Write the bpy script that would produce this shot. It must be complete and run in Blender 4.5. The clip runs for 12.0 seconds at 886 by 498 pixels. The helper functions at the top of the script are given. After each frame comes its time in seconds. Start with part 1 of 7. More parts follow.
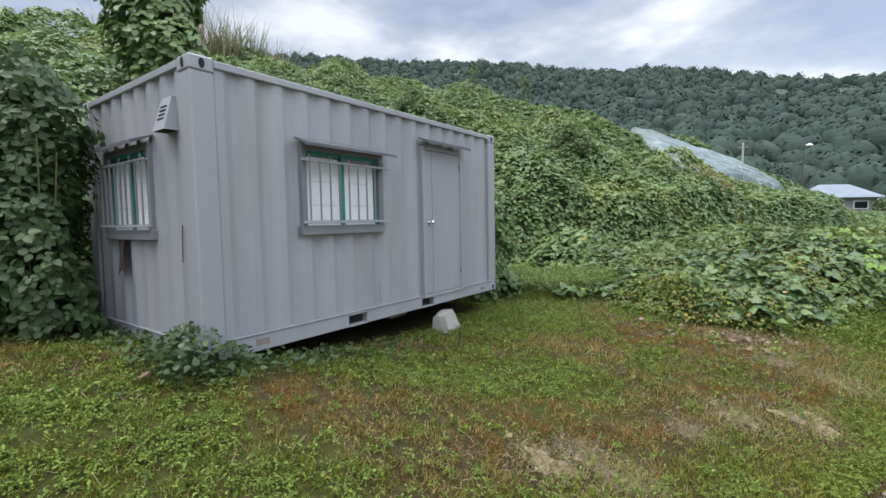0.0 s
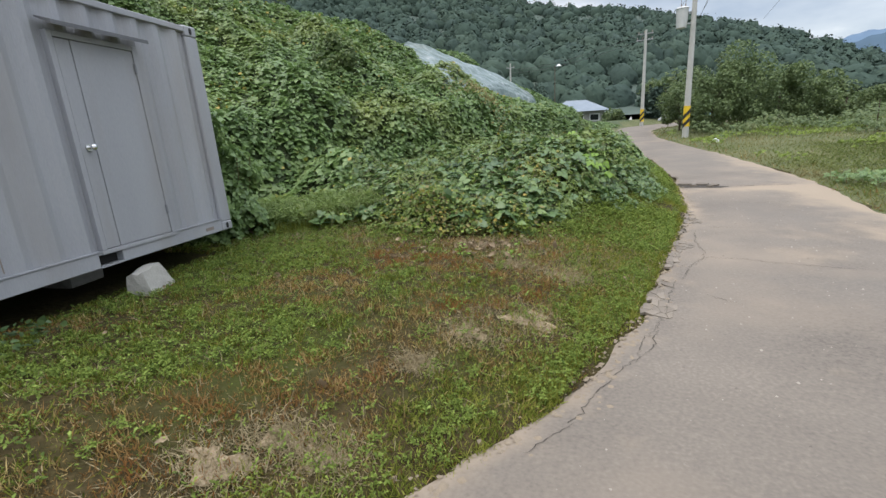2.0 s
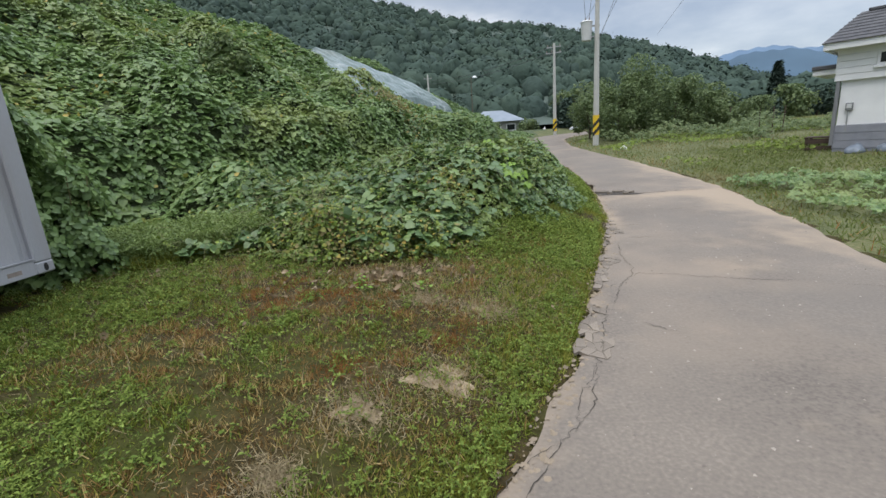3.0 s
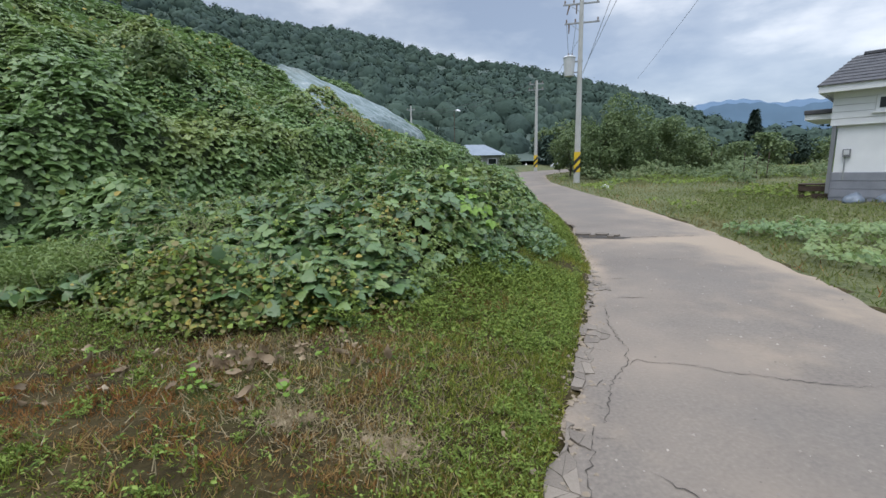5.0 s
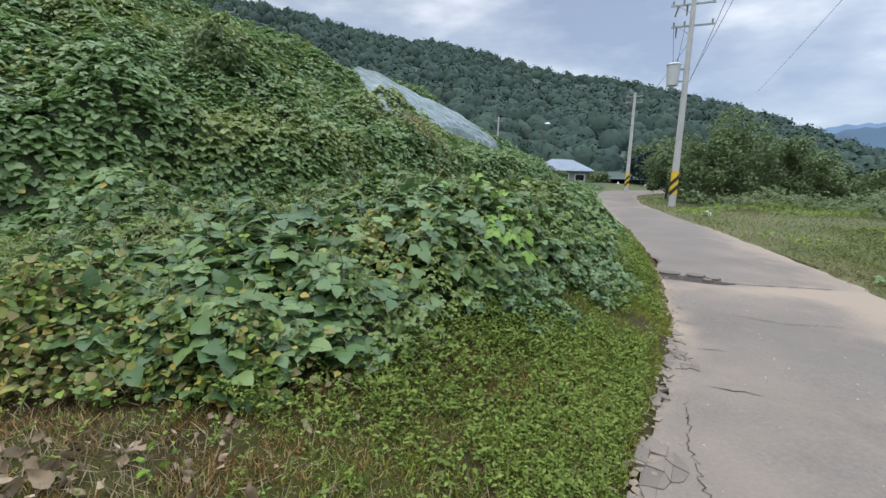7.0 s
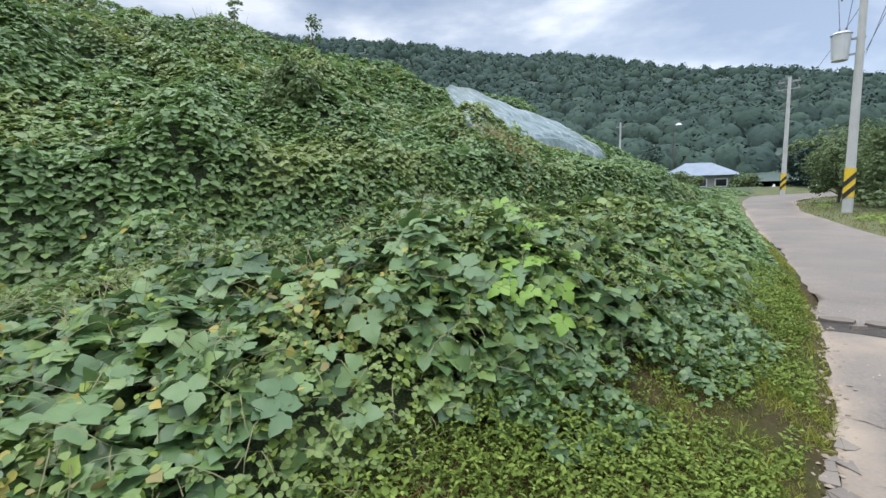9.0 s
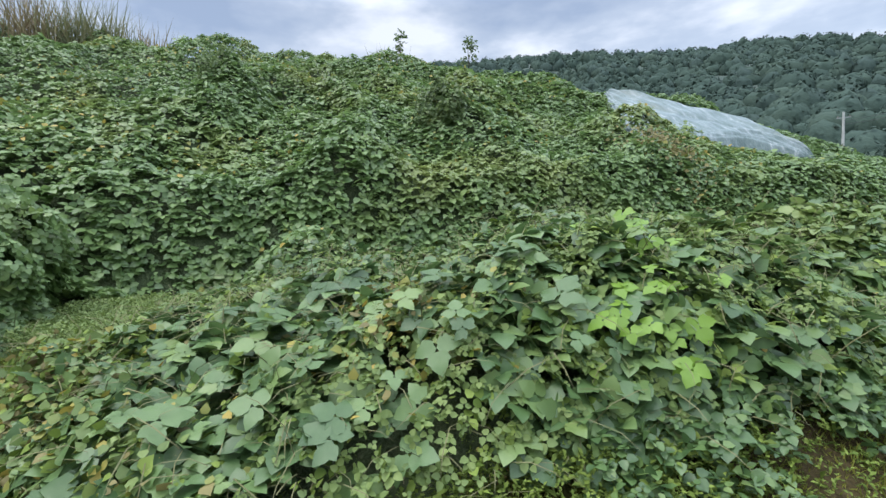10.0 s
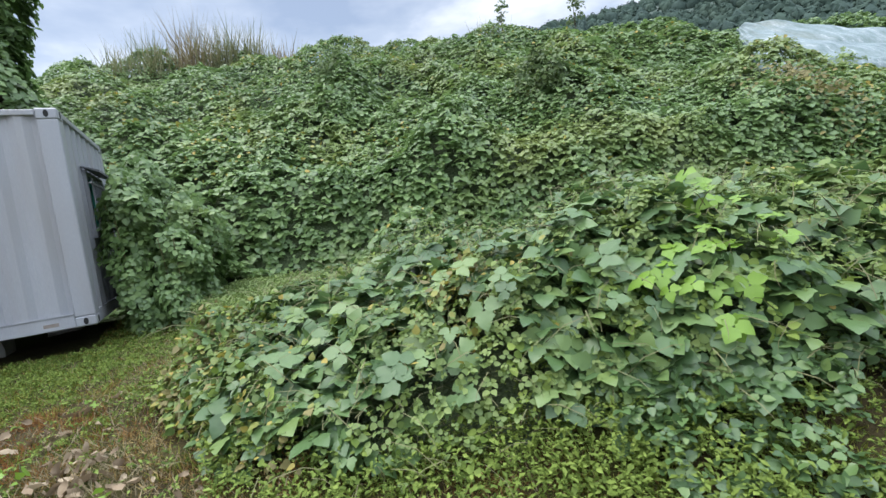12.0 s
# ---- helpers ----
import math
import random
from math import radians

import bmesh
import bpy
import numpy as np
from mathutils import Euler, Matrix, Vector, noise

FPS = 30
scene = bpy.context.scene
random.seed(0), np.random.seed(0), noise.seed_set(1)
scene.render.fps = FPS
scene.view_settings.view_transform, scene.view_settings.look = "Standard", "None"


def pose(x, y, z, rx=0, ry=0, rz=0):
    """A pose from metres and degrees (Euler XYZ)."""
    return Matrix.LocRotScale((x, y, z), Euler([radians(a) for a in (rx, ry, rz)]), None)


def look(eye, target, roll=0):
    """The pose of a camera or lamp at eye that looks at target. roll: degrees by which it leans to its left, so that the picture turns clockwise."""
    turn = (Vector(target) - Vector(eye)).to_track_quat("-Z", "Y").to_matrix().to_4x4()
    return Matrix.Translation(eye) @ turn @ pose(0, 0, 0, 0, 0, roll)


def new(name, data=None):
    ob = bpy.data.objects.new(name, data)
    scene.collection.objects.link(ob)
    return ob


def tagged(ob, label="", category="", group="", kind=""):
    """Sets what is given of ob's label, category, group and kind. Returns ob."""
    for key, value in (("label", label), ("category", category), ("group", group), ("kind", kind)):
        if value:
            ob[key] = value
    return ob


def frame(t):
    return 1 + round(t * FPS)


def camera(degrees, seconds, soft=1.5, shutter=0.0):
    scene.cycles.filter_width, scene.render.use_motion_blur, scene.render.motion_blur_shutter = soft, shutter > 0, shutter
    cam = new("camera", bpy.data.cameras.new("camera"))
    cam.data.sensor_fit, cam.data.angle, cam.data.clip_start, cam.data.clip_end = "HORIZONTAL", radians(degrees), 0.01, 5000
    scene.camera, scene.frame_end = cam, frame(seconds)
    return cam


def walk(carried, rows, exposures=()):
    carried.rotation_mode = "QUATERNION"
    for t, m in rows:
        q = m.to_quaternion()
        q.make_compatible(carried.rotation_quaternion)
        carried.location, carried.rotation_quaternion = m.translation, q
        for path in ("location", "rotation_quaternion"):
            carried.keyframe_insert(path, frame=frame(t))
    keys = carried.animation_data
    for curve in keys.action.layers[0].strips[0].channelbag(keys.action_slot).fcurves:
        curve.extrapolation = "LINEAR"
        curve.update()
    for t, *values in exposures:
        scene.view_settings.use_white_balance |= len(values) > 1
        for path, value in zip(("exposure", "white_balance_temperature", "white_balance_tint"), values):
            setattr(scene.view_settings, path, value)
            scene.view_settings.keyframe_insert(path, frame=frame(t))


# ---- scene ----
cam = camera(88.7, 12.0)
PATH = [
    (0, (0.253, -0.564, 2.014), (-0.928, 1.042, 1.853), -0.2),
    (0.5, (0.389, -0.525, 1.97), (-0.839, 1.04, 1.762), -1.0),
    (1, (0.493, -0.282, 1.943), (-0.675, 1.304, 1.594), -1.7),
    (1.5, (0.552, 0.095, 1.865), (-0.261, 1.866, 1.412), -2.4),
    (2, (0.649, 0.643, 1.825), (0.223, 2.533, 1.329), -3.4),
    (2.5, (0.67, 1.144, 1.804), (0.435, 3.067, 1.306), -3.8),
    (3, (0.778, 1.647, 1.774), (0.667, 3.587, 1.302), -4.0),
    (3.5, (0.888, 2.113, 1.739), (0.838, 4.068, 1.324), -3.7),
    (3.7, (0.954, 2.287, 1.713), (0.917, 4.248, 1.32), -3.5),
    (5.3, (1.364, 3.673, 1.616), (1.318, 5.643, 1.277), -0.3),
    (5.5, (1.446, 3.837, 1.606), (1.347, 5.806, 1.27), -0.2),
    (6, (1.548, 4.231, 1.587), (1.343, 6.194, 1.267), 0.8),
    (6.5, (1.681, 4.615, 1.589), (1.377, 6.567, 1.282), 2.0),
    (8.3, (2.296, 6.062, 1.706), (1.727, 7.961, 1.443), -0.3),
    (8.5, (2.349, 6.206, 1.709), (1.72, 8.086, 1.448), -0.6),
    (9, (2.425, 6.583, 1.725), (1.536, 8.361, 1.497), -1.2),
    (9.5, (2.566, 6.9, 1.722), (1.386, 8.503, 1.53), -1.9),
    (10, (2.599, 7.087, 1.711), (1.142, 8.45, 1.565), -2.3),
    (10.5, (2.626, 7.305, 1.702), (1.079, 8.558, 1.512), -3.5),
    (11, (2.727, 7.408, 1.679), (1.044, 8.46, 1.429), -6.7),
    (11.5, (2.884, 7.338, 1.704), (1.142, 8.294, 1.475), -7.5),
    (12, (3.113, 7.215, 1.701), (1.347, 8.128, 1.485), -6.9),
]
EXPOSURE = [(0, 0.24, 6650, 10), (1.0, 0.30, 6700, 10), (1.6, 0.24, 6800, 10), (2.0, 0.02, 6850, 10), (2.5, -0.15, 6820, 10), (3.7, -0.14, 6550, 10), (5.5, -0.2, 6330, 10), (6.7, -0.12, 6330, 10), (8.5, 0.06, 6350, 10), (9.0, 0.18, 6350, 10), (10.0, 0.22, 6320, 10), (11.0, 0.35, 6350, 10), (12.0, 0.42, 6400, 10)]
walk(cam, [(t, look(eye, target, roll)) for t, eye, target, roll in PATH], EXPOSURE)

# ---- world and sun ----
SUN_EL, SUN_AZ = 66.0, 215.0
world = bpy.data.worlds.new("overcast_sky")
scene.world = world
world.use_nodes = True
wn, wl = world.node_tree.nodes, world.node_tree.links
wn.clear()
w_out = wn.new("ShaderNodeOutputWorld")
w_sky = wn.new("ShaderNodeTexSky")
w_sky.sky_type = "NISHITA"
w_sky.sun_disc = False
w_sky.sun_elevation, w_sky.sun_rotation = radians(SUN_EL), radians(SUN_AZ)
w_bg1 = wn.new("ShaderNodeBackground")
w_bg1.inputs["Strength"].default_value = 0.05
w_tc = wn.new("ShaderNodeTexCoord")
w_map = wn.new("ShaderNodeMapping")
w_map.inputs["Scale"].default_value = (1.0, 1.0, 2.6)
w_noise = wn.new("ShaderNodeTexNoise")
w_noise.inputs["Scale"].default_value = 3.0
w_noise.inputs["Detail"].default_value = 6.0
w_noise.inputs["Roughness"].default_value = 0.52
w_ramp = wn.new("ShaderNodeValToRGB")
w_ramp.color_ramp.elements[0].position, w_ramp.color_ramp.elements[0].color = 0.38, (0.40, 0.47, 0.60, 1)
w_ramp.color_ramp.elements[1].position, w_ramp.color_ramp.elements[1].color = 0.64, (1.12, 1.13, 1.16, 1)
w_mid = w_ramp.color_ramp.elements.new(0.5)
w_mid.color = (0.60, 0.66, 0.76, 1)
w_bg2 = wn.new("ShaderNodeBackground")
w_sep = wn.new("ShaderNodeSeparateXYZ")
w_high = wn.new("ShaderNodeMapRange")
w_high.inputs["From Min"].default_value, w_high.inputs["From Max"].default_value = 0.40, 0.88
w_high.inputs["To Min"].default_value, w_high.inputs["To Max"].default_value = 0.70, 3.7
wl.new(w_tc.outputs["Generated"], w_sep.inputs[0])
wl.new(w_sep.outputs["Z"], w_high.inputs[0])
w_east = wn.new("ShaderNodeMapRange")
w_east.inputs["From Min"].default_value, w_east.inputs["From Max"].default_value = -0.9, 0.5
w_east.inputs["To Min"].default_value, w_east.inputs["To Max"].default_value = 0.84, 1.22
w_mul = wn.new("ShaderNodeMath")
w_mul.operation = "MULTIPLY"
wl.new(w_sep.outputs["X"], w_east.inputs[0])
wl.new(w_high.outputs[0], w_mul.inputs[0])
wl.new(w_east.outputs[0], w_mul.inputs[1])
wl.new(w_mul.outputs[0], w_bg2.inputs["Strength"])
w_add = wn.new("ShaderNodeAddShader")
wl.new(w_sky.outputs[0], w_bg1.inputs[0])
wl.new(w_tc.outputs["Generated"], w_map.inputs[0])
wl.new(w_map.outputs[0], w_noise.inputs["Vector"])
wl.new(w_noise.outputs[0], w_ramp.inputs[0])
wl.new(w_ramp.outputs[0], w_bg2.inputs[0])
wl.new(w_bg1.outputs[0], w_add.inputs[0])
wl.new(w_bg2.outputs[0], w_add.inputs[1])
wl.new(w_add.outputs[0], w_out.inputs[0])
sun_data = bpy.data.lights.new("sun", "SUN")
sun_data.energy, sun_data.angle, sun_data.color = 1.4, radians(24), (1.0, 0.94, 0.84)
sun = new("sun", sun_data)
sun.matrix_world = pose(0, 0, 30, 90 - SUN_EL, 0, 180 - SUN_AZ)


# ---- materials ----
def material(name, stops, scale=4.0, rough=0.8, fine=60.0, bump=0.3, metal=0.0, island=0.0, patch=None, translucent=0.0, spec=0.5, stretch=(1, 1, 1), detail=5.0, dist=0.01, piece=0.0, grain_w=0.3):
    """stops: colours from dark to light along a broad noise; fine: the second scale; island: how far single leaves differ;
    patch: (colour, scale, low, high) a second colour in patches."""
    m = bpy.data.materials.new(name)
    m.use_nodes = True
    n, l = m.node_tree.nodes, m.node_tree.links
    p = n["Principled BSDF"]
    tc = n.new("ShaderNodeTexCoord")
    mp = n.new("ShaderNodeMapping")
    mp.inputs["Scale"].default_value = stretch
    l.new(tc.outputs["Object"], mp.inputs[0])
    broad = n.new("ShaderNodeTexNoise")
    broad.inputs["Scale"].default_value, broad.inputs["Detail"].default_value = scale, detail
    l.new(mp.outputs[0], broad.inputs["Vector"])
    grain = n.new("ShaderNodeTexNoise")
    grain.inputs["Scale"].default_value, grain.inputs["Detail"].default_value = fine, 3.0
    l.new(mp.outputs[0], grain.inputs["Vector"])
    fac = n.new("ShaderNodeMix")
    fac.data_type = "FLOAT"
    fac.inputs[0].default_value = grain_w
    l.new(broad.outputs[0], fac.inputs[2])
    l.new(grain.outputs[0], fac.inputs[3])
    value = fac.outputs[0]
    if island or piece:
        geo = n.new("ShaderNodeNewGeometry")
        info = n.new("ShaderNodeObjectInfo")
        mix = n.new("ShaderNodeMix")
        mix.data_type = "FLOAT"
        mix.inputs[0].default_value = island or piece
        l.new(value, mix.inputs[2])
        l.new(geo.outputs["Random Per Island"] if island else info.outputs["Random"], mix.inputs[3])
        value = mix.outputs[0]
    ramp = n.new("ShaderNodeValToRGB")
    e = ramp.color_ramp.elements
    lo, hi = (0.3, 0.7) if not (island or piece) else (0.12, 0.88)
    e[0].position, e[0].color = lo, (*stops[0], 1)
    e[1].position, e[1].color = hi, (*stops[-1], 1)
    for i, c in enumerate(stops[1:-1], 1):
        e.new(lo + (hi - lo) * i / (len(stops) - 1)).color = (*c, 1)
    l.new(value, ramp.inputs[0])
    colour = ramp.outputs[0]
    if patch:
        pc, ps, p0, p1 = patch
        pn = n.new("ShaderNodeTexNoise")
        pn.inputs["Scale"].default_value, pn.inputs["Detail"].default_value = ps, 4.0
        l.new(mp.outputs[0], pn.inputs["Vector"])
        pr = n.new("ShaderNodeMapRange")
        pr.inputs["From Min"].default_value, pr.inputs["From Max"].default_value = p0, p1
        l.new(pn.outputs[0], pr.inputs[0])
        pm = n.new("ShaderNodeMix")
        pm.data_type = "RGBA"
        l.new(pr.outputs[0], pm.inputs[0])
        l.new(colour, pm.inputs[6])
        pm.inputs[7].default_value = (*pc, 1)
        colour = pm.outputs[2]
    l.new(colour, p.inputs["Base Color"])
    p.inputs["Roughness"].default_value, p.inputs["Metallic"].default_value = rough, metal
    p.inputs["Specular IOR Level"].default_value = spec
    if bump:
        b = n.new("ShaderNodeBump")
        b.inputs["Strength"].default_value, b.inputs["Distance"].default_value = bump, dist
        l.new(grain.outputs[0], b.inputs["Height"])
        l.new(b.outputs[0], p.inputs["Normal"])
    if translucent:
        t = n.new("ShaderNodeBsdfTranslucent")
        l.new(colour, t.inputs[0])
        mx = n.new("ShaderNodeMixShader")
        mx.inputs[0].default_value = translucent
        l.new(p.outputs[0], mx.inputs[1])
        l.new(t.outputs[0], mx.inputs[2])
        l.new(mx.outputs[0], n["Material Output"].inputs[0])
    return m


M_SOIL = material("lawn_soil", [(0.022, 0.017, 0.007), (0.042, 0.032, 0.013), (0.085, 0.064, 0.028)], 2.6, 0.95, 22, 1.0, grain_w=0.5, patch=((0.040, 0.046, 0.010), 0.8, 0.45, 0.65), dist=0.03, spec=0.15)
# Ground under the vines; shade in the leaf gaps is put into its colour.
M_UNDERVINE = material("undervine_shade", [(0.030, 0.046, 0.018), (0.055, 0.078, 0.030), (0.085, 0.105, 0.045)], 3.0, 0.95, 25, 1.0, grain_w=0.5, dist=0.05)
M_THATCH = material("field_thatch", [(0.045, 0.055, 0.018), (0.085, 0.095, 0.032), (0.14, 0.125, 0.055)], 0.7, 0.95, 14, 1.0, grain_w=0.5, dist=0.04)
M_LAWN = material("short_green_grass", [(0.055, 0.076, 0.011), (0.145, 0.182, 0.027), (0.28, 0.315, 0.060)], 1.4, 0.75, 30, 0, island=0.8, translucent=0.35, spec=0.15)
M_DRY = material("dried_grass", [(0.070, 0.038, 0.012), (0.185, 0.112, 0.040), (0.34, 0.235, 0.092), (0.56, 0.44, 0.21)], 1.1, 0.85, 30, 0, island=0.8, patch=((0.25, 0.115, 0.040), 1.1, 0.46, 0.66), translucent=0.3, spec=0.1)
M_ROAD = material("worn_concrete", [(0.098, 0.082, 0.067), (0.135, 0.114, 0.095), (0.160, 0.136, 0.112), (0.205, 0.173, 0.143)], 0.8, 0.85, 38, 1.0, patch=((0.22, 0.178, 0.138), 0.45, 0.50, 0.75), grain_w=0.55, detail=9.0, dist=0.004)
M_CRACK = material("crack_dirt", [(0.025, 0.02, 0.016), (0.06, 0.05, 0.04)], 9, 0.95, 80, 0.4)
M_EDGE = material("joint_dirt", [(0.065, 0.054, 0.042), (0.13, 0.108, 0.083)], 9, 0.95, 80, 0.4)
M_PIECE = material("broken_concrete", [(0.115, 0.096, 0.078), (0.165, 0.139, 0.113), (0.225, 0.19, 0.152)], 6, 0.9, 60, 0.6, piece=0.5)
M_GRIT = material("pale_grit", [(0.12, 0.10, 0.085), (0.33, 0.295, 0.25)], 6, 0.9, 60, 0, island=0.8)
M_SAND = material("washed_sand", [(0.175, 0.14, 0.10), (0.26, 0.208, 0.152)], 3, 0.95, 120, 0.4)
# Paler noise patches imitate light on vine clumps, put into the leaf colour.
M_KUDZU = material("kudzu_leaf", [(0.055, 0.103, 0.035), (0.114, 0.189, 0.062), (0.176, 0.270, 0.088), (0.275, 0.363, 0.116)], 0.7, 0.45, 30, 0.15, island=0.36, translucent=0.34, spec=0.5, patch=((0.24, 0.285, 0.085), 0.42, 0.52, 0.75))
# Darker leaf copy: deep shade beside the container is put into the colour.
M_SHADE_VINE = material("small_shaded_vine_leaf", [(0.030, 0.058, 0.020), (0.058, 0.100, 0.034), (0.095, 0.150, 0.050)], 0.9, 0.5, 30, 0.15, island=0.5, translucent=0.25, spec=0.4)
M_HERB = material("bright_herb_leaf", [(0.095, 0.150, 0.040), (0.165, 0.235, 0.064), (0.26, 0.33, 0.098)], 1.0, 0.6, 20, 0, island=0.45, translucent=0.35)
M_KUDZU_NEAR = material("broad_kudzu_leaf", [(0.040, 0.082, 0.026), (0.074, 0.136, 0.044), (0.114, 0.190, 0.062), (0.180, 0.250, 0.068)], 0.8, 0.42, 25, 0.2, island=0.6, translucent=0.25, spec=0.5)
M_KUDZU_PIECE = material("broad_kudzu_leaf_single", [(0.050, 0.098, 0.034), (0.084, 0.150, 0.052), (0.122, 0.198, 0.066), (0.175, 0.250, 0.072)], 2.0, 0.42, 30, 0.2, piece=0.65, translucent=0.22, spec=0.5)
M_BRIGHT = material("young_leaf", [(0.14, 0.26, 0.03), (0.22, 0.36, 0.045)], 2.0, 0.45, 30, 0.15, island=0.5, translucent=0.35)
M_YELLOW = material("yellowed_leaf", [(0.14, 0.18, 0.035), (0.24, 0.24, 0.05), (0.38, 0.28, 0.055)], 2.0, 0.6, 30, 0.15, island=0.8, translucent=0.25)
M_RUSTLEAF = material("rusty_leaf", [(0.11, 0.10, 0.035), (0.18, 0.155, 0.055), (0.24, 0.21, 0.075)], 2.0, 0.7, 30, 0.15, island=0.7, translucent=0.25)
M_DEAD = material("dead_leaf", [(0.12, 0.08, 0.045), (0.27, 0.20, 0.125), (0.46, 0.37, 0.25)], 3.0, 0.85, 40, 0.3, island=0.6, translucent=0.2)
M_VERGE = material("verge_grass", [(0.095, 0.125, 0.020), (0.200, 0.225, 0.038), (0.36, 0.345, 0.085)], 0.9, 0.7, 30, 0, island=0.6, translucent=0.3, spec=0.15)
M_WEED = material("small_weed", [(0.052, 0.088, 0.014), (0.125, 0.185, 0.032), (0.25, 0.325, 0.075)], 1.2, 0.65, 30, 0, island=0.8, translucent=0.25, spec=0.2)
M_STRAW = material("dry_straw", [(0.20, 0.155, 0.085), (0.34, 0.28, 0.165)], 2, 0.85, 30, 0, island=0.6)
M_REED = material("reed_grass", [(0.11, 0.13, 0.055), (0.19, 0.20, 0.095), (0.28, 0.26, 0.14)], 1.0, 0.7, 20, 0, island=0.7, translucent=0.3)
M_FIELD = material("field_grass", [(0.085, 0.120, 0.030), (0.150, 0.190, 0.050), (0.235, 0.245, 0.082)], 0.4, 0.75, 12, 0, island=0.5, patch=((0.22, 0.185, 0.080), 0.22, 0.50, 0.70), translucent=0.42)
M_STEEL = material("grey_painted_steel", [(0.225, 0.231, 0.252), (0.280, 0.287, 0.308), (0.330, 0.335, 0.351)], 1.1, 0.5, 140, 0.05, stretch=(1, 1, 0.16), dist=0.002, patch=((0.250, 0.240, 0.235), 2.6, 0.50, 0.85))
# Shaded copy of the grey steel: the shade is put into its colour.
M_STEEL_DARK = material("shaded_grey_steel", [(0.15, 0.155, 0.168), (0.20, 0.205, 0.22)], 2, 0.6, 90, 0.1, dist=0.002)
# Canopy steel made darker: shade on the undersides is put into the colour.
M_CANOPY = material("shaded_canopy_steel", [(0.075, 0.078, 0.085), (0.125, 0.128, 0.138)], 3, 0.6, 90, 0.1, dist=0.002)
# Near-black that puts the shade of holes and openings into colour; also the cable.
M_BLACK = material("hollow_shade_black", [(0.008, 0.008, 0.008), (0.018, 0.017, 0.016)], 5, 0.9, 40, 0)
M_GREEN = material("green_sash", [(0.015, 0.17, 0.13), (0.025, 0.24, 0.18)], 6, 0.5, 90, 0.05)
M_ALU = material("pale_aluminium", [(0.52, 0.53, 0.54), (0.66, 0.67, 0.68)], 6, 0.4, 90, 0.05, metal=0.2)
M_PAPER = material("white_paper", [(0.62, 0.64, 0.66), (0.74, 0.755, 0.77)], 3, 0.8, 60, 0.1)
M_PAPER_LINE = material("faint_paper_line", [(0.50, 0.52, 0.55), (0.58, 0.60, 0.63)], 6, 0.8, 60, 0)
M_PRINT = material("print_grey", [(0.40, 0.42, 0.45), (0.50, 0.52, 0.55)], 6, 0.8, 60, 0)
M_CHROME = material("worn_chrome", [(0.62, 0.62, 0.62), (0.75, 0.75, 0.75)], 8, 0.25, 60, 0, metal=1.0)
M_STAIN = material("rust_stain", [(0.17, 0.135, 0.115), (0.24, 0.205, 0.18)], 12, 0.8, 80, 0.2)
M_BLOCK = material("cement_block", [(0.24, 0.23, 0.205), (0.38, 0.37, 0.335)], 5, 0.9, 60, 0.5)
M_POLE = material("pole_concrete", [(0.36, 0.36, 0.345), (0.47, 0.465, 0.445)], 2, 0.85, 40, 0.3)
M_YBAND = material("yellow_band", [(0.62, 0.40, 0.02), (0.72, 0.50, 0.03)], 5, 0.5, 60, 0)
M_KBAND = material("black_band", [(0.012, 0.012, 0.012), (0.03, 0.03, 0.03)], 5, 0.5, 60, 0)
M_IRON = material("galvanised_iron", [(0.26, 0.27, 0.28), (0.36, 0.37, 0.38)], 5, 0.55, 60, 0.1, metal=0.5)
M_TRANSF = material("transformer_paint", [(0.44, 0.45, 0.45), (0.54, 0.55, 0.55)], 4, 0.5, 60, 0.05)
M_WIRE = material("cable_black", [(0.02, 0.02, 0.022), (0.04, 0.04, 0.042)], 5, 0.6, 60, 0)
M_PORC = material("porcelain", [(0.14, 0.10, 0.08), (0.22, 0.17, 0.14)], 5, 0.3, 60, 0)
# Streaks of the net; their wide contrast also puts fold shade into the colour.
M_TARP = material("pale_net_sheet", [(0.060, 0.105, 0.095), (0.12, 0.175, 0.17), (0.20, 0.255, 0.26), (0.46, 0.50, 0.51)], 3.4, 0.4, 22, 0.7, stretch=(0.08, 2.4, 0.8), translucent=0.2, grain_w=0.35)
M_WHITE = material("white_siding", [(0.66, 0.67, 0.69), (0.76, 0.77, 0.78)], 2, 0.55, 60, 0.05)
M_PLINTH = material("grey_plinth", [(0.17, 0.18, 0.21), (0.25, 0.26, 0.29)], 3, 0.8, 50, 0.2)
M_SHINGLE = material("dark_shingle", [(0.05, 0.052, 0.06), (0.10, 0.10, 0.108)], 5, 0.85, 40, 0.5)
M_GLASSD = material("dark_window_glass", [(0.012, 0.014, 0.016), (0.03, 0.034, 0.038)], 2, 0.1, 30, 0)
M_BLUETARP = material("grey_blue_tarpaulin", [(0.10, 0.13, 0.17), (0.22, 0.26, 0.31)], 5, 0.5, 60, 0.3)
M_WOOD = material("brown_boards", [(0.035, 0.022, 0.016), (0.08, 0.052, 0.036)], 6, 0.8, 60, 0.3, stretch=(1, 1, 4))
M_ROOF = material("pale_blue_roof", [(0.14, 0.175, 0.215), (0.20, 0.235, 0.275)], 1.2, 0.6, 30, 0.1)
M_WALL = material("farmhouse_wall", [(0.22, 0.22, 0.21), (0.32, 0.32, 0.30)], 2, 0.8, 40, 0.1)
M_SHRUB = material("olive_shrub_leaf", [(0.080, 0.120, 0.052), (0.135, 0.190, 0.078), (0.205, 0.260, 0.108)], 0.5, 0.6, 10, 0, island=0.4, translucent=0.35, spec=0.35)
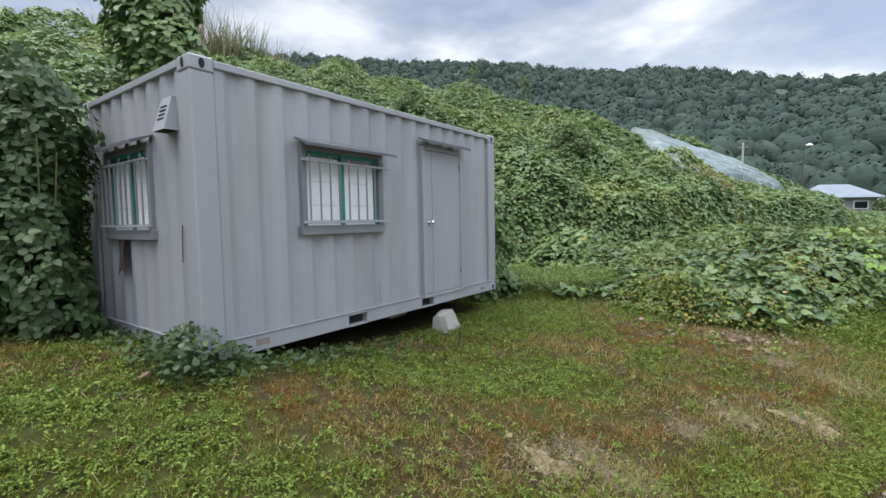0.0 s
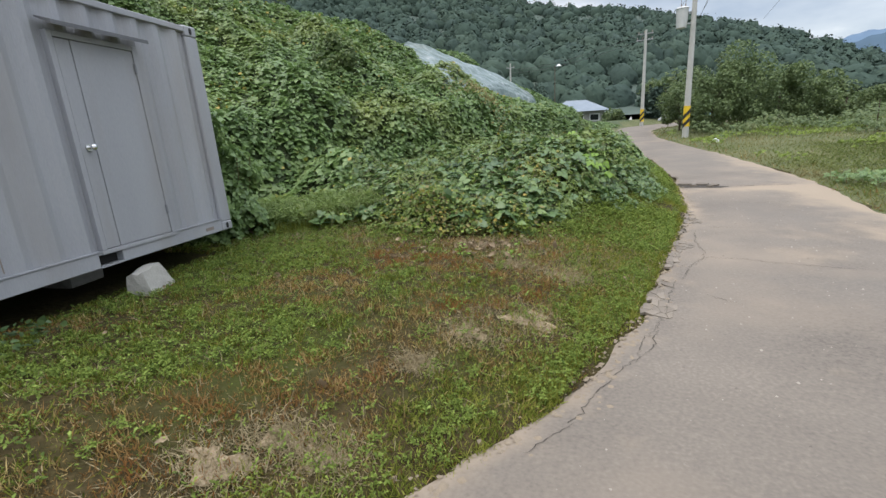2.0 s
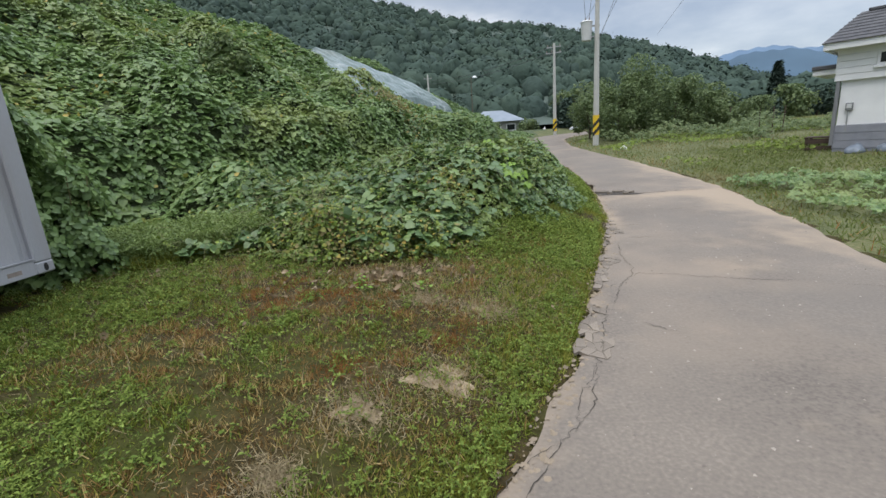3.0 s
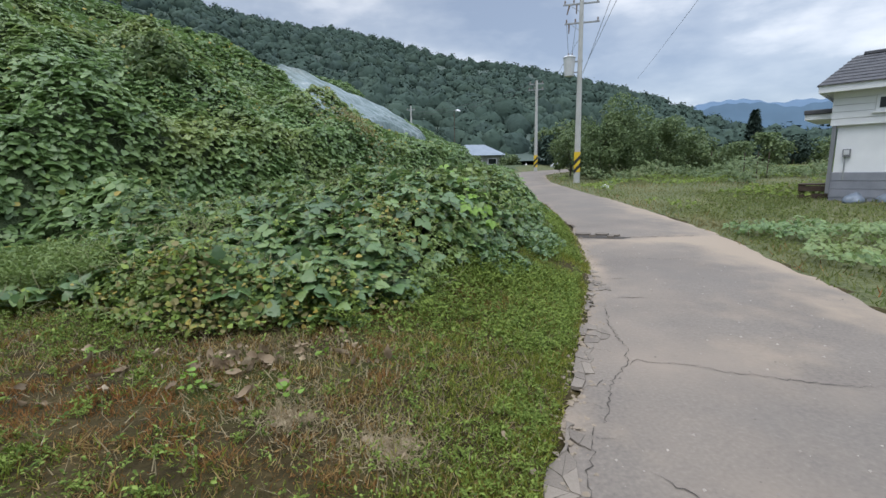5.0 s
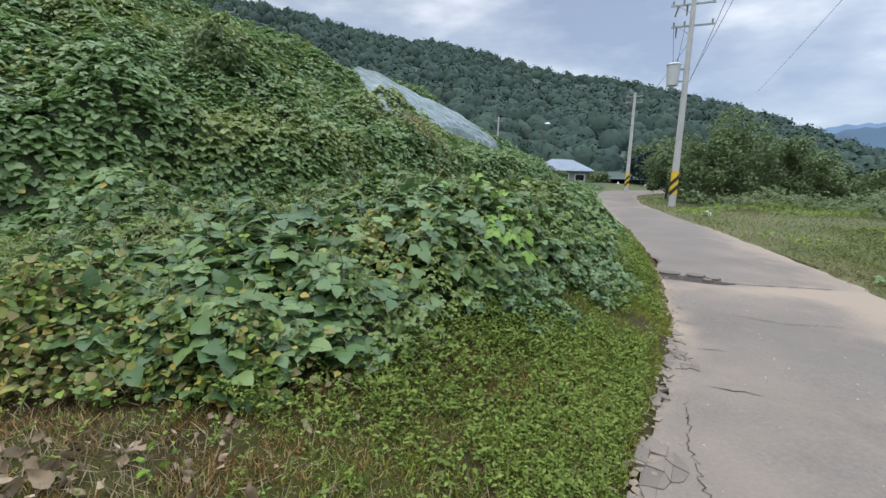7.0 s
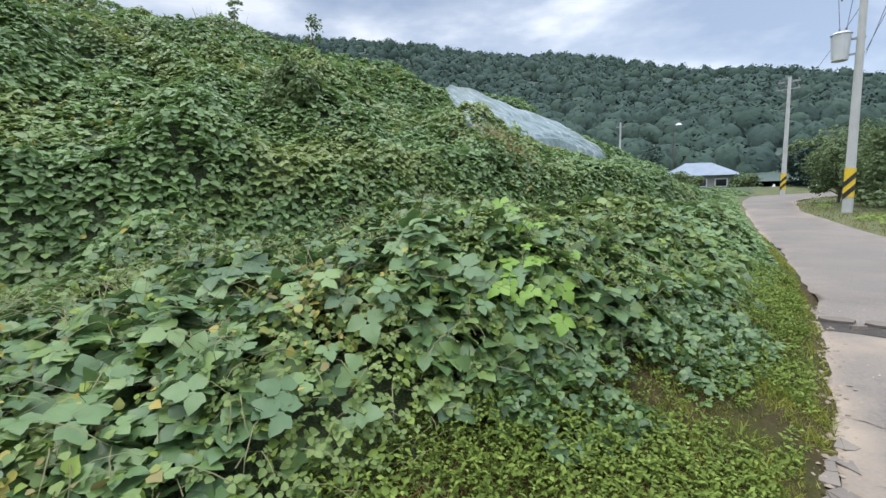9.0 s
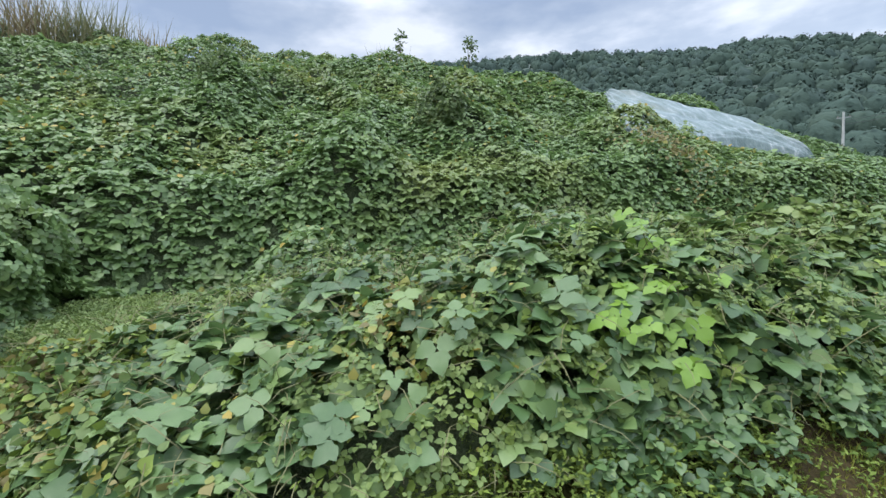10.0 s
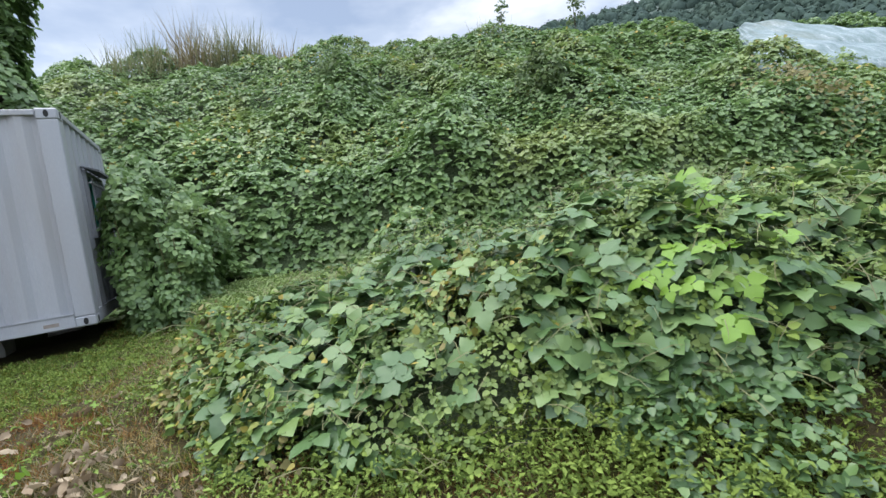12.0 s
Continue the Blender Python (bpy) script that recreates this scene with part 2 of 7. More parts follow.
M_FERN = material("fine_herb_leaf", [(0.075, 0.112, 0.020), (0.155, 0.215, 0.040), (0.26, 0.33, 0.072)], 1.0, 0.65, 20, 0, island=0.55, translucent=0.3, spec=0.2)
M_EARTH = material("trodden_earth", [(0.13, 0.096, 0.058), (0.25, 0.192, 0.122), (0.38, 0.30, 0.20)], 5, 0.95, 70, 0.8, dist=0.01, grain_w=0.5)
M_BARK = material("bark", [(0.05, 0.038, 0.028), (0.11, 0.085, 0.06)], 8, 0.9, 40, 0.6, stretch=(1, 1, 0.2))
M_TREE = material("tree_leaf", [(0.068, 0.10, 0.042), (0.115, 0.165, 0.065), (0.175, 0.22, 0.085)], 0.35, 0.6, 10, 0, island=0.5, translucent=0.3, spec=0.35, patch=((0.14, 0.15, 0.055), 0.5, 0.55, 0.75))
# Hill woods: distance haze is put into these bluish, lifted colours.
M_PINE = material("hazed_pine_leaf", [(0.030, 0.049, 0.044), (0.044, 0.066, 0.056), (0.058, 0.082, 0.066)], 0.06, 0.9, 1.1, 0.4, island=0.06, spec=0.05, dist=0.6, grain_w=0.35)
M_FOREST = material("hazed_forest_leaf", [(0.034, 0.054, 0.047), (0.049, 0.074, 0.059), (0.070, 0.096, 0.068)], 0.05, 0.9, 1.1, 0.4, island=0.07, spec=0.05, dist=0.6, grain_w=0.35)
M_HILL = material("hazed_forest_floor", [(0.036, 0.057, 0.048), (0.060, 0.086, 0.066)], 0.05, 0.9, 1.2, 0.6)
M_STEM = material("vine_stem", [(0.085, 0.085, 0.035), (0.17, 0.165, 0.065)], 5, 0.8, 40, 0.2)


def stained(m, layers):
    """Adds colours that follow named values stored on the mesh, broken up by noise."""
    n, l = m.node_tree.nodes, m.node_tree.links
    p = n["Principled BSDF"]
    for layer, tint, scale in layers:
        colour = p.inputs["Base Color"].links[0].from_socket
        at = n.new("ShaderNodeAttribute")
        at.attribute_name = layer
        tc = n.new("ShaderNodeTexCoord")
        blot = n.new("ShaderNodeTexNoise")
        blot.inputs["Scale"].default_value, blot.inputs["Detail"].default_value = scale, 7.0
        l.new(tc.outputs["Object"], blot.inputs["Vector"])
        add = n.new("ShaderNodeMath")
        l.new(at.outputs["Fac"], add.inputs[0])
        l.new(blot.outputs[0], add.inputs[1])
        rng_ = n.new("ShaderNodeMapRange")
        rng_.inputs["From Min"].default_value, rng_.inputs["From Max"].default_value = 0.62, 1.25
        rng_.inputs["To Max"].default_value = 0.85
        l.new(add.outputs[0], rng_.inputs[0])
        mx = n.new("ShaderNodeMix")
        mx.data_type = "RGBA"
        l.new(rng_.outputs[0], mx.inputs[0])
        l.new(colour, mx.inputs[6])
        mx.inputs[7].default_value = (*tint, 1)
        l.new(mx.outputs[2], p.inputs["Base Color"])


stained(M_ROAD, (("worn", (0.112, 0.100, 0.088), 1.6), ("sand", (0.29, 0.228, 0.165), 2.4)))


# Blue base colour plus emission: distance haze put in as colour and glow.
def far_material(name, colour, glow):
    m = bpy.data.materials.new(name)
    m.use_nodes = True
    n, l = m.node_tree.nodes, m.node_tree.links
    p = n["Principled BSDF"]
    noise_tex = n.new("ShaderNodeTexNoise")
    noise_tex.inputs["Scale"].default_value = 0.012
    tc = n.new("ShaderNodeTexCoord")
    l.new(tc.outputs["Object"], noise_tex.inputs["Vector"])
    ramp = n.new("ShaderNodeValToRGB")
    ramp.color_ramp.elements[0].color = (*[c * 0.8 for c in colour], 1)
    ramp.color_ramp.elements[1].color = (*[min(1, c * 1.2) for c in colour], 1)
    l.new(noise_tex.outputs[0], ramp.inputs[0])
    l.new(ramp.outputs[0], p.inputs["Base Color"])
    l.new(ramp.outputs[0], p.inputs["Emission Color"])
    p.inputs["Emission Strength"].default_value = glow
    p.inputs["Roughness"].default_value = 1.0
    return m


M_FAR = far_material("hazed_hill_glow", (0.05, 0.088, 0.130), 0.38)
M_FARTHER = far_material("hazed_farther_hill_glow", (0.095, 0.150, 0.225), 0.48)


# ---- building helpers ----
def link_mesh(name, bm, mat_, parent=None, label="", smooth=False):
    me = bpy.data.meshes.new(name)
    bm.to_mesh(me)
    bm.free()
    if smooth:
        me.polygons.foreach_set("use_smooth", [True] * len(me.polygons))
    if mat_:
        me.materials.append(mat_)
    ob = new(name, me)
    if parent:
        ob.parent = parent
    if label:
        ob["label"] = label
    return ob


def part(name, bm, mat_, parent, label="", smooth=False):
    return link_mesh(name, bm, mat_, parent, label, smooth)


def empty(name, m=None):
    ob = new(name)
    ob.empty_display_size = 0.2
    if m:
        ob.matrix_world = m
    return ob


def box(x0, x1, y0, y1, z0, z1, bevel=0.0, bm=None):
    bm = bm or bmesh.new()
    made = bmesh.ops.create_cube(bm, size=1, matrix=Matrix.LocRotScale(((x0 + x1) / 2, (y0 + y1) / 2, (z0 + z1) / 2), None, (abs(x1 - x0), abs(y1 - y0), abs(z1 - z0))))
    if bevel:
        edges = list({e for v in made["verts"] for e in v.link_edges})
        bmesh.ops.bevel(bm, geom=edges, offset=bevel, segments=1, affect="EDGES", profile=0.5)
    return bm


def rod(p, q, r0, r1=None, n=8, bm=None):
    """A tapered rod from p to q."""
    bm = bm or bmesh.new()
    p, q = Vector(p), Vector(q)
    d = q - p
    m = Matrix.Translation((p + q) / 2) @ d.to_track_quat("Z", "Y").to_matrix().to_4x4()
    bmesh.ops.create_cone(bm, cap_ends=True, segments=n, radius1=r0, radius2=r0 if r1 is None else r1, depth=d.length, matrix=m)
    return bm


def poly_mesh(name, verts, faces, mat_, smooth=False):
    """A mesh object from numpy arrays: all faces with the same number of corners."""
    me = bpy.data.meshes.new(name)
    verts, faces = np.asarray(verts, dtype=np.float32), np.asarray(faces, dtype=np.int32)
    k = faces.shape[1]
    me.vertices.add(len(verts))
    me.vertices.foreach_set("co", verts.ravel())
    me.loops.add(faces.size)
    me.loops.foreach_set("vertex_index", faces.ravel())
    me.polygons.add(len(faces))
    me.polygons.foreach_set("loop_start", np.arange(0, faces.size, k, dtype=np.int32))
    if smooth:
        me.polygons.foreach_set("use_smooth", np.ones(len(faces), dtype=bool))
    me.update(calc_edges=True)
    me.materials.append(mat_)
    return new(name, me)


def frames(normal, spin):
    """Rotation matrices whose z axis is the normal, turned by spin about it."""
    n = normal / np.linalg.norm(normal, axis=1, keepdims=True)
    ref = np.where(np.abs(n[:, 2:3]) < 0.95, np.array([[0.0, 0.0, 1.0]]), np.array([[1.0, 0.0, 0.0]]))
    a = np.cross(ref, n)
    a /= np.linalg.norm(a, axis=1, keepdims=True)
    b = np.cross(n, a)
    c, s = np.cos(spin)[:, None], np.sin(spin)[:, None]
    return np.stack([a * c + b * s, -a * s + b * c, n], axis=2)


def scatter(name, template, places, rot, size, mat_):
    """Many copies of a small template (verts, triangles) as one mesh of kind stuff."""
    tv, tf = np.asarray(template[0], float), np.asarray(template[1], int)
    size = np.asarray(size, float)
    size = size[:, None, None] if size.ndim == 1 else size[:, None, :]
    v = np.einsum("nij,nkj->nki", rot, tv[None] * size) + places[:, None, :]
    f = tf[None] + (np.arange(len(places)) * len(tv))[:, None, None]
    return poly_mesh(name, v.reshape(-1, 3), f.reshape(-1, tf.shape[1]), mat_)


def tris(quads_and_tris):
    out = []
    for f in quads_and_tris:
        out.append(f[:3])
        if len(f) == 4:
            out.append((f[0], f[2], f[3]))
    return out


def leaflet(detail, width=0.42, lobe=0.0):
    """One leaflet that points along y: a folded blade with rounded shoulders and a drooping tip."""
    if detail == 2:
        mid = [(0.0, 0.0), (0.25, -0.015), (0.5, -0.02), (0.76, -0.045), (1.0, -0.11)]
        half = [(0.48, -0.05, 0.0), (0.98, 0.12, 0.03), (1.28 + lobe, 0.37, 0.02), (0.98 - lobe, 0.50, 0.04), (0.82 - 0.5 * lobe, 0.67, 0.01), (0.30, 0.89, -0.06)]
        fan = [(0, 5, 6), (0, 6, 1), (1, 6, 7), (1, 7, 8), (1, 8, 2), (2, 8, 9), (2, 9, 3), (3, 9, 10), (3, 10, 4)]
    elif detail < 0:
        mid = [(0.0, 0.0), (1.0, -0.14)]
        half = [(1.1, 0.46, 0.04)]
        fan = [(0, 2, 1)]
    elif detail:
        mid = [(0.0, 0.0), (0.36, -0.02), (0.70, -0.04), (1.0, -0.10)]
        half = [(0.85, 0.04, 0.02), (1.28 + lobe, 0.38, 0.04), (0.66, 0.70, 0.0)]
        fan = [(0, 4, 5), (0, 5, 1), (1, 5, 6), (1, 6, 2), (2, 6, 3)]
    else:
        mid = [(0.0, 0.0), (1.0, -0.14)]
        half = [(1.10, 0.20, 0.06), (0.92, 0.64, 0.03)]
        fan = [(0, 2, 3), (0, 3, 1)]
    m, k = len(mid), len(half)
    v = [(0, y, z) for y, z in mid] + [(-width * x, y, z) for x, y, z in half] + [(width * x, y, z) for x, y, z in half]
    f = list(fan) + [tuple(i if i < m else i + k for i in reversed(t)) for t in fan]
    return np.array(v, float), f


def compound(detail, more=0.0):
    """A leaf of three leaflets at the end of a short stalk."""
    vs, fs, k = [], [], 0
    for turn, back, size, w, lobe in ((0, 0.34, 1.0, 0.39, 0.03), (78, 0.0, 0.92, 0.37, 0.05), (-78, 0.0, 0.92, 0.37, 0.05)):
        v, f = leaflet(detail, w, lobe + more)
        a = math.radians(turn)
        x, y = v[:, 0] * size, v[:, 1] * size + (0.08 if turn else 0.0)
        z = v[:, 2] * size - 0.10 * y * abs(math.sin(a))
        w3 = np.stack([x * math.cos(a) - y * math.sin(a), x * math.sin(a) + y * math.cos(a) + back, z], 1)
        vs.append(w3)
        fs += [tuple(i + k for i in t) for t in f]
        k += len(v)
    return np.concatenate(vs), fs


# ---- the lie of the land ----
ROAD_L = [(-2.6, -7), (-1.9, -2), (-1.3, 0), (-0.85, 1.1), (-0.27, 2.0), (0.8, 3.4), (1.6, 5.06), (2.5, 7.5), (3.5, 10.4), (4.0, 12.9), (4.48, 16.7), (5.0, 25), (5.7, 33), (6.6, 42), (8.4, 47), (14, 51), (24, 53)]
ROAD_R = [(3.3, -7), (3.9, -2), (4.2, 0), (4.4, 1.5), (4.6, 3.0), (5.1, 4.6), (5.5, 6.3), (6.1, 8.4), (6.8, 11.4), (7.15, 14), (7.45, 17.5), (7.45, 25), (7.5, 31), (8.6, 38), (10.4, 42.5), (15, 46), (24, 48)]
TOE = [(-9.0, -14), (-7.4, -4), (-6.6, 1), (-6.3, 6), (-5.3, 9.3), (-4.1, 11.6), (-2.2, 15), (-0.4, 18.3), (1.8, 22), (3.5, 26), (4.5, 31), (5.2, 40)]
CREST = [(-20, -30, 7.2), (-19, 0, 7.5), (-17.5, 8.7, 8.0), (-14, 16.5, 7.95), (-10, 20.8, 7.2), (-5.9, 23.8, 5.95), (-3.4, 24.6, 5.1), (-1.2, 25.2, 4.2), (1.2, 25.8, 2.85), (3.2, 27.5, 1.75), (4.6, 33, 1.6), (5.0, 42, 1.5)]
VINE_EDGE = [(-9, -14), (-6.8, -3), (-5.6, 0.2), (-5.6, 6.0), (-3.3, 7.0), (-2.0, 7.2), (-0.9, 6.75), (0.25, 7.1), (0.92, 7.6), (1.32, 8.4), (1.84, 9.42), (2.5, 10.6), (3.2, 12.4), (3.95, 16), (4.6, 22), (5.15, 29), (6.0, 40), (6.5, 43), (8.0, 47.5)]


def side(x, y, line):
    """Signed distance to a line of points (positive on its left), and the place along it."""
    pts = np.array([p[:2] for p in line], float)
    best = np.full(x.shape, 1e9)
    sign, along = np.zeros(x.shape), np.zeros(x.shape)
    for i in range(len(pts) - 1):
        a, d = pts[i], pts[i + 1] - pts[i]
        t = ((x - a[0]) * d[0] + (y - a[1]) * d[1]) / (d @ d)
        t = np.clip(t, -9 if i == 0 else 0, 9 if i == len(pts) - 2 else 1)
        ex, ey = x - a[0] - t * d[0], y - a[1] - t * d[1]
        r = np.hypot(ex, ey)
        near = r < best
        best = np.where(near, r, best)
        sign = np.where(near, np.sign(d[0] * ey - d[1] * ex), sign)
        along = np.where(near, i + np.clip(t, 0, 1), along)
    return best * np.where(sign == 0, 1, sign), along


def smooth(t):
    t = np.clip(t, 0, 1)
    return t * t * (3 - 2 * t)


def waves(x, y, scale, seed):
    """A cheap smooth noise from -1 to 1."""
    rng = np.random.default_rng(seed)
    out = np.zeros(x.shape)
    for k in range(7):
        a, f, ph = rng.uniform(0, 2 * np.pi), scale * rng.uniform(0.6, 1.9), rng.uniform(0, 6.28)
        out += np.sin((x * np.cos(a) + y * np.sin(a)) * f + ph)
    return out / 4.2


def road_level(y):
    return np.where(y < 3.5, 0.09 * np.clip(3.5 - y, 0, 6), 0.036 * np.clip(y - 9, 0, 45) * smooth((y - 8) / 5))


def hump(x, y, cx, cy, r, h, ry=None):
    return h * np.exp(-(((x - cx) / r) ** 2 + ((y - cy) / (ry or r)) ** 2))


def land(x, y, bumps=True):
    x, y = np.asarray(x, float), np.asarray(y, float)
    dl, _ = side(x, y, ROAD_L)
    dr, _ = side(x, y, ROAD_R)
    base = road_level(y)
    left, right = np.clip(dl, 0, None), np.clip(-dr, 0, None)
    base = base + 0.42 * (1 - np.exp(-left / 1.3)) + 0.42 * (1 - np.exp(-right / 7))
    base = base + hump(x, y, -4.0, 0.6, 1.9, 0.20)
    on_road = (dl <= 0) & (dr >= 0)
    base = np.where(on_road, base - 0.03 - 0.004 * np.clip(y, 0, 60) * smooth(np.minimum(-dl, dr) / 0.4), base)
    # the low mound in front of the bank
    base = base + hump(x, y, -1.4, 8.4, 1.5, 0.28, 1.0) + hump(x, y, 0.5, 9.9, 1.25, 0.62, 1.1) + hump(x, y, 0.3, 11.3, 1.4, 0.16, 1.0) + hump(x, y, 1.7, 12.4, 1.2, 0.5, 1.8) + hump(x, y, 2.4, 16.5, 1.3, 0.3, 2.4)
    base = base + 0.30 * smooth((y - 7.5) / 3) * smooth(left / 4) * smooth((30 - y) / 10)
    # the bank
    dt, _ = side(x, y, TOE)
    dc, k = side(x, y, CREST)
    zc = np.interp(k, np.arange(len(CREST)), [p[2] for p in CREST])
    step = 1.0 + 0.9 * smooth((7.0 - y) / 3.0)
    step = step * smooth((34 - y) / 12)
    into, before = np.clip(dt, 0, None), np.clip(-dc, 0, None)
    u = into / (into + before + 1e-6)
    up = base + step * smooth(into / 0.7) + np.clip(zc - base - step, 0, None) * u ** 0.95
    up = np.where(dc > 0, np.maximum(zc - 0.13 * dc, base), up)
    z = np.where(dt > 0, up, base)
    if bumps:
        rough = smooth(dt / 2 + 0.3)
        z = z + 0.10 * waves(x, y, 1.3, 3) * rough * smooth((25 - np.hypot(x, y)) / 5 + 0.5) + 0.018 * waves(x, y, 4.0, 5) * (1 - on_road) * smooth(left / 0.5 + right / 0.5)
    return z


BUSHES = [(-4.35, 7.35, 0.95, 1.15), (-3.5, 6.75, 0.55, 0.75), (-5.4, 6.7, 0.7, 1.0), (-6.15, 0.35, 0.75, 1.9), (-5.9, -0.9, 0.8, 1.1), (-6.6, -2.2, 1.1, 1.2), (-5.5, 15.2, 0.5, 0.6), (-9.7, 11.4, 0.6, 0.6),
          (1.75, 9.9, 0.6, 0.25), (3.9, 23.5, 0.9, 0.2), (-3.2, 19.5, 0.8, 0.5), (-8.0, 7.5, 0.8, 0.5), (4.2, 27.0, 0.9, 0.3)]


def canopy(x, y):
    """How far the vines stand above the ground."""
    e, _ = side(x, y, VINE_EDGE)
    front_ = smooth((x + 3.4) / 0.8) * smooth((13.5 - y) / 2)
    h = 0.10 + 0.22 * smooth(e / 0.9) + front_ * (0.26 * smooth((e + 0.12) / 0.32) - 0.20 * smooth((e - 0.2) / 1.2)) + (0.36 - 0.28 * front_) * np.maximum(waves(x, y, 1.7, 11), -0.7) * smooth(e / 0.8) * 1.35 + 0.17 * waves(x, y, 3.9, 12) * smooth(e / 0.4) + 0.08 * waves(x, y, 8.5, 15) * smooth(e / 0.3)
    dt, _ = side(x, y, TOE)
    h = h + 0.20 * np.sin(dt * 2.3 + 1.8 * waves(x, y, 0.55, 77)) * smooth((dt - 0.8) / 0.8) * (0.6 + 0.4 * waves(x, y, 0.9, 78))
    foot = smooth((y - 5) / 2) * smooth((19 - y) / 4)
    h = h + foot * (0.22 * np.exp(-((dt - 0.5) / 0.35) ** 2) - 0.24 * np.exp(-((dt + 0.3) / 0.32) ** 2))
    for bx, by, r, bh in BUSHES:
        h = h + hump(x, y, bx, by, r, bh)
    h = h * (1 - 0.55 * smooth((y - 15) / 5) * smooth((x + 3) / 3))
    h = h * (1 - 0.75 * np.clip(hump(x, y, -3.5, 7.8, 1.8, 1.0, 0.9), 0, 1))
    return np.clip(h, 0.06, None)


def slope_normal(x, y, f, d=0.12):
    gx = (f(x + d, y) - f(x - d, y)) / (2 * d)
    gy = (f(x, y + d) - f(x, y - d)) / (2 * d)
    return np.stack([-gx, -gy, np.ones_like(gx)], 1)


# ground: one sheet, fine near the road and coarse to the horizon
def spread(a, b, n, fine, power):
    s = np.linspace(-1, 1, n)
    g = fine * s + (1 - fine) * np.sign(s) * np.abs(s) ** power
    mid = 0.0
    return np.where(g < 0, mid + (mid - a) * g, mid + (b - mid) * g)


gx = spread(-900, 900, 224, 0.018, 7) - 0.5
gy = spread(-700, 1200, 224, 0.018, 7) + 6.0
GX, GY = np.meshgrid(gx, gy)
GZ = land(GX.ravel(), GY.ravel())
far_flat = smooth((np.hypot(GX.ravel(), GY.ravel()) - 70) / 60)
GZ = GZ * (1 - far_flat) + 1.6 * far_flat
idx = np.arange(GX.size).reshape(GX.shape)
quads = np.stack([idx[:-1, :-1].ravel(), idx[:-1, 1:].ravel(), idx[1:, 1:].ravel(), idx[1:, :-1].ravel()], 1)
ground = poly_mesh("ground", np.stack([GX.ravel(), GY.ravel(), GZ], 1), quads, M_SOIL, True)
ground.data.materials.append(M_UNDERVINE)
ground.data.materials.append(M_THATCH)
qx, qy = GX.ravel()[quads].mean(1), GY.ravel()[quads].mean(1)
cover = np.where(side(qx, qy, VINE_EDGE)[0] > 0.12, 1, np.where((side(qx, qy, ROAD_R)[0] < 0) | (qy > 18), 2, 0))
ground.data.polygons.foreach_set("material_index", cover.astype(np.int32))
tagged(ground, "brown soil and thatch ground rising into a long bank", "ground", kind="structure")


# road: a slab strip between its two edges
def along_line(line, n):
    pts = np.array(line, float)
    for _ in range(2):
        q = [pts[0]]
        for a, b in zip(pts[:-1], pts[1:]):
            q += [a * 0.75 + b * 0.25, a * 0.25 + b * 0.75]
        pts = np.array(q + [pts[-1]])
    d = np.concatenate([[0], np.cumsum(np.linalg.norm(np.diff(pts, axis=0), axis=1))])
    t = np.linspace(0, 1, n) * d[-1]
    return np.stack([np.interp(t, d, pts[:, 0]), np.interp(t, d, pts[:, 1])], 1)


NR, NC = 700, 26
rl, rr = along_line(ROAD_L, NR), along_line(ROAD_R, NR)
_r = np.random.default_rng(4).normal(0, 1, NR + 40)
ragged = 0.045 * np.convolve(_r, np.hanning(9) / 2.2, "same")[:NR] + 0.06 * np.convolve(_r[::-1], np.hanning(31) / 4.0, "same")[:NR]
rv = []
for j in range(NC + 1):
    s = j / NC
    p = rl * (1 - s) + rr * s
    if j == 0:
        p = p + np.stack([ragged, -ragged * 0.4], 1)
    if j == NC:
        p = p + np.stack([ragged[::-1], ragged[::-1] * 0.3], 1)
    z = road_level(p[:, 1]) + 0.012 + 0.03 * np.sin(np.pi * s) + 0.010 * waves(p[:, 0], p[:, 1], 0.9, 21)
    z = z - (0.012 if j in (0, NC) else 0)
    rv.append(np.stack([p[:, 0], p[:, 1], z], 1))
rv = np.stack(rv, 1).reshape(-1, 3)
ri = np.arange(NR * (NC + 1)).reshape(NR, NC + 1)
rq = np.stack([ri[:-1, :-1].ravel(), ri[:-1, 1:].ravel(), ri[1:, 1:].ravel(), ri[1:, :-1].ravel()], 1)
road = poly_mesh("road", rv, rq, M_ROAD, True)
rdx, rdy = rv[:, 0], rv[:, 1]
d_left, d_right = -side(rdx, rdy, ROAD_L)[0], side(rdx, rdy, ROAD_R)[0]
sand_ = hump(rdx, rdy, 5.7, 12.5, 1.7, 0.75, 0.35) + hump(rdx, rdy, 6.5, 11.6, 0.75, 0.8, 1.5) + hump(rdx, rdy, 5.6, 8.2, 0.4, 0.5, 1.2) + hump(rdx, rdy, 4.0, 7.15, 0.5, 0.38, 0.45) + hump(rdx, rdy, 4.6, 8.3, 0.5, 0.3, 0.6) + 0.42 * np.exp(-d_right / 0.3) * smooth((rdy - 5) / 4) + 0.42 * np.exp(-d_left / 0.16) + hump(rdx, rdy, 3.6, 10.6, 0.22, 0.4, 1.2) + hump(rdx, rdy, 7.2, 17, 0.7, 0.5, 3.0)
worn_ = hump(rdx, rdy, 4.3, 5.6, 0.8, 0.38, 0.9) + hump(rdx, rdy, 4.9, 10.2, 1.1, 0.40, 1.3) + hump(rdx, rdy, 6.0, 17.5, 1.6, 0.35, 4.0) + hump(rdx, rdy, 3.2, 6.0, 0.5, 0.22, 0.9)
for layer, values in (("sand", sand_), ("worn", worn_)):
    road.data.attributes.new(layer, "FLOAT", "POINT").data.foreach_set("value", values.astype(np.float32))
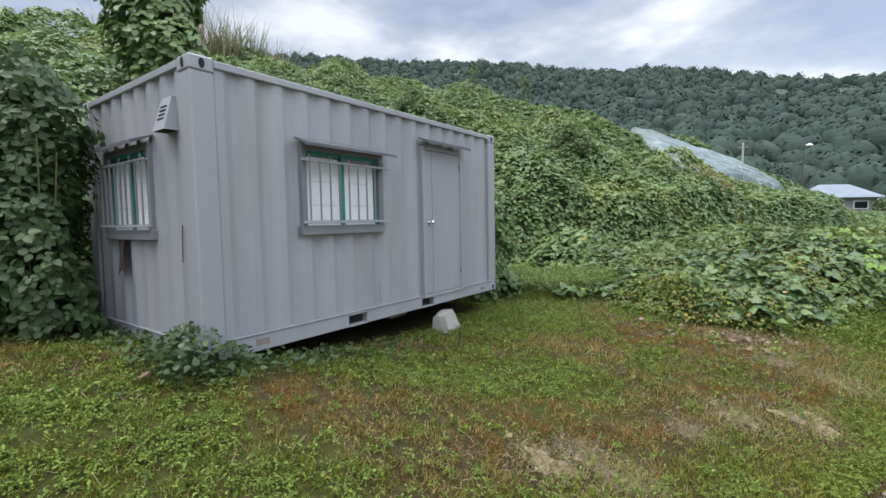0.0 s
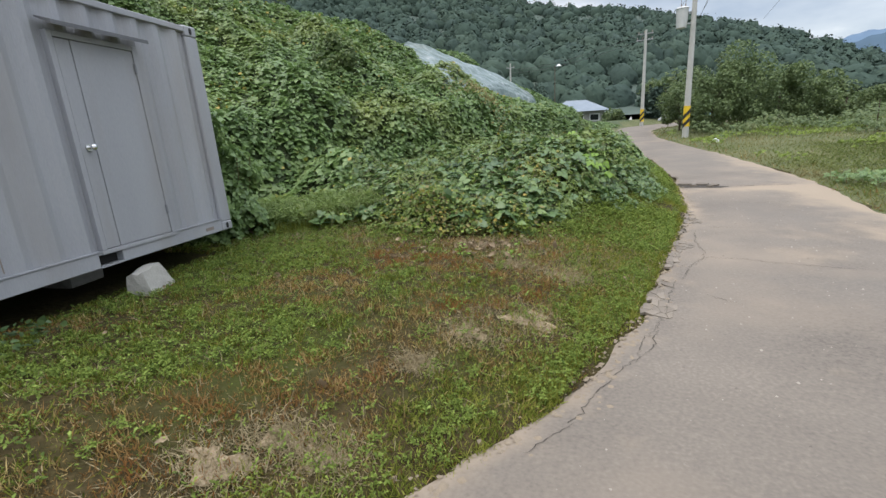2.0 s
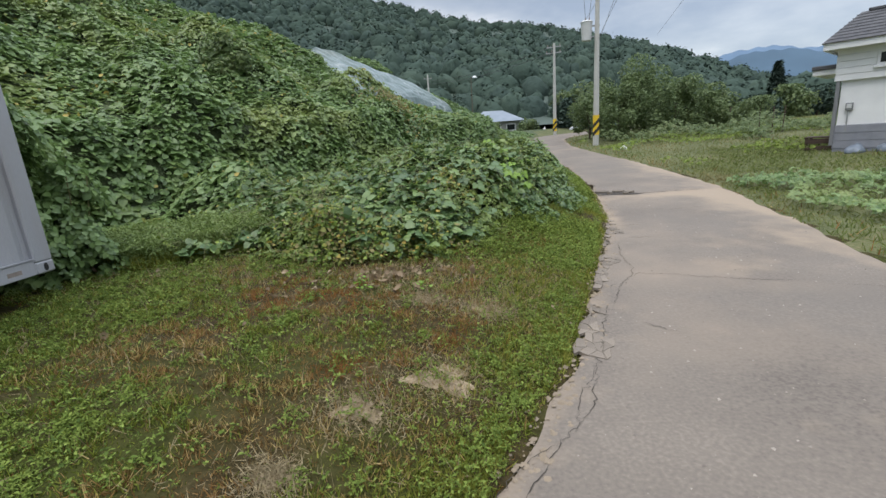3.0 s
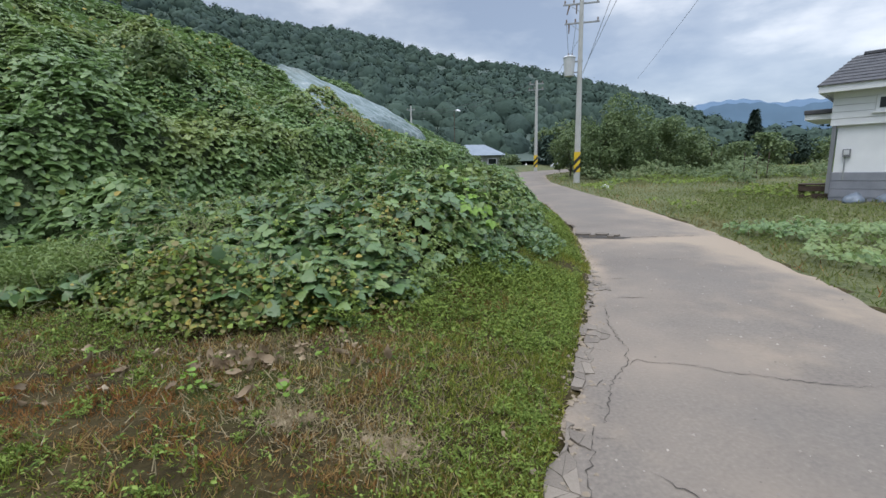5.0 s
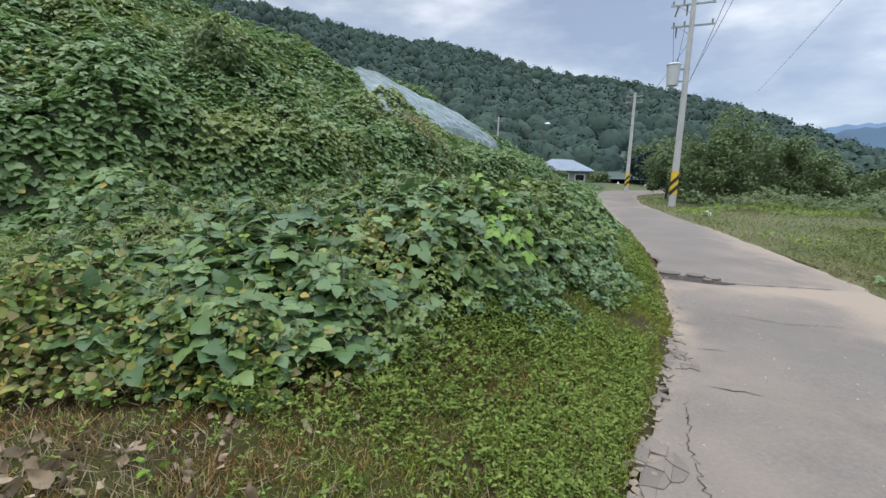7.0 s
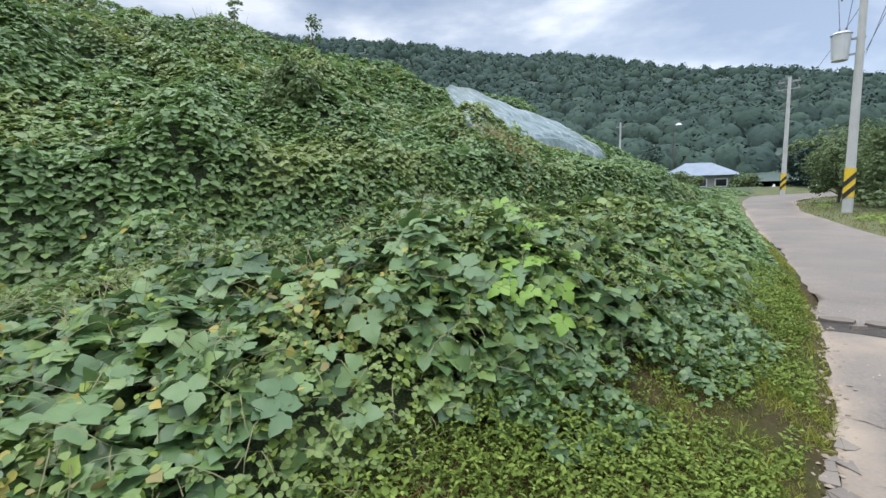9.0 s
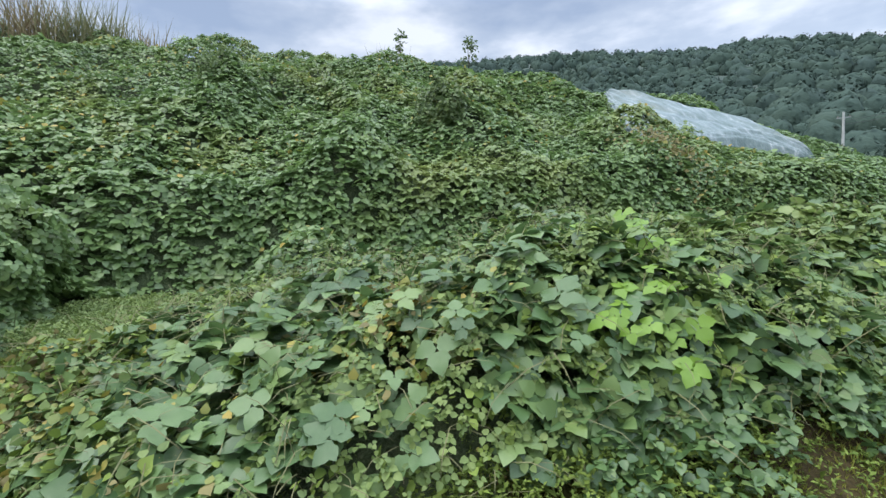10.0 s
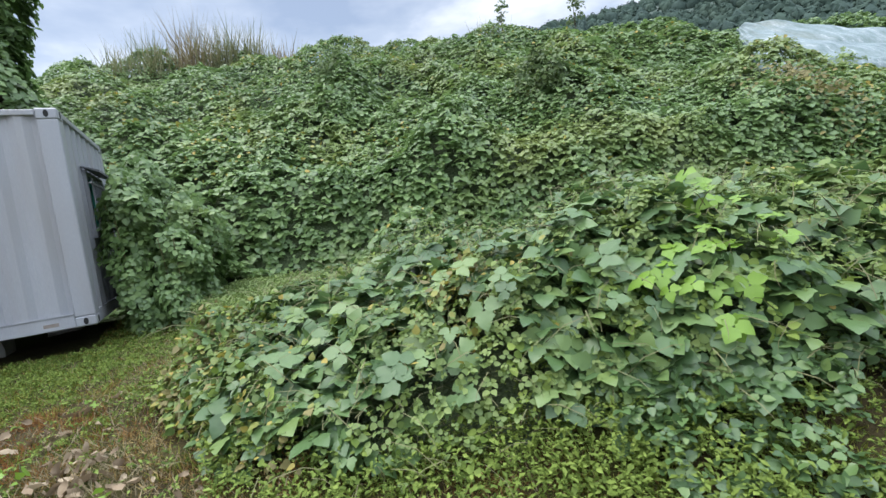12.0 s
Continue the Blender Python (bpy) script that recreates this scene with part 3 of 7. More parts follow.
tagged(road, "worn pale concrete village road with a crumbling edge", "road", kind="structure")


def road_top(x, y):
    x, y = np.asarray(x, float), np.asarray(y, float)
    dl, _ = side(x, y, ROAD_L)
    dr, _ = side(x, y, ROAD_R)
    s = np.clip(-dl / (np.abs(dl) + np.abs(dr) + 1e-6), 0, 1)
    return road_level(y) + 0.012 + 0.03 * np.sin(np.pi * s) + 0.010 * waves(x, y, 0.9, 21)


# ---- the container office ----
LEN, WID, HGT = 4.77, 2.45, 2.50
PERIOD, DEEP = 0.278, 0.034


def wave_profile(a, b):
    """Stations (along, depth) of the trapezoid ribs between a and b."""
    stations = {a, b}
    k = int(a / PERIOD) - 1
    while k * PERIOD < b + PERIOD:
        for s in (0.0, 0.072, 0.139, 0.211):
            v = k * PERIOD + s
            if a < v < b:
                stations.add(v)
        k += 1

    def depth(v):
        s = v % PERIOD
        if s < 0.072:
            return DEEP * s / 0.072
        if s < 0.139:
            return DEEP
        if s < 0.211:
            return DEEP * (0.211 - s) / 0.072
        return 0.0
    return [(v, depth(v)) for v in sorted(stations)]


def ribbed(bm, a, b, z0, z1, put):
    """Ribbed sheet with a thickness of 4 mm; put(along, depth, z) gives the corner."""
    st = wave_profile(a, b)
    rows = [[bm.verts.new(put(v, d + t, z)) for v, d in st] for t, z in ((0, z0), (0, z1), (0.004, z1), (0.004, z0))]
    for i in range(len(st) - 1):
        for r in range(4):
            q = rows[(r + 1) % 4]
            bm.faces.new((rows[r][i], rows[r][i + 1], q[i + 1], q[i]))
    return bm


def front(v, d, z):
    return (-0.012 - d, v, z)


def end_near(v, d, z):
    return (-v, 0.012 + d, z)


def end_far(v, d, z):
    return (-v, LEN - 0.012 - d, z)


def back(v, d, z):
    return (-WID + 0.012 + d, v, z)


box_office = empty("container_office", pose(-3.455, 1.185, 0.77, -0.35, -1.3, 0))
tagged(box_office, "grey corrugated steel container office on cement blocks beside vines", "container")
P0, RAIL_B, RAIL_T = 0.20, 0.155, 0.075
WIN = (1.0, 2.11, 1.05, 1.92)
DOOR = (2.88, 3.80, 0.13, 2.13)
bm = bmesh.new()
ribbed(bm, P0, WIN[0], RAIL_B, HGT - RAIL_T, front)
ribbed(bm, WIN[0], WIN[1], RAIL_B, WIN[2], front)
ribbed(bm, WIN[0], WIN[1], WIN[3], HGT - RAIL_T, front)
ribbed(bm, WIN[1], DOOR[0], RAIL_B, HGT - RAIL_T, front)
ribbed(bm, DOOR[0], DOOR[1], DOOR[3], HGT - RAIL_T, front)
ribbed(bm, DOOR[1], LEN - P0, RAIL_B, HGT - RAIL_T, front)
part("front_wall", bm, M_STEEL, box_office)
EWIN = (0.78, 1.86, 1.04, 1.90)
bm = bmesh.new()
ribbed(bm, P0, EWIN[0], RAIL_B, HGT - RAIL_T, end_near)
ribbed(bm, EWIN[0], EWIN[1], RAIL_B, EWIN[2], end_near)
ribbed(bm, EWIN[0], EWIN[1], EWIN[3], HGT - RAIL_T, end_near)
ribbed(bm, EWIN[1], WID - P0, RAIL_B, HGT - RAIL_T, end_near)
part("end_wall", bm, M_STEEL, box_office)
bm = bmesh.new()
ribbed(bm, P0, EWIN[0], RAIL_B, HGT - RAIL_T, end_far)
ribbed(bm, EWIN[0], EWIN[1], RAIL_B, EWIN[2], end_far)
ribbed(bm, EWIN[0], EWIN[1], EWIN[3], HGT - RAIL_T, end_far)
ribbed(bm, EWIN[1], WID - P0, RAIL_B, HGT - RAIL_T, end_far)
part("end_wall", bm, M_STEEL, box_office)
bm = bmesh.new()
ribbed(bm, P0, LEN - P0, RAIL_B, HGT - RAIL_T, back)
part("back_wall", bm, M_STEEL, box_office)
# lining sheets keep the inside dark
bm = bmesh.new()
box(-WID + 0.07, -0.07, 0.07, LEN - 0.07, RAIL_B, RAIL_B + 0.02, bm=bm)
box(-WID + 0.07, -0.07, 0.07, LEN - 0.07, HGT - 0.12, HGT - 0.10, bm=bm)
part("lining", bm, M_WOOD, box_office)
# corner posts
for cy0, cy1 in ((0.0, P0), (LEN - P0, LEN)):
    for cx0, cx1 in ((-P0, 0.0), (-WID, -WID + P0)):
        part("corner_post", box(cx0, cx1, cy0, cy1, 0.118, HGT - 0.118, 0.012), M_STEEL, box_office)
        for z0, z1 in ((0.0, 0.118), (HGT - 0.118, HGT + 0.006)):
            cast = part("corner_casting", box(cx0 - 0.003, cx1 + 0.003, cy0 - 0.003, cy1 + 0.003, z0, z1, 0.014), M_STEEL, box_office)
            zc = (z0 + z1) / 2
            yc, xc = (cy0 + cy1) / 2, (cx0 + cx1) / 2
            out_y = -0.0055 if cy0 == 0 else LEN + 0.0055
            # flat black discs on the casting stand in for the holes' inner shade
            bm = bmesh.new()
            bmesh.ops.create_cone(bm, cap_ends=True, segments=14, radius1=0.03, radius2=0.03, depth=0.004, matrix=Matrix.Translation((0.0045, yc, zc)) @ Matrix.Rotation(radians(90), 4, "Y") @ Matrix.Diagonal((1.35, 0.8, 1, 1)))
            if cx1 == 0.0:
                part("casting_hole_disc", bm, M_BLACK, cast)
            else:
                bm.free()
            bm = bmesh.new()
            bmesh.ops.create_cone(bm, cap_ends=True, segments=14, radius1=0.03, radius2=0.03, depth=0.004, matrix=Matrix.Translation((xc, out_y, zc)) @ Matrix.Rotation(radians(90), 4, "X") @ Matrix.Diagonal((0.8, 1.35, 1, 1)))
            part("casting_hole_disc", bm, M_BLACK, cast)
# rails; the front bottom rail has two fork pockets
POCKETS = ((1.57, 1.84), (2.84, 3.09))
cuts = [P0] + [v for pk in POCKETS for v in pk] + [LEN - P0]
for a, b in zip(cuts[::2], cuts[1::2]):
    part("bottom_rail", box(-0.10, -0.004, a, b, 0.004, RAIL_B, 0.006), M_STEEL, box_office)
for a, b in POCKETS:
    part("bottom_rail", box(-0.10, -0.004, a, b, 0.128, RAIL_B), M_STEEL, box_office)
    part("bottom_rail", box(-0.10, -0.004, a, b, 0.004, 0.020), M_STEEL, box_office)
    # black box behind the opening paints the pocket's inner shade
    part("fork_pocket", box(-1.2, -0.085, a, b, 0.020, 0.128), M_BLACK, box_office)
part("rail_lip", box(-0.02, 0.006, P0, LEN - P0, RAIL_B + 0.001, RAIL_B + 0.012), M_STEEL, box_office)
part("bottom_rail", box(-WID + 0.004, -WID + 0.10, P0, LEN - P0, 0.004, RAIL_B, 0.006), M_STEEL, box_office)
for y0, y1 in ((0.004, 0.10), (LEN - 0.10, LEN - 0.004)):
    part("bottom_rail", box(-WID + P0, -P0, y0, y1, 0.004, RAIL_B, 0.006), M_STEEL, box_office)
    part("top_rail", box(-WID + P0, -P0, y0 - (0.01 if y0 < 1 else 0), y1 + (0.01 if y0 > 1 else 0), HGT - RAIL_T, HGT - 0.012, 0.006), M_STEEL, box_office)
part("rail_lip", box(-WID + P0, -P0, -0.006, 0.02, RAIL_B + 0.001, RAIL_B + 0.012), M_STEEL, box_office)
for x0, x1 in ((-0.10, 0.008), (-WID - 0.008, -WID + 0.10)):
    part("top_rail", box(x0, x1, P0, LEN - P0, HGT - RAIL_T, HGT - 0.012, 0.006), M_STEEL, box_office)
# roof: shallow ribs across
bm = bmesh.new()
st = wave_profile(0.09, LEN - 0.09)
rows = [[bm.verts.new((x, v, HGT - 0.008 - d * 0.6 + 0.02 * (1 if -2 < x < -0.4 else 0))) for v, d in st] for x in (-0.09, -0.5, -1.9, -WID + 0.09)]
for r in range(3):
    for i in range(len(st) - 1):
        bm.faces.new((rows[r][i], rows[r][i + 1], rows[r + 1][i + 1], rows[r + 1][i]))
part("roof", bm, M_STEEL, box_office)
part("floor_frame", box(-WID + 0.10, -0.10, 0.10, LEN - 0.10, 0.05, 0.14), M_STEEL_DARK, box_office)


def barred_window(along0, along1, z0, z1, put, parent, bars):
    """A steel-framed sliding window with a canopy and a grille in front; put(along, out, z)."""
    def slab(a0, a1, o0, o1, za, zb, bevel=0.0):
        p, q = put(a0, o0, za), put(a1, o1, zb)
        return box(min(p[0], q[0]), max(p[0], q[0]), min(p[1], q[1]), max(p[1], q[1]), za, zb, bevel)
    win = new("window")
    win.parent = parent
    win["label"] = "green-framed sliding window with paper behind and steel bars"
    f = 0.055
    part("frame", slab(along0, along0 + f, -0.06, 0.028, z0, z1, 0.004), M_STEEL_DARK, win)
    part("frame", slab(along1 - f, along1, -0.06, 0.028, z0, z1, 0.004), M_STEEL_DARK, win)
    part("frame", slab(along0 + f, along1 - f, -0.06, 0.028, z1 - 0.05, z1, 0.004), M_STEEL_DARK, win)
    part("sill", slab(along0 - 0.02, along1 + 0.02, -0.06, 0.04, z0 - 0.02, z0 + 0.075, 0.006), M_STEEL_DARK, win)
    mid = (along0 + along1) / 2
    a, b, za, zb = along0 + f, along1 - f, z0 + 0.075, z1 - 0.05
    # two sashes, the second one in front
    for s0, s1, o in ((a, mid + 0.02, -0.045), (mid - 0.02, b, -0.02)):
        part("sash", slab(s0, s0 + 0.04, o - 0.018, o, za, zb), M_GREEN, win, "green sash stile")
        part("sash", slab(s1 - 0.04, s1, o - 0.018, o, za, zb), M_GREEN, win)
        part("sash", slab(s0 + 0.04, s1 - 0.04, o - 0.018, o, zb - 0.04, zb), M_GREEN, win)
        part("sash", slab(s0 + 0.04, s1 - 0.04, o - 0.018, o, za, za + 0.045), M_ALU, win)
        part("pane", slab(s0 + 0.04, s1 - 0.04, o - 0.016, o - 0.012, za + 0.045, zb - 0.04), M_GLASSD, win)
        part("paper_sheet", slab(s0 + 0.045, s1 - 0.05, o - 0.0105, o - 0.008, za + 0.05, zb - (0.055 if o < -0.03 else 0.085)), M_PAPER, win, "white paper stuck on the glass")
        for k in range(2):
            zz = za + 0.20 + 0.24 * k
            part("printed_line", slab(s0 + 0.09, s1 - 0.07 - 0.06 * (k % 2), o - 0.0065, o - 0.0055, zz, zz + 0.012), M_PAPER_LINE, win)
    part("backing", slab(a, b, -0.09, -0.085, za, zb), M_BLACK, win)
    grille = part("grille_rail", slab(along0 - 0.03, along1 + 0.05, 0.055, 0.08, z1 - 0.17, z1 - 0.145, 0.004), M_STEEL, win)
    part("grille_rail", slab(along0 - 0.03, along1 + 0.05, 0.055, 0.08, z0 + 0.095, z0 + 0.12, 0.004), M_STEEL, win)
    for i in range(bars):
        v = along0 + 0.06 + (along1 - along0 - 0.10) * i / (bars - 1)
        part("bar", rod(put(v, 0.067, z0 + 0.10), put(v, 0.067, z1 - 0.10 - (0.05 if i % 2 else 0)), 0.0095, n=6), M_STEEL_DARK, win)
    for v in (along0 + 0.01, along1 - 0.01):
        for zz in (z0 + 0.107, z1 - 0.157):
            part("bracket", rod(put(v, 0.0, zz), put(v, 0.067, zz), 0.008, n=6), M_STEEL, win)
    # sloping canopy
    bm = bmesh.new()
    t = [put(along0 - 0.05, -0.01, z1 + 0.06), put(along1 + 0.05, -0.01, z1 + 0.06), put(along1 + 0.09, 0.18, z1 - 0.005), put(along0 - 0.05, 0.18, z1 - 0.005)]
    vs = [bm.verts.new(p) for p in t] + [bm.verts.new((p[0], p[1], p[2] - (0.03 if k > 1 else 0.012))) for k, p in enumerate(t)]
    for q in ((0, 1, 2, 3), (7, 6, 5, 4), (0, 4, 5, 1), (1, 5, 6, 2), (2, 6, 7, 3), (3, 7, 4, 0)):
        bm.faces.new([vs[i] for i in q])
    bmesh.ops.recalc_face_normals(bm, faces=bm.faces)
    part("canopy", bm, M_CANOPY, win)
    return win


barred_window(*WIN, lambda a, o, z: (o, a, z), box_office, 9)
barred_window(*EWIN, lambda a, o, z: (-a, -o, z), box_office, 9)
barred_window(*EWIN, lambda a, o, z: (-a, LEN + o, z), box_office, 9)
# door in its flat frame
door = new("door")
door.parent = box_office
door["label"] = "closed grey steel door with chrome knob"
d0, d1, dz0, dz1 = DOOR
part("door_frame", box(-0.06, 0.012, d0, d0 + 0.05, RAIL_B + 0.012, dz1, 0.004), M_STEEL, door)
part("door_frame", box(-0.06, 0.012, d1 - 0.06, d1, RAIL_B + 0.012, dz1, 0.004), M_STEEL, door)
part("door_frame", box(-0.06, 0.012, d0 + 0.05, d1 - 0.06, dz1 - 0.05, dz1, 0.004), M_STEEL, door)
part("threshold", box(-0.06, 0.010, d0, d1, RAIL_B - 0.03, RAIL_B + 0.012, 0.004), M_STEEL, door)
part("side_panel", box(-0.04, 0.003, d0 + 0.055, d0 + 0.20, RAIL_B + 0.018, dz1 - 0.055, 0.004), M_STEEL, door)
part("leaf", box(-0.04, 0.006, d0 + 0.206, d1 - 0.066, RAIL_B + 0.018, dz1 - 0.055, 0.004), M_STEEL, door)
kb = bmesh.new()
bmesh.ops.create_uvsphere(kb, u_segments=14, v_segments=8, radius=0.03, matrix=Matrix.Translation((0.065, d0 + 0.13, 1.13)) @ Matrix.Diagonal((0.8, 1, 1, 1)))
rod((0.0, d0 + 0.13, 1.13), (0.05, d0 + 0.13, 1.13), 0.016, n=10, bm=kb)
rod((0.0, d0 + 0.13, 1.13), (0.012, d0 + 0.13, 1.13), 0.034, n=14, bm=kb)
part("knob", kb, M_CHROME, door, "chrome door knob")
for zz in (0.38, 1.85):
    part("hinge", rod((0.014, d1 - 0.07, zz), (0.014, d1 - 0.07, zz + 0.10), 0.012, n=8), M_STEEL_DARK, door)
bm = bmesh.new()
t = [(-0.01, d0 - 0.05, dz1 + 0.10), (-0.01, d1 + 0.0, dz1 + 0.10), (0.15, d1 + 0.03, dz1 + 0.05), (0.15, d0 - 0.05, dz1 + 0.05)]
vs = [bm.verts.new(p) for p in t] + [bm.verts.new((p[0], p[1], p[2] - (0.035 if k > 1 else 0.014))) for k, p in enumerate(t)]
for q in ((0, 1, 2, 3), (7, 6, 5, 4), (0, 4, 5, 1), (1, 5, 6, 2), (2, 6, 7, 3), (3, 7, 4, 0)):
    bm.faces.new([vs[i] for i in q])
bmesh.ops.recalc_face_normals(bm, faces=bm.faces)
part("canopy", bm, M_CANOPY, door)
# vent hood on the end wall
vent = new("vent_hood")
vent.parent = box_office
bm = bmesh.new()
hx0, hx1, hz0, hz1 = -0.47, -0.25, 1.93, 2.21
vs = [bm.verts.new(p) for p in ((hx0, -0.10, hz0), (hx1, -0.10, hz0), (hx1, 0.02, hz0), (hx0, 0.02, hz0), (hx0 + 0.02, -0.02, hz1), (hx1 - 0.02, -0.02, hz1), (hx1 - 0.02, 0.02, hz1), (hx0 + 0.02, 0.02, hz1))]
for q in ((0, 1, 5, 4), (1, 2, 6, 5), (3, 0, 4, 7), (4, 5, 6, 7), (2, 3, 7, 6)):
    bm.faces.new([vs[i] for i in q])
bmesh.ops.recalc_face_normals(bm, faces=bm.faces)
part("hood", bm, M_STEEL, vent)
part("opening", box(hx0 + 0.01, hx1 - 0.01, -0.095, 0.01, hz0 + 0.003, hz0 + 0.008), M_BLACK, vent)
for k in range(4):
    zz = hz0 + 0.09 + 0.035 * k
    yy = -0.10 + 0.08 * (zz - hz0) / (hz1 - hz0)
    part("louvre", box(hx0 + 0.05, hx0 + 0.16, yy - 0.004, yy + 0.004, zz, zz + 0.012), M_BLACK, vent)
# cable and rust marks
part("seam_stain", box(0.0035, 0.005, 2.045, 2.055, 0.20, 0.45), M_STAIN, box_office, "thin brown stain on the steel")
part("rust_patch", box(-0.005, -0.0025, 0.47, 0.60, 0.055, 0.115), M_STAIN, box_office, "rusty patch on the bottom rail")
part("rust_patch", box(-0.005, -0.0025, 4.28, 4.42, 0.05, 0.09), M_STAIN, box_office)
part("cable", rod((-0.236, -0.004, 1.15), (-0.262, -0.004, 0.84), 0.0045, n=5), M_BLACK, box_office)
part("cable", rod((-0.262, -0.004, 0.84), (-0.268, -0.004, 0.16), 0.002, n=5), M_STEEL_DARK, box_office)
rag = bmesh.new()
rg = [[rag.verts.new((-1.40 - 0.10 * a + 0.02 * math.sin(b * 3.0), -0.035 - 0.02 * math.sin(a * 5 + b), 1.02 - 0.085 * b - 0.02 * a * b)) for a in range(3)] for b in range(4)]
for b in range(3):
    for a in range(2):
        rag.faces.new((rg[b][a], rg[b][a + 1], rg[b + 1][a + 1], rg[b + 1][a]))
part("rag", rag, M_WOOD, box_office, "dark red rag hanging from the grille", True)


def rough_block(name, sx, sy, sz, seed, top=0.8):
    """A broken cement lump."""
    rng = random.Random(seed)
    bm = box(-sx / 2, sx / 2, -sy / 2, sy / 2, 0, sz)
    bmesh.ops.subdivide_edges(bm, edges=bm.edges, cuts=2, use_grid_fill=True)
    for v in bm.verts:
        k = 1 - (1 - top) * v.co.z / sz
        v.co.x, v.co.y = v.co.x * k, v.co.y * k
        v.co += Vector((rng.uniform(-1, 1), rng.uniform(-1, 1), rng.uniform(-1, 1))) * 0.012
    return link_mesh(name, bm, M_BLOCK)


def z_at(x, y):
    return float(land(np.array([x]), np.array([y]))[0])


blk = rough_block("cement_block", 0.27, 0.46, 0.29, 3, 0.66)
blk.matrix_world = pose(-3.36, 4.42, z_at(-3.36, 4.42) - 0.05, 5, -7, 14)
tagged(blk, "pale broken cement block under the container's edge", "block")
for px, py, h in ((-5.2, 3.65, 0.22), (-5.5, 5.2, 0.3), (-4.6, 4.6, 0.3), (-5.6, 1.6, 0.12), (-3.8, 1.55, 0.1)):
    b = rough_block("support_block", 0.4, 0.4, h, int(px * 100 + py * 10), 0.95)
    zz = z_at(px, py)
    b.matrix_world = pose(px, py, zz - 0.03)
    b.scale.z = max(0.2, (0.745 - zz + 0.03 - 0.010 * (py - 1.2)) / h)
    tagged(b, "grey cement support block under the container", "block", "support blocks")


# ---- vines ----
rng = np.random.default_rng(17)


def spots(n, x0, x1, y0, y1):
    return rng.uniform(x0, x1, n), rng.uniform(y0, y1, n)


def in_box(x, y, pad=0.0):
    return (x > -6.0 - pad) & (x < -3.4 + pad) & (y > 1.1 - pad) & (y < 6.1 + pad)


def vine_top(x, y):
    return land(x, y) + canopy(x, y)


def vine_leaves(name, n, x0, x1, y0, y1, keep, template, size, mat_, tilt=0.5, low=0.25, up=0.6):
    x, y = spots(n, x0, x1, y0, y1)
    e, _ = side(x, y, VINE_EDGE)
    dc, _ = side(x, y, CREST)
    dr, _ = side(x, y, ROAD_L)
    ok = (e > 0.12 * waves(x, y, 5, 31)) & (rng.uniform(0, 1, n) < 0.92 + 0.45 * waves(x, y, 3.9, 12) + 0.3 * waves(x, y, 8.5, 15)) & (dc < 2.5) & (dr > 0.3) & ~in_box(x, y, 0.05) & keep(x, y)
    x, y = x[ok], y[ok]
    nrm = slope_normal(x, y, vine_top)
    steep = np.linalg.norm(nrm, axis=1)
    # steep places carry more leaves for the same plan area
    times = np.floor(np.clip(steep, 1, 5) / 1.0 + rng.uniform(0, 1, len(x))).astype(int)
    x, y, nrm, steep = (np.repeat(a, times, axis=0) for a in (x, y, nrm, steep))
    x, y = x + rng.normal(0, 0.05, len(x)), y + rng.normal(0, 0.05, len(x))
    g, c = land(x, y), canopy(x, y)
    z = g + c * (low + (1 - low) * np.sqrt(rng.uniform(0, 1, len(x))))
    nrm = nrm / steep[:, None]
    nrm = nrm * np.array([0.66, 0.66, 0.5]) + rng.normal(0, tilt, nrm.shape) + np.array([0, 0, up])
    nrm[:, 2] = np.abs(nrm[:, 2]) + 0.05
    rot = frames(nrm, rng.uniform(0, 6.28, len(x)))
    s = size * rng.uniform(0.55, 1.25, len(x))
    ob = scatter(name, template, np.stack([x, y, z], 1), rot, s, mat_)
    ob.data.polygons.foreach_set("use_smooth", np.ones(len(ob.data.polygons), dtype=bool))
    return ob


BROAD, FINE, COARSE, PLAIN = compound(2), compound(1), compound(0), compound(-1)


def mound_zone(x, y):
    return (x > -3.2) & (y < 13.5)


SHEET_UP = [(-6.1, 24.1), (-4.5, 24.35), (-2.9, 24.65), (-1.4, 24.95), (-0.5, 24.3), (0.45, 23.3)]
SHEET_LOW = [(-6.1, 24.0), (-4.6, 21.7), (-3.2, 19.9), (-2.3, 20.4), (-1.0, 22.4), (0.4, 23.2)]


def off_sheet(x, y):
    """Clear of the net sheet at the end of the bank."""
    ring = SHEET_UP + SHEET_LOW[::-1]
    inside = np.zeros(x.shape, bool)
    for (ax, ay), (bx, by) in zip(ring, ring[1:] + ring[:1]):
        inside ^= ((ay > y) != (by > y)) & (x < (bx - ax) * (y - ay) / (by - ay + 1e-9) + ax)
    return ~inside


def gap(x, y):
    """The grassy hollow between the bank and the patch."""
    return hump(x, y, -3.5, 7.8, 1.8, 1.0, 0.9) + 0.15 * waves(x, y, 4.0, 88) > 0.5


def faded(x, y):
    """Where the patch is thin, with small yellowing leaves in place of broad ones."""
    return hump(x, y, -0.75, 7.0, 0.85, 1.0, 0.42) + hump(x, y, 0.22, 7.2, 0.36, 0.75, 0.28) + hump(x, y, 0.35, 8.75, 0.45, 0.6, 0.35)


def far_off(x, y):
    return np.hypot(x - 0.5, y - 4) > 11


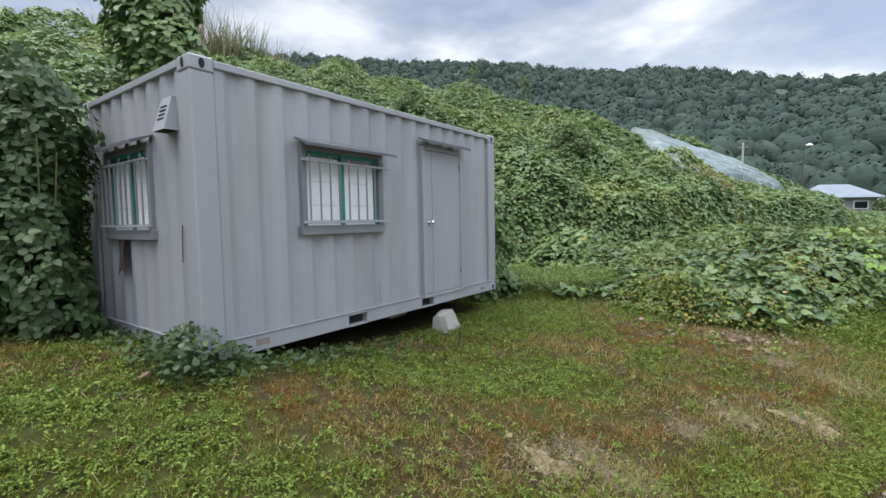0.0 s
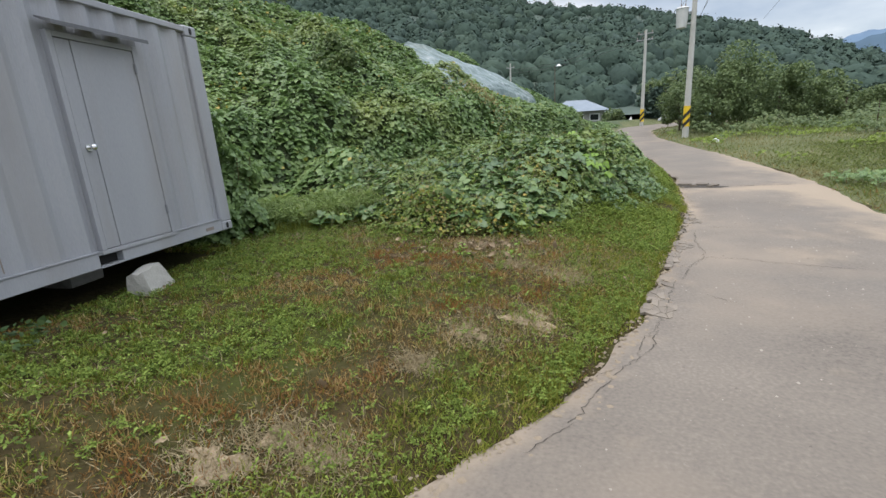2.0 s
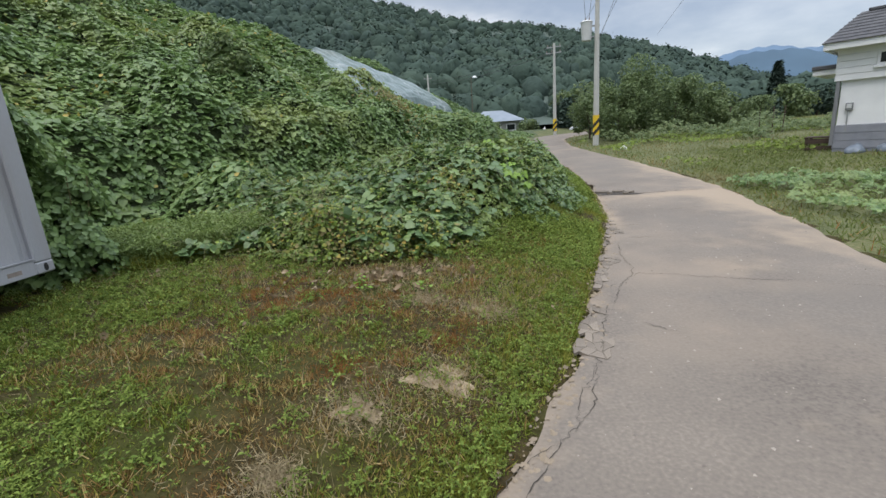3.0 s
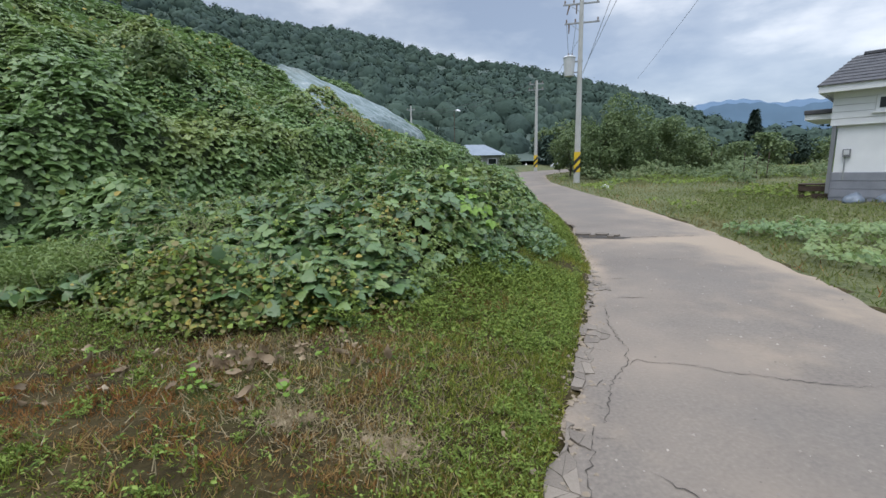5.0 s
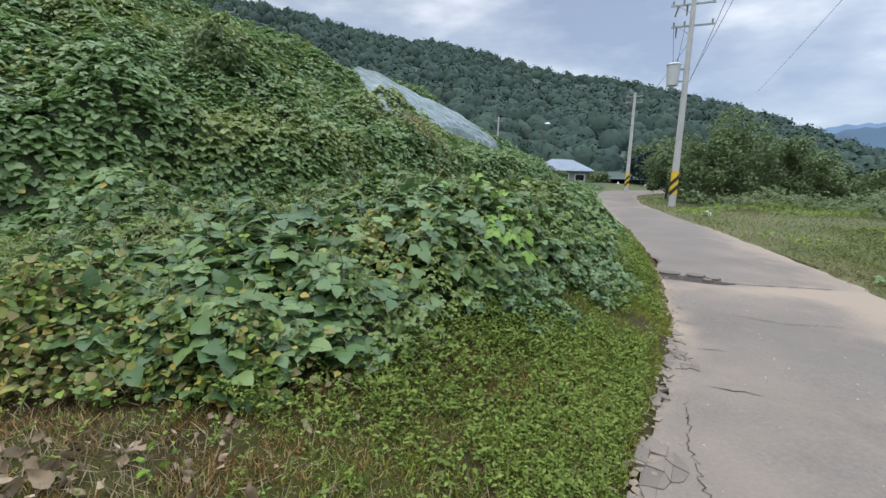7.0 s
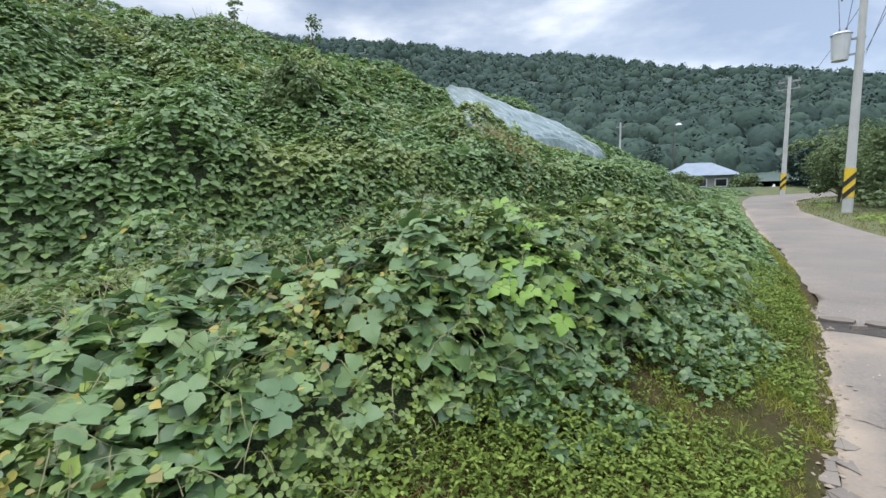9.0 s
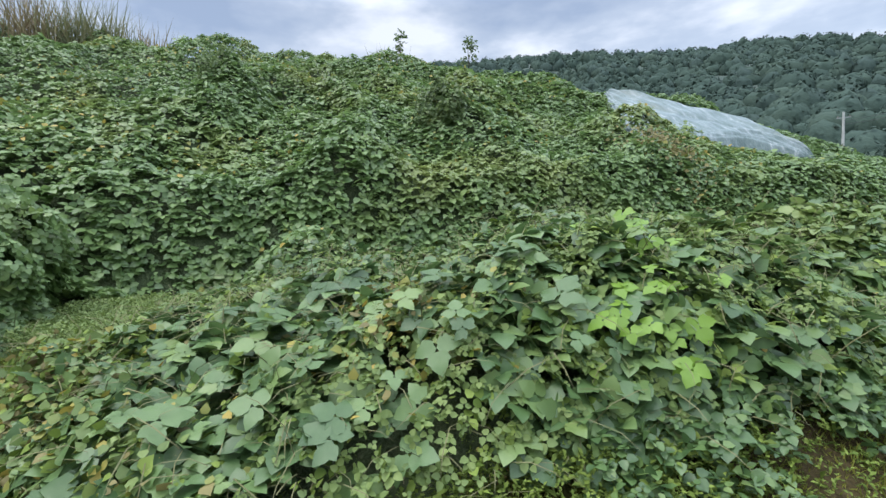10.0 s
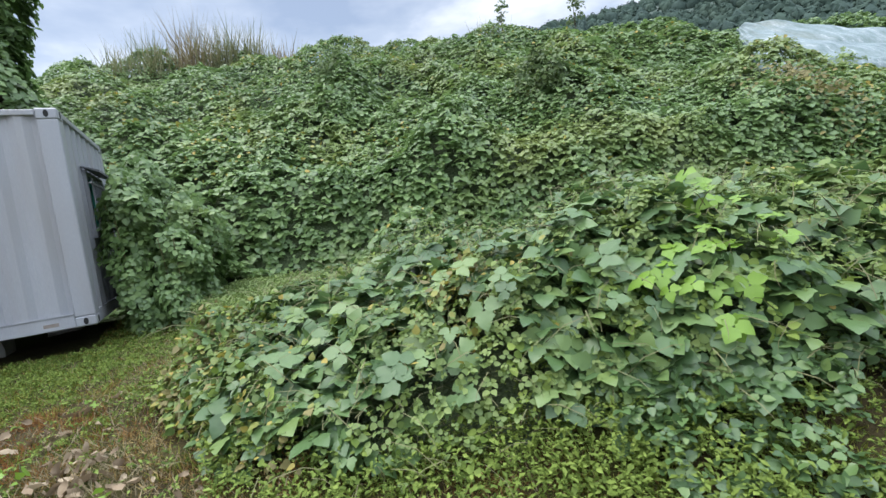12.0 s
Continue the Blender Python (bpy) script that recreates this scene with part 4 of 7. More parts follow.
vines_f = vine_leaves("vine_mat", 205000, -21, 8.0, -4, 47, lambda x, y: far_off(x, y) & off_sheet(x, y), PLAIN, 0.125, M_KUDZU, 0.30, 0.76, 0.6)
tagged(vines_f, "dense green kudzu vines on the upper bank", "vines", kind="stuff")
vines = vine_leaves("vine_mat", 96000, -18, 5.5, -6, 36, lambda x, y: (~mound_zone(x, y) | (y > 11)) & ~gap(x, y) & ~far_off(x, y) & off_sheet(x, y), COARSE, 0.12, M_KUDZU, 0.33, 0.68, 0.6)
tagged(vines, "dense green kudzu vines covering the whole bank", "vines", kind="stuff")
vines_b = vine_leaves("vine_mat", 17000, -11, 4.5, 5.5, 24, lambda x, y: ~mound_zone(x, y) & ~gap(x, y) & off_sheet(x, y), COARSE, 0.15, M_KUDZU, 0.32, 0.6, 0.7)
tagged(vines_b, "dense green kudzu vines on the foot of the bank", "vines", kind="stuff")
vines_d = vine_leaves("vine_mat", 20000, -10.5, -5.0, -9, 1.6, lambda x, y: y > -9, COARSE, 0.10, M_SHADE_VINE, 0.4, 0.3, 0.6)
tagged(vines_d, "hanging kudzu vines on the steep bank beside the container", "vines", kind="stuff")
vines_c = vine_leaves("vine_patch", 13500, -3.3, 4.2, 6.2, 13.6, lambda x, y: mound_zone(x, y) & ~gap(x, y) & (y < 10.3) & (waves(x, y, 2.1, 55) + 1.3 * faded(x, y) < 0.75), BROAD, 0.115, M_KUDZU_NEAR, 0.42, 0.30, 0.6)
tagged(vines_c, "broad-leaved kudzu patch sprawling beside the road", "vines", kind="stuff")
vines_b = vine_leaves("vine_patch", 13500, -3.3, 4.2, 6.2, 13.6, lambda x, y: mound_zone(x, y) & ~gap(x, y) & (y >= 10.3) & (waves(x, y, 2.1, 55) + 1.3 * faded(x, y) < 0.75), FINE, 0.115, M_KUDZU_NEAR, 0.42, 0.30, 0.6)
tagged(vines_b, "kudzu leaves on the back of the sprawling patch", "vines", kind="stuff")


# young shoot with pale new leaves
def single_leaf_mesh(name, template, mat_):
    me = bpy.data.meshes.new(name)
    me.from_pydata([tuple(v) for v in template[0]], [], [tuple(int(i) for i in f) for f in template[1]])
    me.polygons.foreach_set("use_smooth", [True] * len(me.polygons))
    me.materials.append(mat_)
    return me


def leaf_parts(parent, mesh, places, normals, sizes, spins):
    rot = frames(normals, spins)
    for p, r, s in zip(places, rot, sizes):
        ob = new("leaf", mesh)
        ob.parent = parent
        m = Matrix([[*r[0], p[0]], [*r[1], p[1]], [*r[2], p[2]], [0, 0, 0, 1]])
        ob.matrix_local = m @ Matrix.Diagonal((s, s, s, 1))


shoot = empty("young_kudzu_shoot")
tagged(shoot, "pale yellow-green young kudzu leaves hanging over older vines", "plant")
n = 13
sx = rng.uniform(1.42, 1.88, n)
sy = 9.42 + 0.35 * (sx - 1.6) + rng.normal(0, 0.09, n)
sz = np.maximum(vine_top(sx, sy) + 0.02, 1.22 - 0.75 * (sx - 1.45)) + rng.uniform(-0.03, 0.05, n)
leaf_parts(shoot, single_leaf_mesh("young_leaf", BROAD, M_BRIGHT), np.stack([sx, sy, sz], 1), np.array([0.35, -0.9, 0.8]) + rng.normal(0, 0.3, (n, 3)), rng.uniform(0.06, 0.10, n), rng.uniform(2.6, 3.7, n))
n = 22
sx, sy = rng.normal(1.55, 0.3, n), rng.normal(10.0, 0.28, n)
sx = np.minimum(sx, np.interp(sy, [9.4, 10.6], [1.5, 2.15]))
sz = vine_top(sx, sy) + rng.uniform(-0.02, 0.10, n)
leaf_parts(shoot, single_leaf_mesh("young_leaf", FINE, M_BRIGHT), np.stack([sx, sy, sz], 1), np.array([0.1, -0.5, 1.0]) + rng.normal(0, 0.35, (n, 3)), rng.uniform(0.05, 0.10, n), rng.uniform(0, 6.28, n))

# the broad leaves nearest to the road, one by one
plant = empty("kudzu_plant")
tagged(plant, "large matt green kudzu leaves at the front of the patch", "plant")
n = 290
px, py = rng.uniform(-0.9, 2.3, 1600), rng.uniform(6.9, 9.6, 1600)
pe, _ = side(px, py, VINE_EDGE)
sel = np.where((pe > 0.1) & (pe < 1.6) & ~gap(px, py) & (rng.uniform(0, 1, len(px)) > 0.92 * faded(px, py)))[0][:n]
px, py = px[sel], py[sel]
pz = vine_top(px, py) + rng.uniform(-0.20, 0.08, len(px))
pn = slope_normal(px, py, vine_top)
pn = pn / np.linalg.norm(pn, axis=1, keepdims=True) + rng.normal(0, 0.38, pn.shape) + np.array([0.08, -0.12, 0.85])
ps, pk = 0.075 + 0.085 * rng.uniform(0, 1, len(px)) ** 1.3, rng.uniform(0, 6.28, len(px))
for k, shape in enumerate((BROAD, compound(2, 0.10))):
    leaf_parts(plant, single_leaf_mesh("broad_leaf", shape, M_KUDZU_PIECE), np.stack([px, py, pz], 1)[k::2], pn[k::2], ps[k::2], pk[k::2])

x, y = spots(14000, 1.6, 3.6, 8.8, 11.6)
e, _ = side(x, y, VINE_EDGE)
ok = (e > -0.5) & (e < 0.1) & (side(x, y, ROAD_L)[0] > 0.3) & (waves(x, y, 4.0, 89) > -0.45) & (rng.uniform(0, 1, len(x)) < 0.15 + 0.75 * smooth((e + 0.75) / 0.8))
x, y, e = x[ok][:900], y[ok][:900], e[ok][:900]
low_vines = scatter("low_vines", COARSE, np.stack([x, y, land(x, y) + (0.04 + 0.26 * smooth((e + 0.7) / 0.8)) * rng.uniform(0.4, 1, len(x))], 1), frames(rng.normal(0, 0.4, (len(x), 3)) + np.array([0.15, -0.2, 0.9]), rng.uniform(0, 6.28, len(x))), rng.uniform(0.03, 0.07, len(x)), M_KUDZU_NEAR)
tagged(low_vines, "low kudzu runners creeping toward the road's edge", "vines", kind="stuff")

# small pale, rusty and yellowing leaves of the thin end of the patch
for mat_, n, label in ((M_HERB, 2600, "pale green small leaves in the thin end of the patch"), (M_RUSTLEAF, 1100, "rusty brown-green leaves in the thin end of the patch"), (M_YELLOW, 900, "yellowing small leaves in the thin end of the patch"), (M_WEED, 1500, "dark green small leaves in the thin end of the patch")):
    x, y = spots(n * 12, -2.4, 1.6, 6.4, 9.6)
    ok = (side(x, y, VINE_EDGE)[0] > -0.1) & (rng.uniform(0, 1, len(x)) < faded(x, y) * (0.5 + 0.5 * waves(x, y, 5.0, n)))
    x, y = x[ok][:n], y[ok][:n]
    z = land(x, y) + canopy(x, y) * (0.35 + 0.75 * np.sqrt(rng.uniform(0, 1, len(x))))
    ob = scatter("thin_leaves", leaflet(1, 0.36), np.stack([x, y, z], 1), frames(rng.normal(0, 0.5, (len(x), 3)) + np.array([0.1, -0.3, 0.8]), rng.uniform(0, 6.28, len(x))), 0.03 + 0.045 * rng.uniform(0, 1, len(x)) ** 1.5, mat_)
    tagged(ob, label, "leaves", kind="stuff")

# smaller mixed leaves and stems between the broad ones
fe = vine_leaves("fine_herbs", 15000, -3.3, 4.2, 6.6, 13.6, lambda x, y: mound_zone(x, y) & (waves(x, y, 2.1, 55) > 0.35 - 1.1 * smooth((y - 8.8) / 1.2)), COARSE, 0.042, M_HERB, 0.5, 0.90, 0.6)
tagged(fe, "light green fine-leaved herbs among the vines", "herbs", kind="stuff")
fh = vine_leaves("fine_herbs", 9000, -2.5, 4.6, 11, 22, lambda x, y: waves(x, y, 1.3, 56) > -0.25, COARSE, 0.075, M_HERB, 0.5, 0.92, 0.6)
tagged(fh, "light green herbs growing over the far vines", "herbs", kind="stuff")
ml = vine_leaves("mixed_leaves", 4500, -3.3, 4.2, 6.3, 13.6, mound_zone, COARSE, 0.055, M_WEED, 0.6, 0.5, 0.6)
tagged(ml, "small yellow-green leaves tangled among the vines", "leaves", kind="stuff")
STEM = (np.array([(-0.5, 0, 0), (0.5, 0, 0), (0.5, 0.35, 0.22), (-0.5, 0.35, 0.22), (0.4, 0.75, 0.2), (-0.4, 0.75, 0.2), (0, 1.0, 0.05)]), [(0, 1, 2), (0, 2, 3), (3, 2, 4), (3, 4, 5), (5, 4, 6)])
n = 4200
x, y = spots(n, -3.2, 3.4, 6.4, 13)
ok = side(x, y, VINE_EDGE)[0] > -0.15
x, y = x[ok], y[ok]
ln = rng.uniform(0.12, 0.4, len(x))
sm = scatter("vine_stems", STEM, np.stack([x, y, vine_top(x, y) - 0.06 + rng.uniform(0, 0.1, len(x))], 1), frames(rng.normal(0, 0.35, (len(x), 3)) + np.array([0, 0, 1.0]), rng.uniform(0, 6.28, len(x))), np.stack([np.full(len(x), 0.005), ln, ln], 1), M_STEM)
tagged(sm, "thin tangled brownish vine stems", "stems", kind="stuff")

# yellowed, small and dead leaves
n = 1500
x, y = spots(n * 12, -3.2, 3.6, 6.3, 13)
e, _ = side(x, y, VINE_EDGE)
wgt = 0.012 + hump(x, y, -0.6, 7.05, 0.6, 0.9, 0.32) + hump(x, y, 0.2, 7.35, 0.35, 0.35) + hump(x, y, 0.45, 7.9, 0.45, 0.2) + hump(x, y, 0.75, 8.6, 0.35, 0.5) + hump(x, y, 0.3, 9.2, 0.5, 0.25)
ok = (e > -0.1) & (rng.uniform(0, 1, len(x)) < wgt)
x, y = x[ok][:n], y[ok][:n]
z = vine_top(x, y) + rng.uniform(-0.14, 0.05, len(x))
yl = scatter("yellowed_leaves", leaflet(1, 0.34), np.stack([x, y, z], 1), frames(rng.normal(0, 0.5, (len(x), 3)) + np.array([0, -0.2, 0.9]), rng.uniform(0, 6.28, len(x))), rng.uniform(0.025, 0.065, len(x)), M_YELLOW)
tagged(yl, "small yellowed leaves among the vines", "leaves", kind="stuff")

x, y = rng.normal(-1.5, 0.55, 420), rng.normal(18.3, 0.4, 420)
br_ = scatter("withered_leaves", leaflet(0, 0.35), np.stack([x, y, vine_top(x, y) + rng.uniform(-0.05, 0.35, len(x))], 1), frames(rng.normal(0, 0.5, (len(x), 3)) + np.array([0.2, -0.4, 0.7]), rng.uniform(0, 6.28, len(x))), rng.uniform(0.05, 0.11, len(x)), M_RUSTLEAF)
tagged(br_, "rusty brown dying leaves at the foot of the net sheet", "leaves", kind="stuff")
# withered leaves here and there on the bank
x, y = spots(5000, -16, 3, 5, 24)
ok = (side(x, y, VINE_EDGE)[0] > 0.3) & (side(x, y, CREST)[0] < 0) & off_sheet(x, y) & ~mound_zone(x, y) & ~in_box(x, y, 0.3) & (waves(x, y, 1.1, 57) > -0.1)
x, y = x[ok], y[ok]
wl_ = scatter("withered_leaves", leaflet(0, 0.35), np.stack([x, y, vine_top(x, y) + rng.uniform(-0.05, 0.07, len(x))], 1), frames(rng.normal(0, 0.5, (len(x), 3)) + np.array([0.2, -0.3, 0.8]), rng.uniform(0, 6.28, len(x))), rng.uniform(0.06, 0.13, len(x)), M_YELLOW)
tagged(wl_, "withered yellow-brown leaves on the vine-covered bank", "leaves", kind="stuff")

n = 430
x, y = spots(n * 60, -4.5, 2.6, 0.0, 8.2)
wgt = 0.0016 + hump(x, y, -0.08, 6.36, 0.26, 1.0, 0.18) + hump(x, y, 0.42, 6.55, 0.25, 0.35, 0.12) + hump(x, y, -0.02, 5.85, 0.3, 0.2, 0.12) + hump(x, y, 0.55, 6.8, 0.35, 0.12, 0.25) + hump(x, y, -0.9, 6.1, 0.6, 0.10, 0.3) + hump(x, y, 2.0, 8.6, 0.5, 0.02, 0.8) + hump(x, y, -3.2, 7.0, 0.9, 0.04, 0.4)
ok = (rng.uniform(0, 1, len(x)) < wgt) & ~in_box(x, y) & (side(x, y, ROAD_L)[0] > 0.25)
x, y = x[ok][:n], y[ok][:n]
dz = rng.uniform(0.015, 0.06, len(x))
curl = leaflet(2, 0.30)
cv = curl[0]
curl = (np.stack([cv[:, 0] * 0.8, cv[:, 1], 0.9 * np.abs(cv[:, 0]) ** 1.3 + 0.8 * (cv[:, 1] - 0.5) ** 2 - 0.1 + 0.09 * np.sin(cv[:, 0] * 9 + cv[:, 1] * 7)], 1), curl[1])
dl = scatter("dead_leaves", curl, np.stack([x, y, land(x, y) + dz], 1), frames(rng.normal(0, 0.7, (len(x), 3)) + np.array([0, 0, 0.8]), rng.uniform(0, 6.28, len(x))), 0.03 + 0.10 * rng.uniform(0, 1, len(x)) ** 1.8, M_DEAD)
tagged(dl, "curled brown dead leaves on the ground", "leaves", kind="stuff")

# bright seedlings in front of the patch
for sx_, sy_ in ((-0.29, 5.96), (-1.14, 6.24), (0.33, 5.87), (0.34, 6.52), (-0.36, 6.05)):
    sprout = empty("seedling", pose(sx_, sy_, z_at(sx_, sy_)))
    tagged(sprout, "small bright green seedling in the lawn", "plant", "seedlings")
    n = 9
    leaf_parts(sprout, single_leaf_mesh("seedling_leaf", leaflet(1, 0.3), M_BRIGHT), np.stack([rng.normal(0, 0.035, n), rng.normal(0, 0.035, n), rng.uniform(0.04, 0.15, n)], 1), rng.normal(0, 0.5, (n, 3)) + np.array([0, 0, 0.9]), rng.uniform(0.03, 0.06, n), rng.uniform(0, 6.28, n))
    part("stem", rod((0, 0, -0.02), (0, 0, 0.12), 0.004, 0.003, 5), M_STEM, sprout)

# green and dried patches of the lawn: (x, y, reach, how green)
PATCHES = ((-1.75, 2.05, 0.35, 0.6), (-2.4, 2.75, 0.45, 0.5), (-1.5, 3.4, 0.4, 0.4), (0.0, 2.75, 0.4, 0.3), (-1.1, 2.1, 0.3, -0.6), (-0.95, 2.8, 0.35, -0.5), (-1.22, 3.85, 0.42, 0.9), (-2.7, 0.3, 0.9, 0.8), (-3.2, 2.4, 0.65, 0.7), (-3.2, 4.8, 0.8, 0.8), (-2.1, 3.25, 0.5, 0.5), (-2.4, 5.6, 0.7, 0.5), (-1.0, 5.2, 0.35, 0.5), (-3.6, 0.4, 0.5, 0.5), (-0.9, 4.6, 0.3, 0.4), (-1.6, 0.9, 0.4, 0.4),
           (-1.4, 2.3, 0.55, -0.7), (-0.5, 2.65, 0.5, -0.7), (-1.9, 1.4, 0.3, -0.3), (0.5, 4.4, 0.5, -0.6), (0.65, 5.5, 0.5, -0.6), (-0.45, 3.9, 0.4, -0.6), (-1.5, 4.9, 0.45, -0.5), (-3.2, 0.75, 0.25, -0.6), (0.3, 6.2, 0.8, -0.5), (-1.9, 6.1, 0.9, 0.35), (-3.1, 6.3, 0.9, 0.5))


def green(x, y):
    """How green the lawn is, about 0 (dried) to 1 (fresh weeds)."""
    g = 0.42 + 0.34 * waves(x, y, 1.7, 81) + 0.34 * waves(x, y, 4.3, 82) + 0.15 * waves(x, y, 9.0, 83)
    for cx, cy, r, h in PATCHES:
        g = g + hump(x, y, cx, cy, r, h)
    return g + 0.35 * np.exp(-np.clip(side(x, y, ROAD_L)[0], 0, 9) / 0.45)


# low herbs at the foot of the patch
ROSETTE_V, ROSETTE_F, k = [], [], 0
wrng = random.Random(21)
for i in range(6):
    a, reach, wide, lift = wrng.uniform(0, 6.28), wrng.uniform(0.55, 1.25), wrng.uniform(0.18, 0.34), wrng.uniform(-0.1, 0.6)
    ox, oy, oz = wrng.uniform(-0.4, 0.4), wrng.uniform(-0.4, 0.4), wrng.uniform(0, 0.9)
    for vx, vy, vz in ((0, 0.05, 0), (-wide, 0.5 * reach, 0.12 + lift * 0.5), (0, reach, lift), (wide, 0.5 * reach, 0.12 + lift * 0.5)):
        ROSETTE_V.append((ox + vx * math.cos(a) - vy * math.sin(a), oy + vx * math.sin(a) + vy * math.cos(a), oz + vz))
    ROSETTE_F += [(k, k + 2, k + 1), (k, k + 3, k + 2)]
    k += 4
ROSETTE = (np.array(ROSETTE_V), ROSETTE_F)
n = 21000
x, y = spots(n * 6, -5.5, 4.2, -3.0, 14)
e, _ = side(x, y, VINE_EDGE)
dl_, _ = side(x, y, ROAD_L)
wgt = np.exp(-((e + 0.15) / 0.35) ** 2) * 0.4 + (0.16 + 0.55 * smooth((green(x, y) - 0.2) / 0.8)) * (0.1 + 0.9 * smooth((dl_ - 0.3) / 0.7))
for cx, cy, r in ((-1.12, 2.47, 0.4), (-0.55, 2.6, 0.3), (0.6, 4.4, 0.3), (-0.2, 3.5, 0.3), (0.3, 6.5, 0.45), (-0.5, 6.35, 0.4)):
    wgt = wgt * (1 - hump(x, y, cx, cy, r, 0.9))
ok = (rng.uniform(0, 1, len(x)) < wgt) & (dl_ > 0.15) & ~in_box(x, y, -0.25) & (e < 0.6)
x, y = x[ok][:n], y[ok][:n]
tall = 0.03 + 0.10 * np.exp(-((side(x, y, VINE_EDGE)[0] + 0.1) / 0.35) ** 2) * rng.uniform(0, 1, len(x))
wd = scatter("lawn_weeds", ROSETTE, np.stack([x, y, land(x, y) + tall * 0.8], 1), frames(rng.normal(0, 0.3, (len(x), 3)) + np.array([0, 0, 1.0]), rng.uniform(0, 6.28, len(x))), 0.011 + 0.028 * rng.uniform(0, 1, len(x)) ** 1.6, M_WEED)
tagged(wd, "low green broad-leaved weeds in the rough lawn", "weeds", kind="stuff")

# clumps of clover-like weeds in the lawn
x, y = spots(9000, -5.3, 2.4, -1.5, 8.2)
ok = (side(x, y, VINE_EDGE)[0] < -0.05) & (side(x, y, ROAD_L)[0] > 0.12) & ~in_box(x, y, -0.1) & (rng.uniform(0, 1, len(x)) < 0.06 + 0.5 * smooth((green(x, y) - 0.35) / 0.7))
x, y = x[ok][:620], y[ok][:620]
reach = rng.uniform(0.025, 0.085, len(x))
many = (6 + 290 * reach).astype(int)
x, y, reach = np.repeat(x, many), np.repeat(y, many), np.repeat(reach, many)
dx, dy = rng.normal(0, 0.55, len(x)), rng.normal(0, 0.55, len(x))
up_ = (0.012 + 0.5 * reach * np.exp(-dx * dx - dy * dy)) * rng.uniform(0.6, 1.1, len(x))
x, y = x + reach * dx, y + reach * dy
wc = scatter("weed_clumps", ROSETTE, np.stack([x, y, land(x, y) + up_], 1), frames(np.stack([dx, dy, np.full(len(x), 1.1)], 1) + rng.normal(0, 0.25, (len(x), 3)), rng.uniform(0, 6.28, len(x))), rng.uniform(0.013, 0.028, len(x)), M_FERN)
tagged(wc, "small bright clumps of clover-like weeds in the lawn", "weeds", kind="stuff")

# grass blades
BLADE = (np.array([(-0.5, 0, 0), (0.5, 0, 0), (0.36, 0.2, 0.55), (-0.1, 0.364, 1.0)]), [(0, 1, 2), (0, 2, 3)])


def blades(name, x, y, height, width, mat_, lean=0.35):
    rot = frames(rng.normal(0, lean, (len(x), 3)) + np.array([0, 0, 1.0]), rng.uniform(0, 6.28, len(x)))
    h = height * rng.uniform(0.5, 1.3, len(x))
    size = np.stack([np.full(len(x), width) * rng.uniform(0.7, 1.3, len(x)), h, h], 1)
    return scatter(name, BLADE, np.stack([x, y, land(x, y) - 0.004], 1), rot, size, mat_)


def bare(x, y):
    b = np.zeros(x.shape)
    for cx, cy, r in ((-0.94, 2.28, 0.24), (-0.47, 2.50, 0.2), (-0.75, 2.55, 0.18), (0.06, 4.04, 0.22), (0.55, 4.45, 0.22), (-0.25, 3.5, 0.18), (0.95, 5.6, 0.2), (0.35, 5.7, 0.2), (-0.3, 2.2, 0.2), (0.1, 6.55, 0.2)):
        b = np.maximum(b, hump(x, y, cx, cy, r, 0.93))
    return b


x, y = spots(540000, -5.6, 3.0, -1.5, 9.0)
e, _ = side(x, y, VINE_EDGE)
dl_, _ = side(x, y, ROAD_L)
clump = waves(x, y, 15, 84) + 0.7 * waves(x, y, 33, 85)
ok = (dl_ > 0.03) & (e < 0.25) & ~in_box(x, y, -0.3) & (rng.uniform(0, 1, len(x)) > bare(x, y)) & (clump + rng.uniform(-0.7, 0.7, len(x)) > -0.35)
x, y, dl_, clump = x[ok], y[ok], dl_[ok], clump[ok]
tall = 0.6 + 0.75 * np.clip(clump + 0.2, 0, 1.2)
fresh = 0.08 + 0.80 * smooth((green(x, y) - 0.10) / 0.7)
green_ = rng.uniform(0, 1, len(x)) < fresh
lawn = blades("lawn_grass", x[green_], y[green_], 0.048 * tall[green_], 0.0075, M_LAWN, 0.8)
tagged(lawn, "short green grass in patches of the rough lawn", "grass", kind="stuff")
lawn = blades("lawn_grass", x[~green_], y[~green_], 0.055 * tall[~green_], 0.006, M_DRY, 0.9)
tagged(lawn, "reddish brown dried grass in patches of the lawn", "grass", kind="stuff")
y = rng.uniform(-3.0, 22, 130000)
x = np.interp(y, [p[1] for p in ROAD_L], [p[0] for p in ROAD_L]) - (rng.uniform(0, 1, len(y)) ** 1.2 * 1.7 - 0.06)
dl_, _ = side(x, y, ROAD_L)
e, _ = side(x, y, VINE_EDGE)
ok = (dl_ > 0.06 * waves(x, y, 6, 63)) & (waves(x, y, 3.1, 64) + rng.uniform(-0.9, 0.9, len(x)) > -0.35) & (rng.uniform(0, 1, len(x)) < 0.75) & (dl_ < 0.35 + rng.exponential(0.3, len(x)) + 0.75 * smooth((y - 5.2) / 1.6) + 0.3 * waves(x, y, 1.1, 61)) & (e < 0.35)
x, y = x[ok], y[ok]
y2 = rng.uniform(-0.5, 11, 62000)
x2 = np.interp(y2, [p[1] for p in ROAD_L], [p[0] for p in ROAD_L]) - 0.02 - rng.exponential(0.32, len(y2)) * (0.7 + 0.9 * smooth((y2 - 5.0) / 2.0))
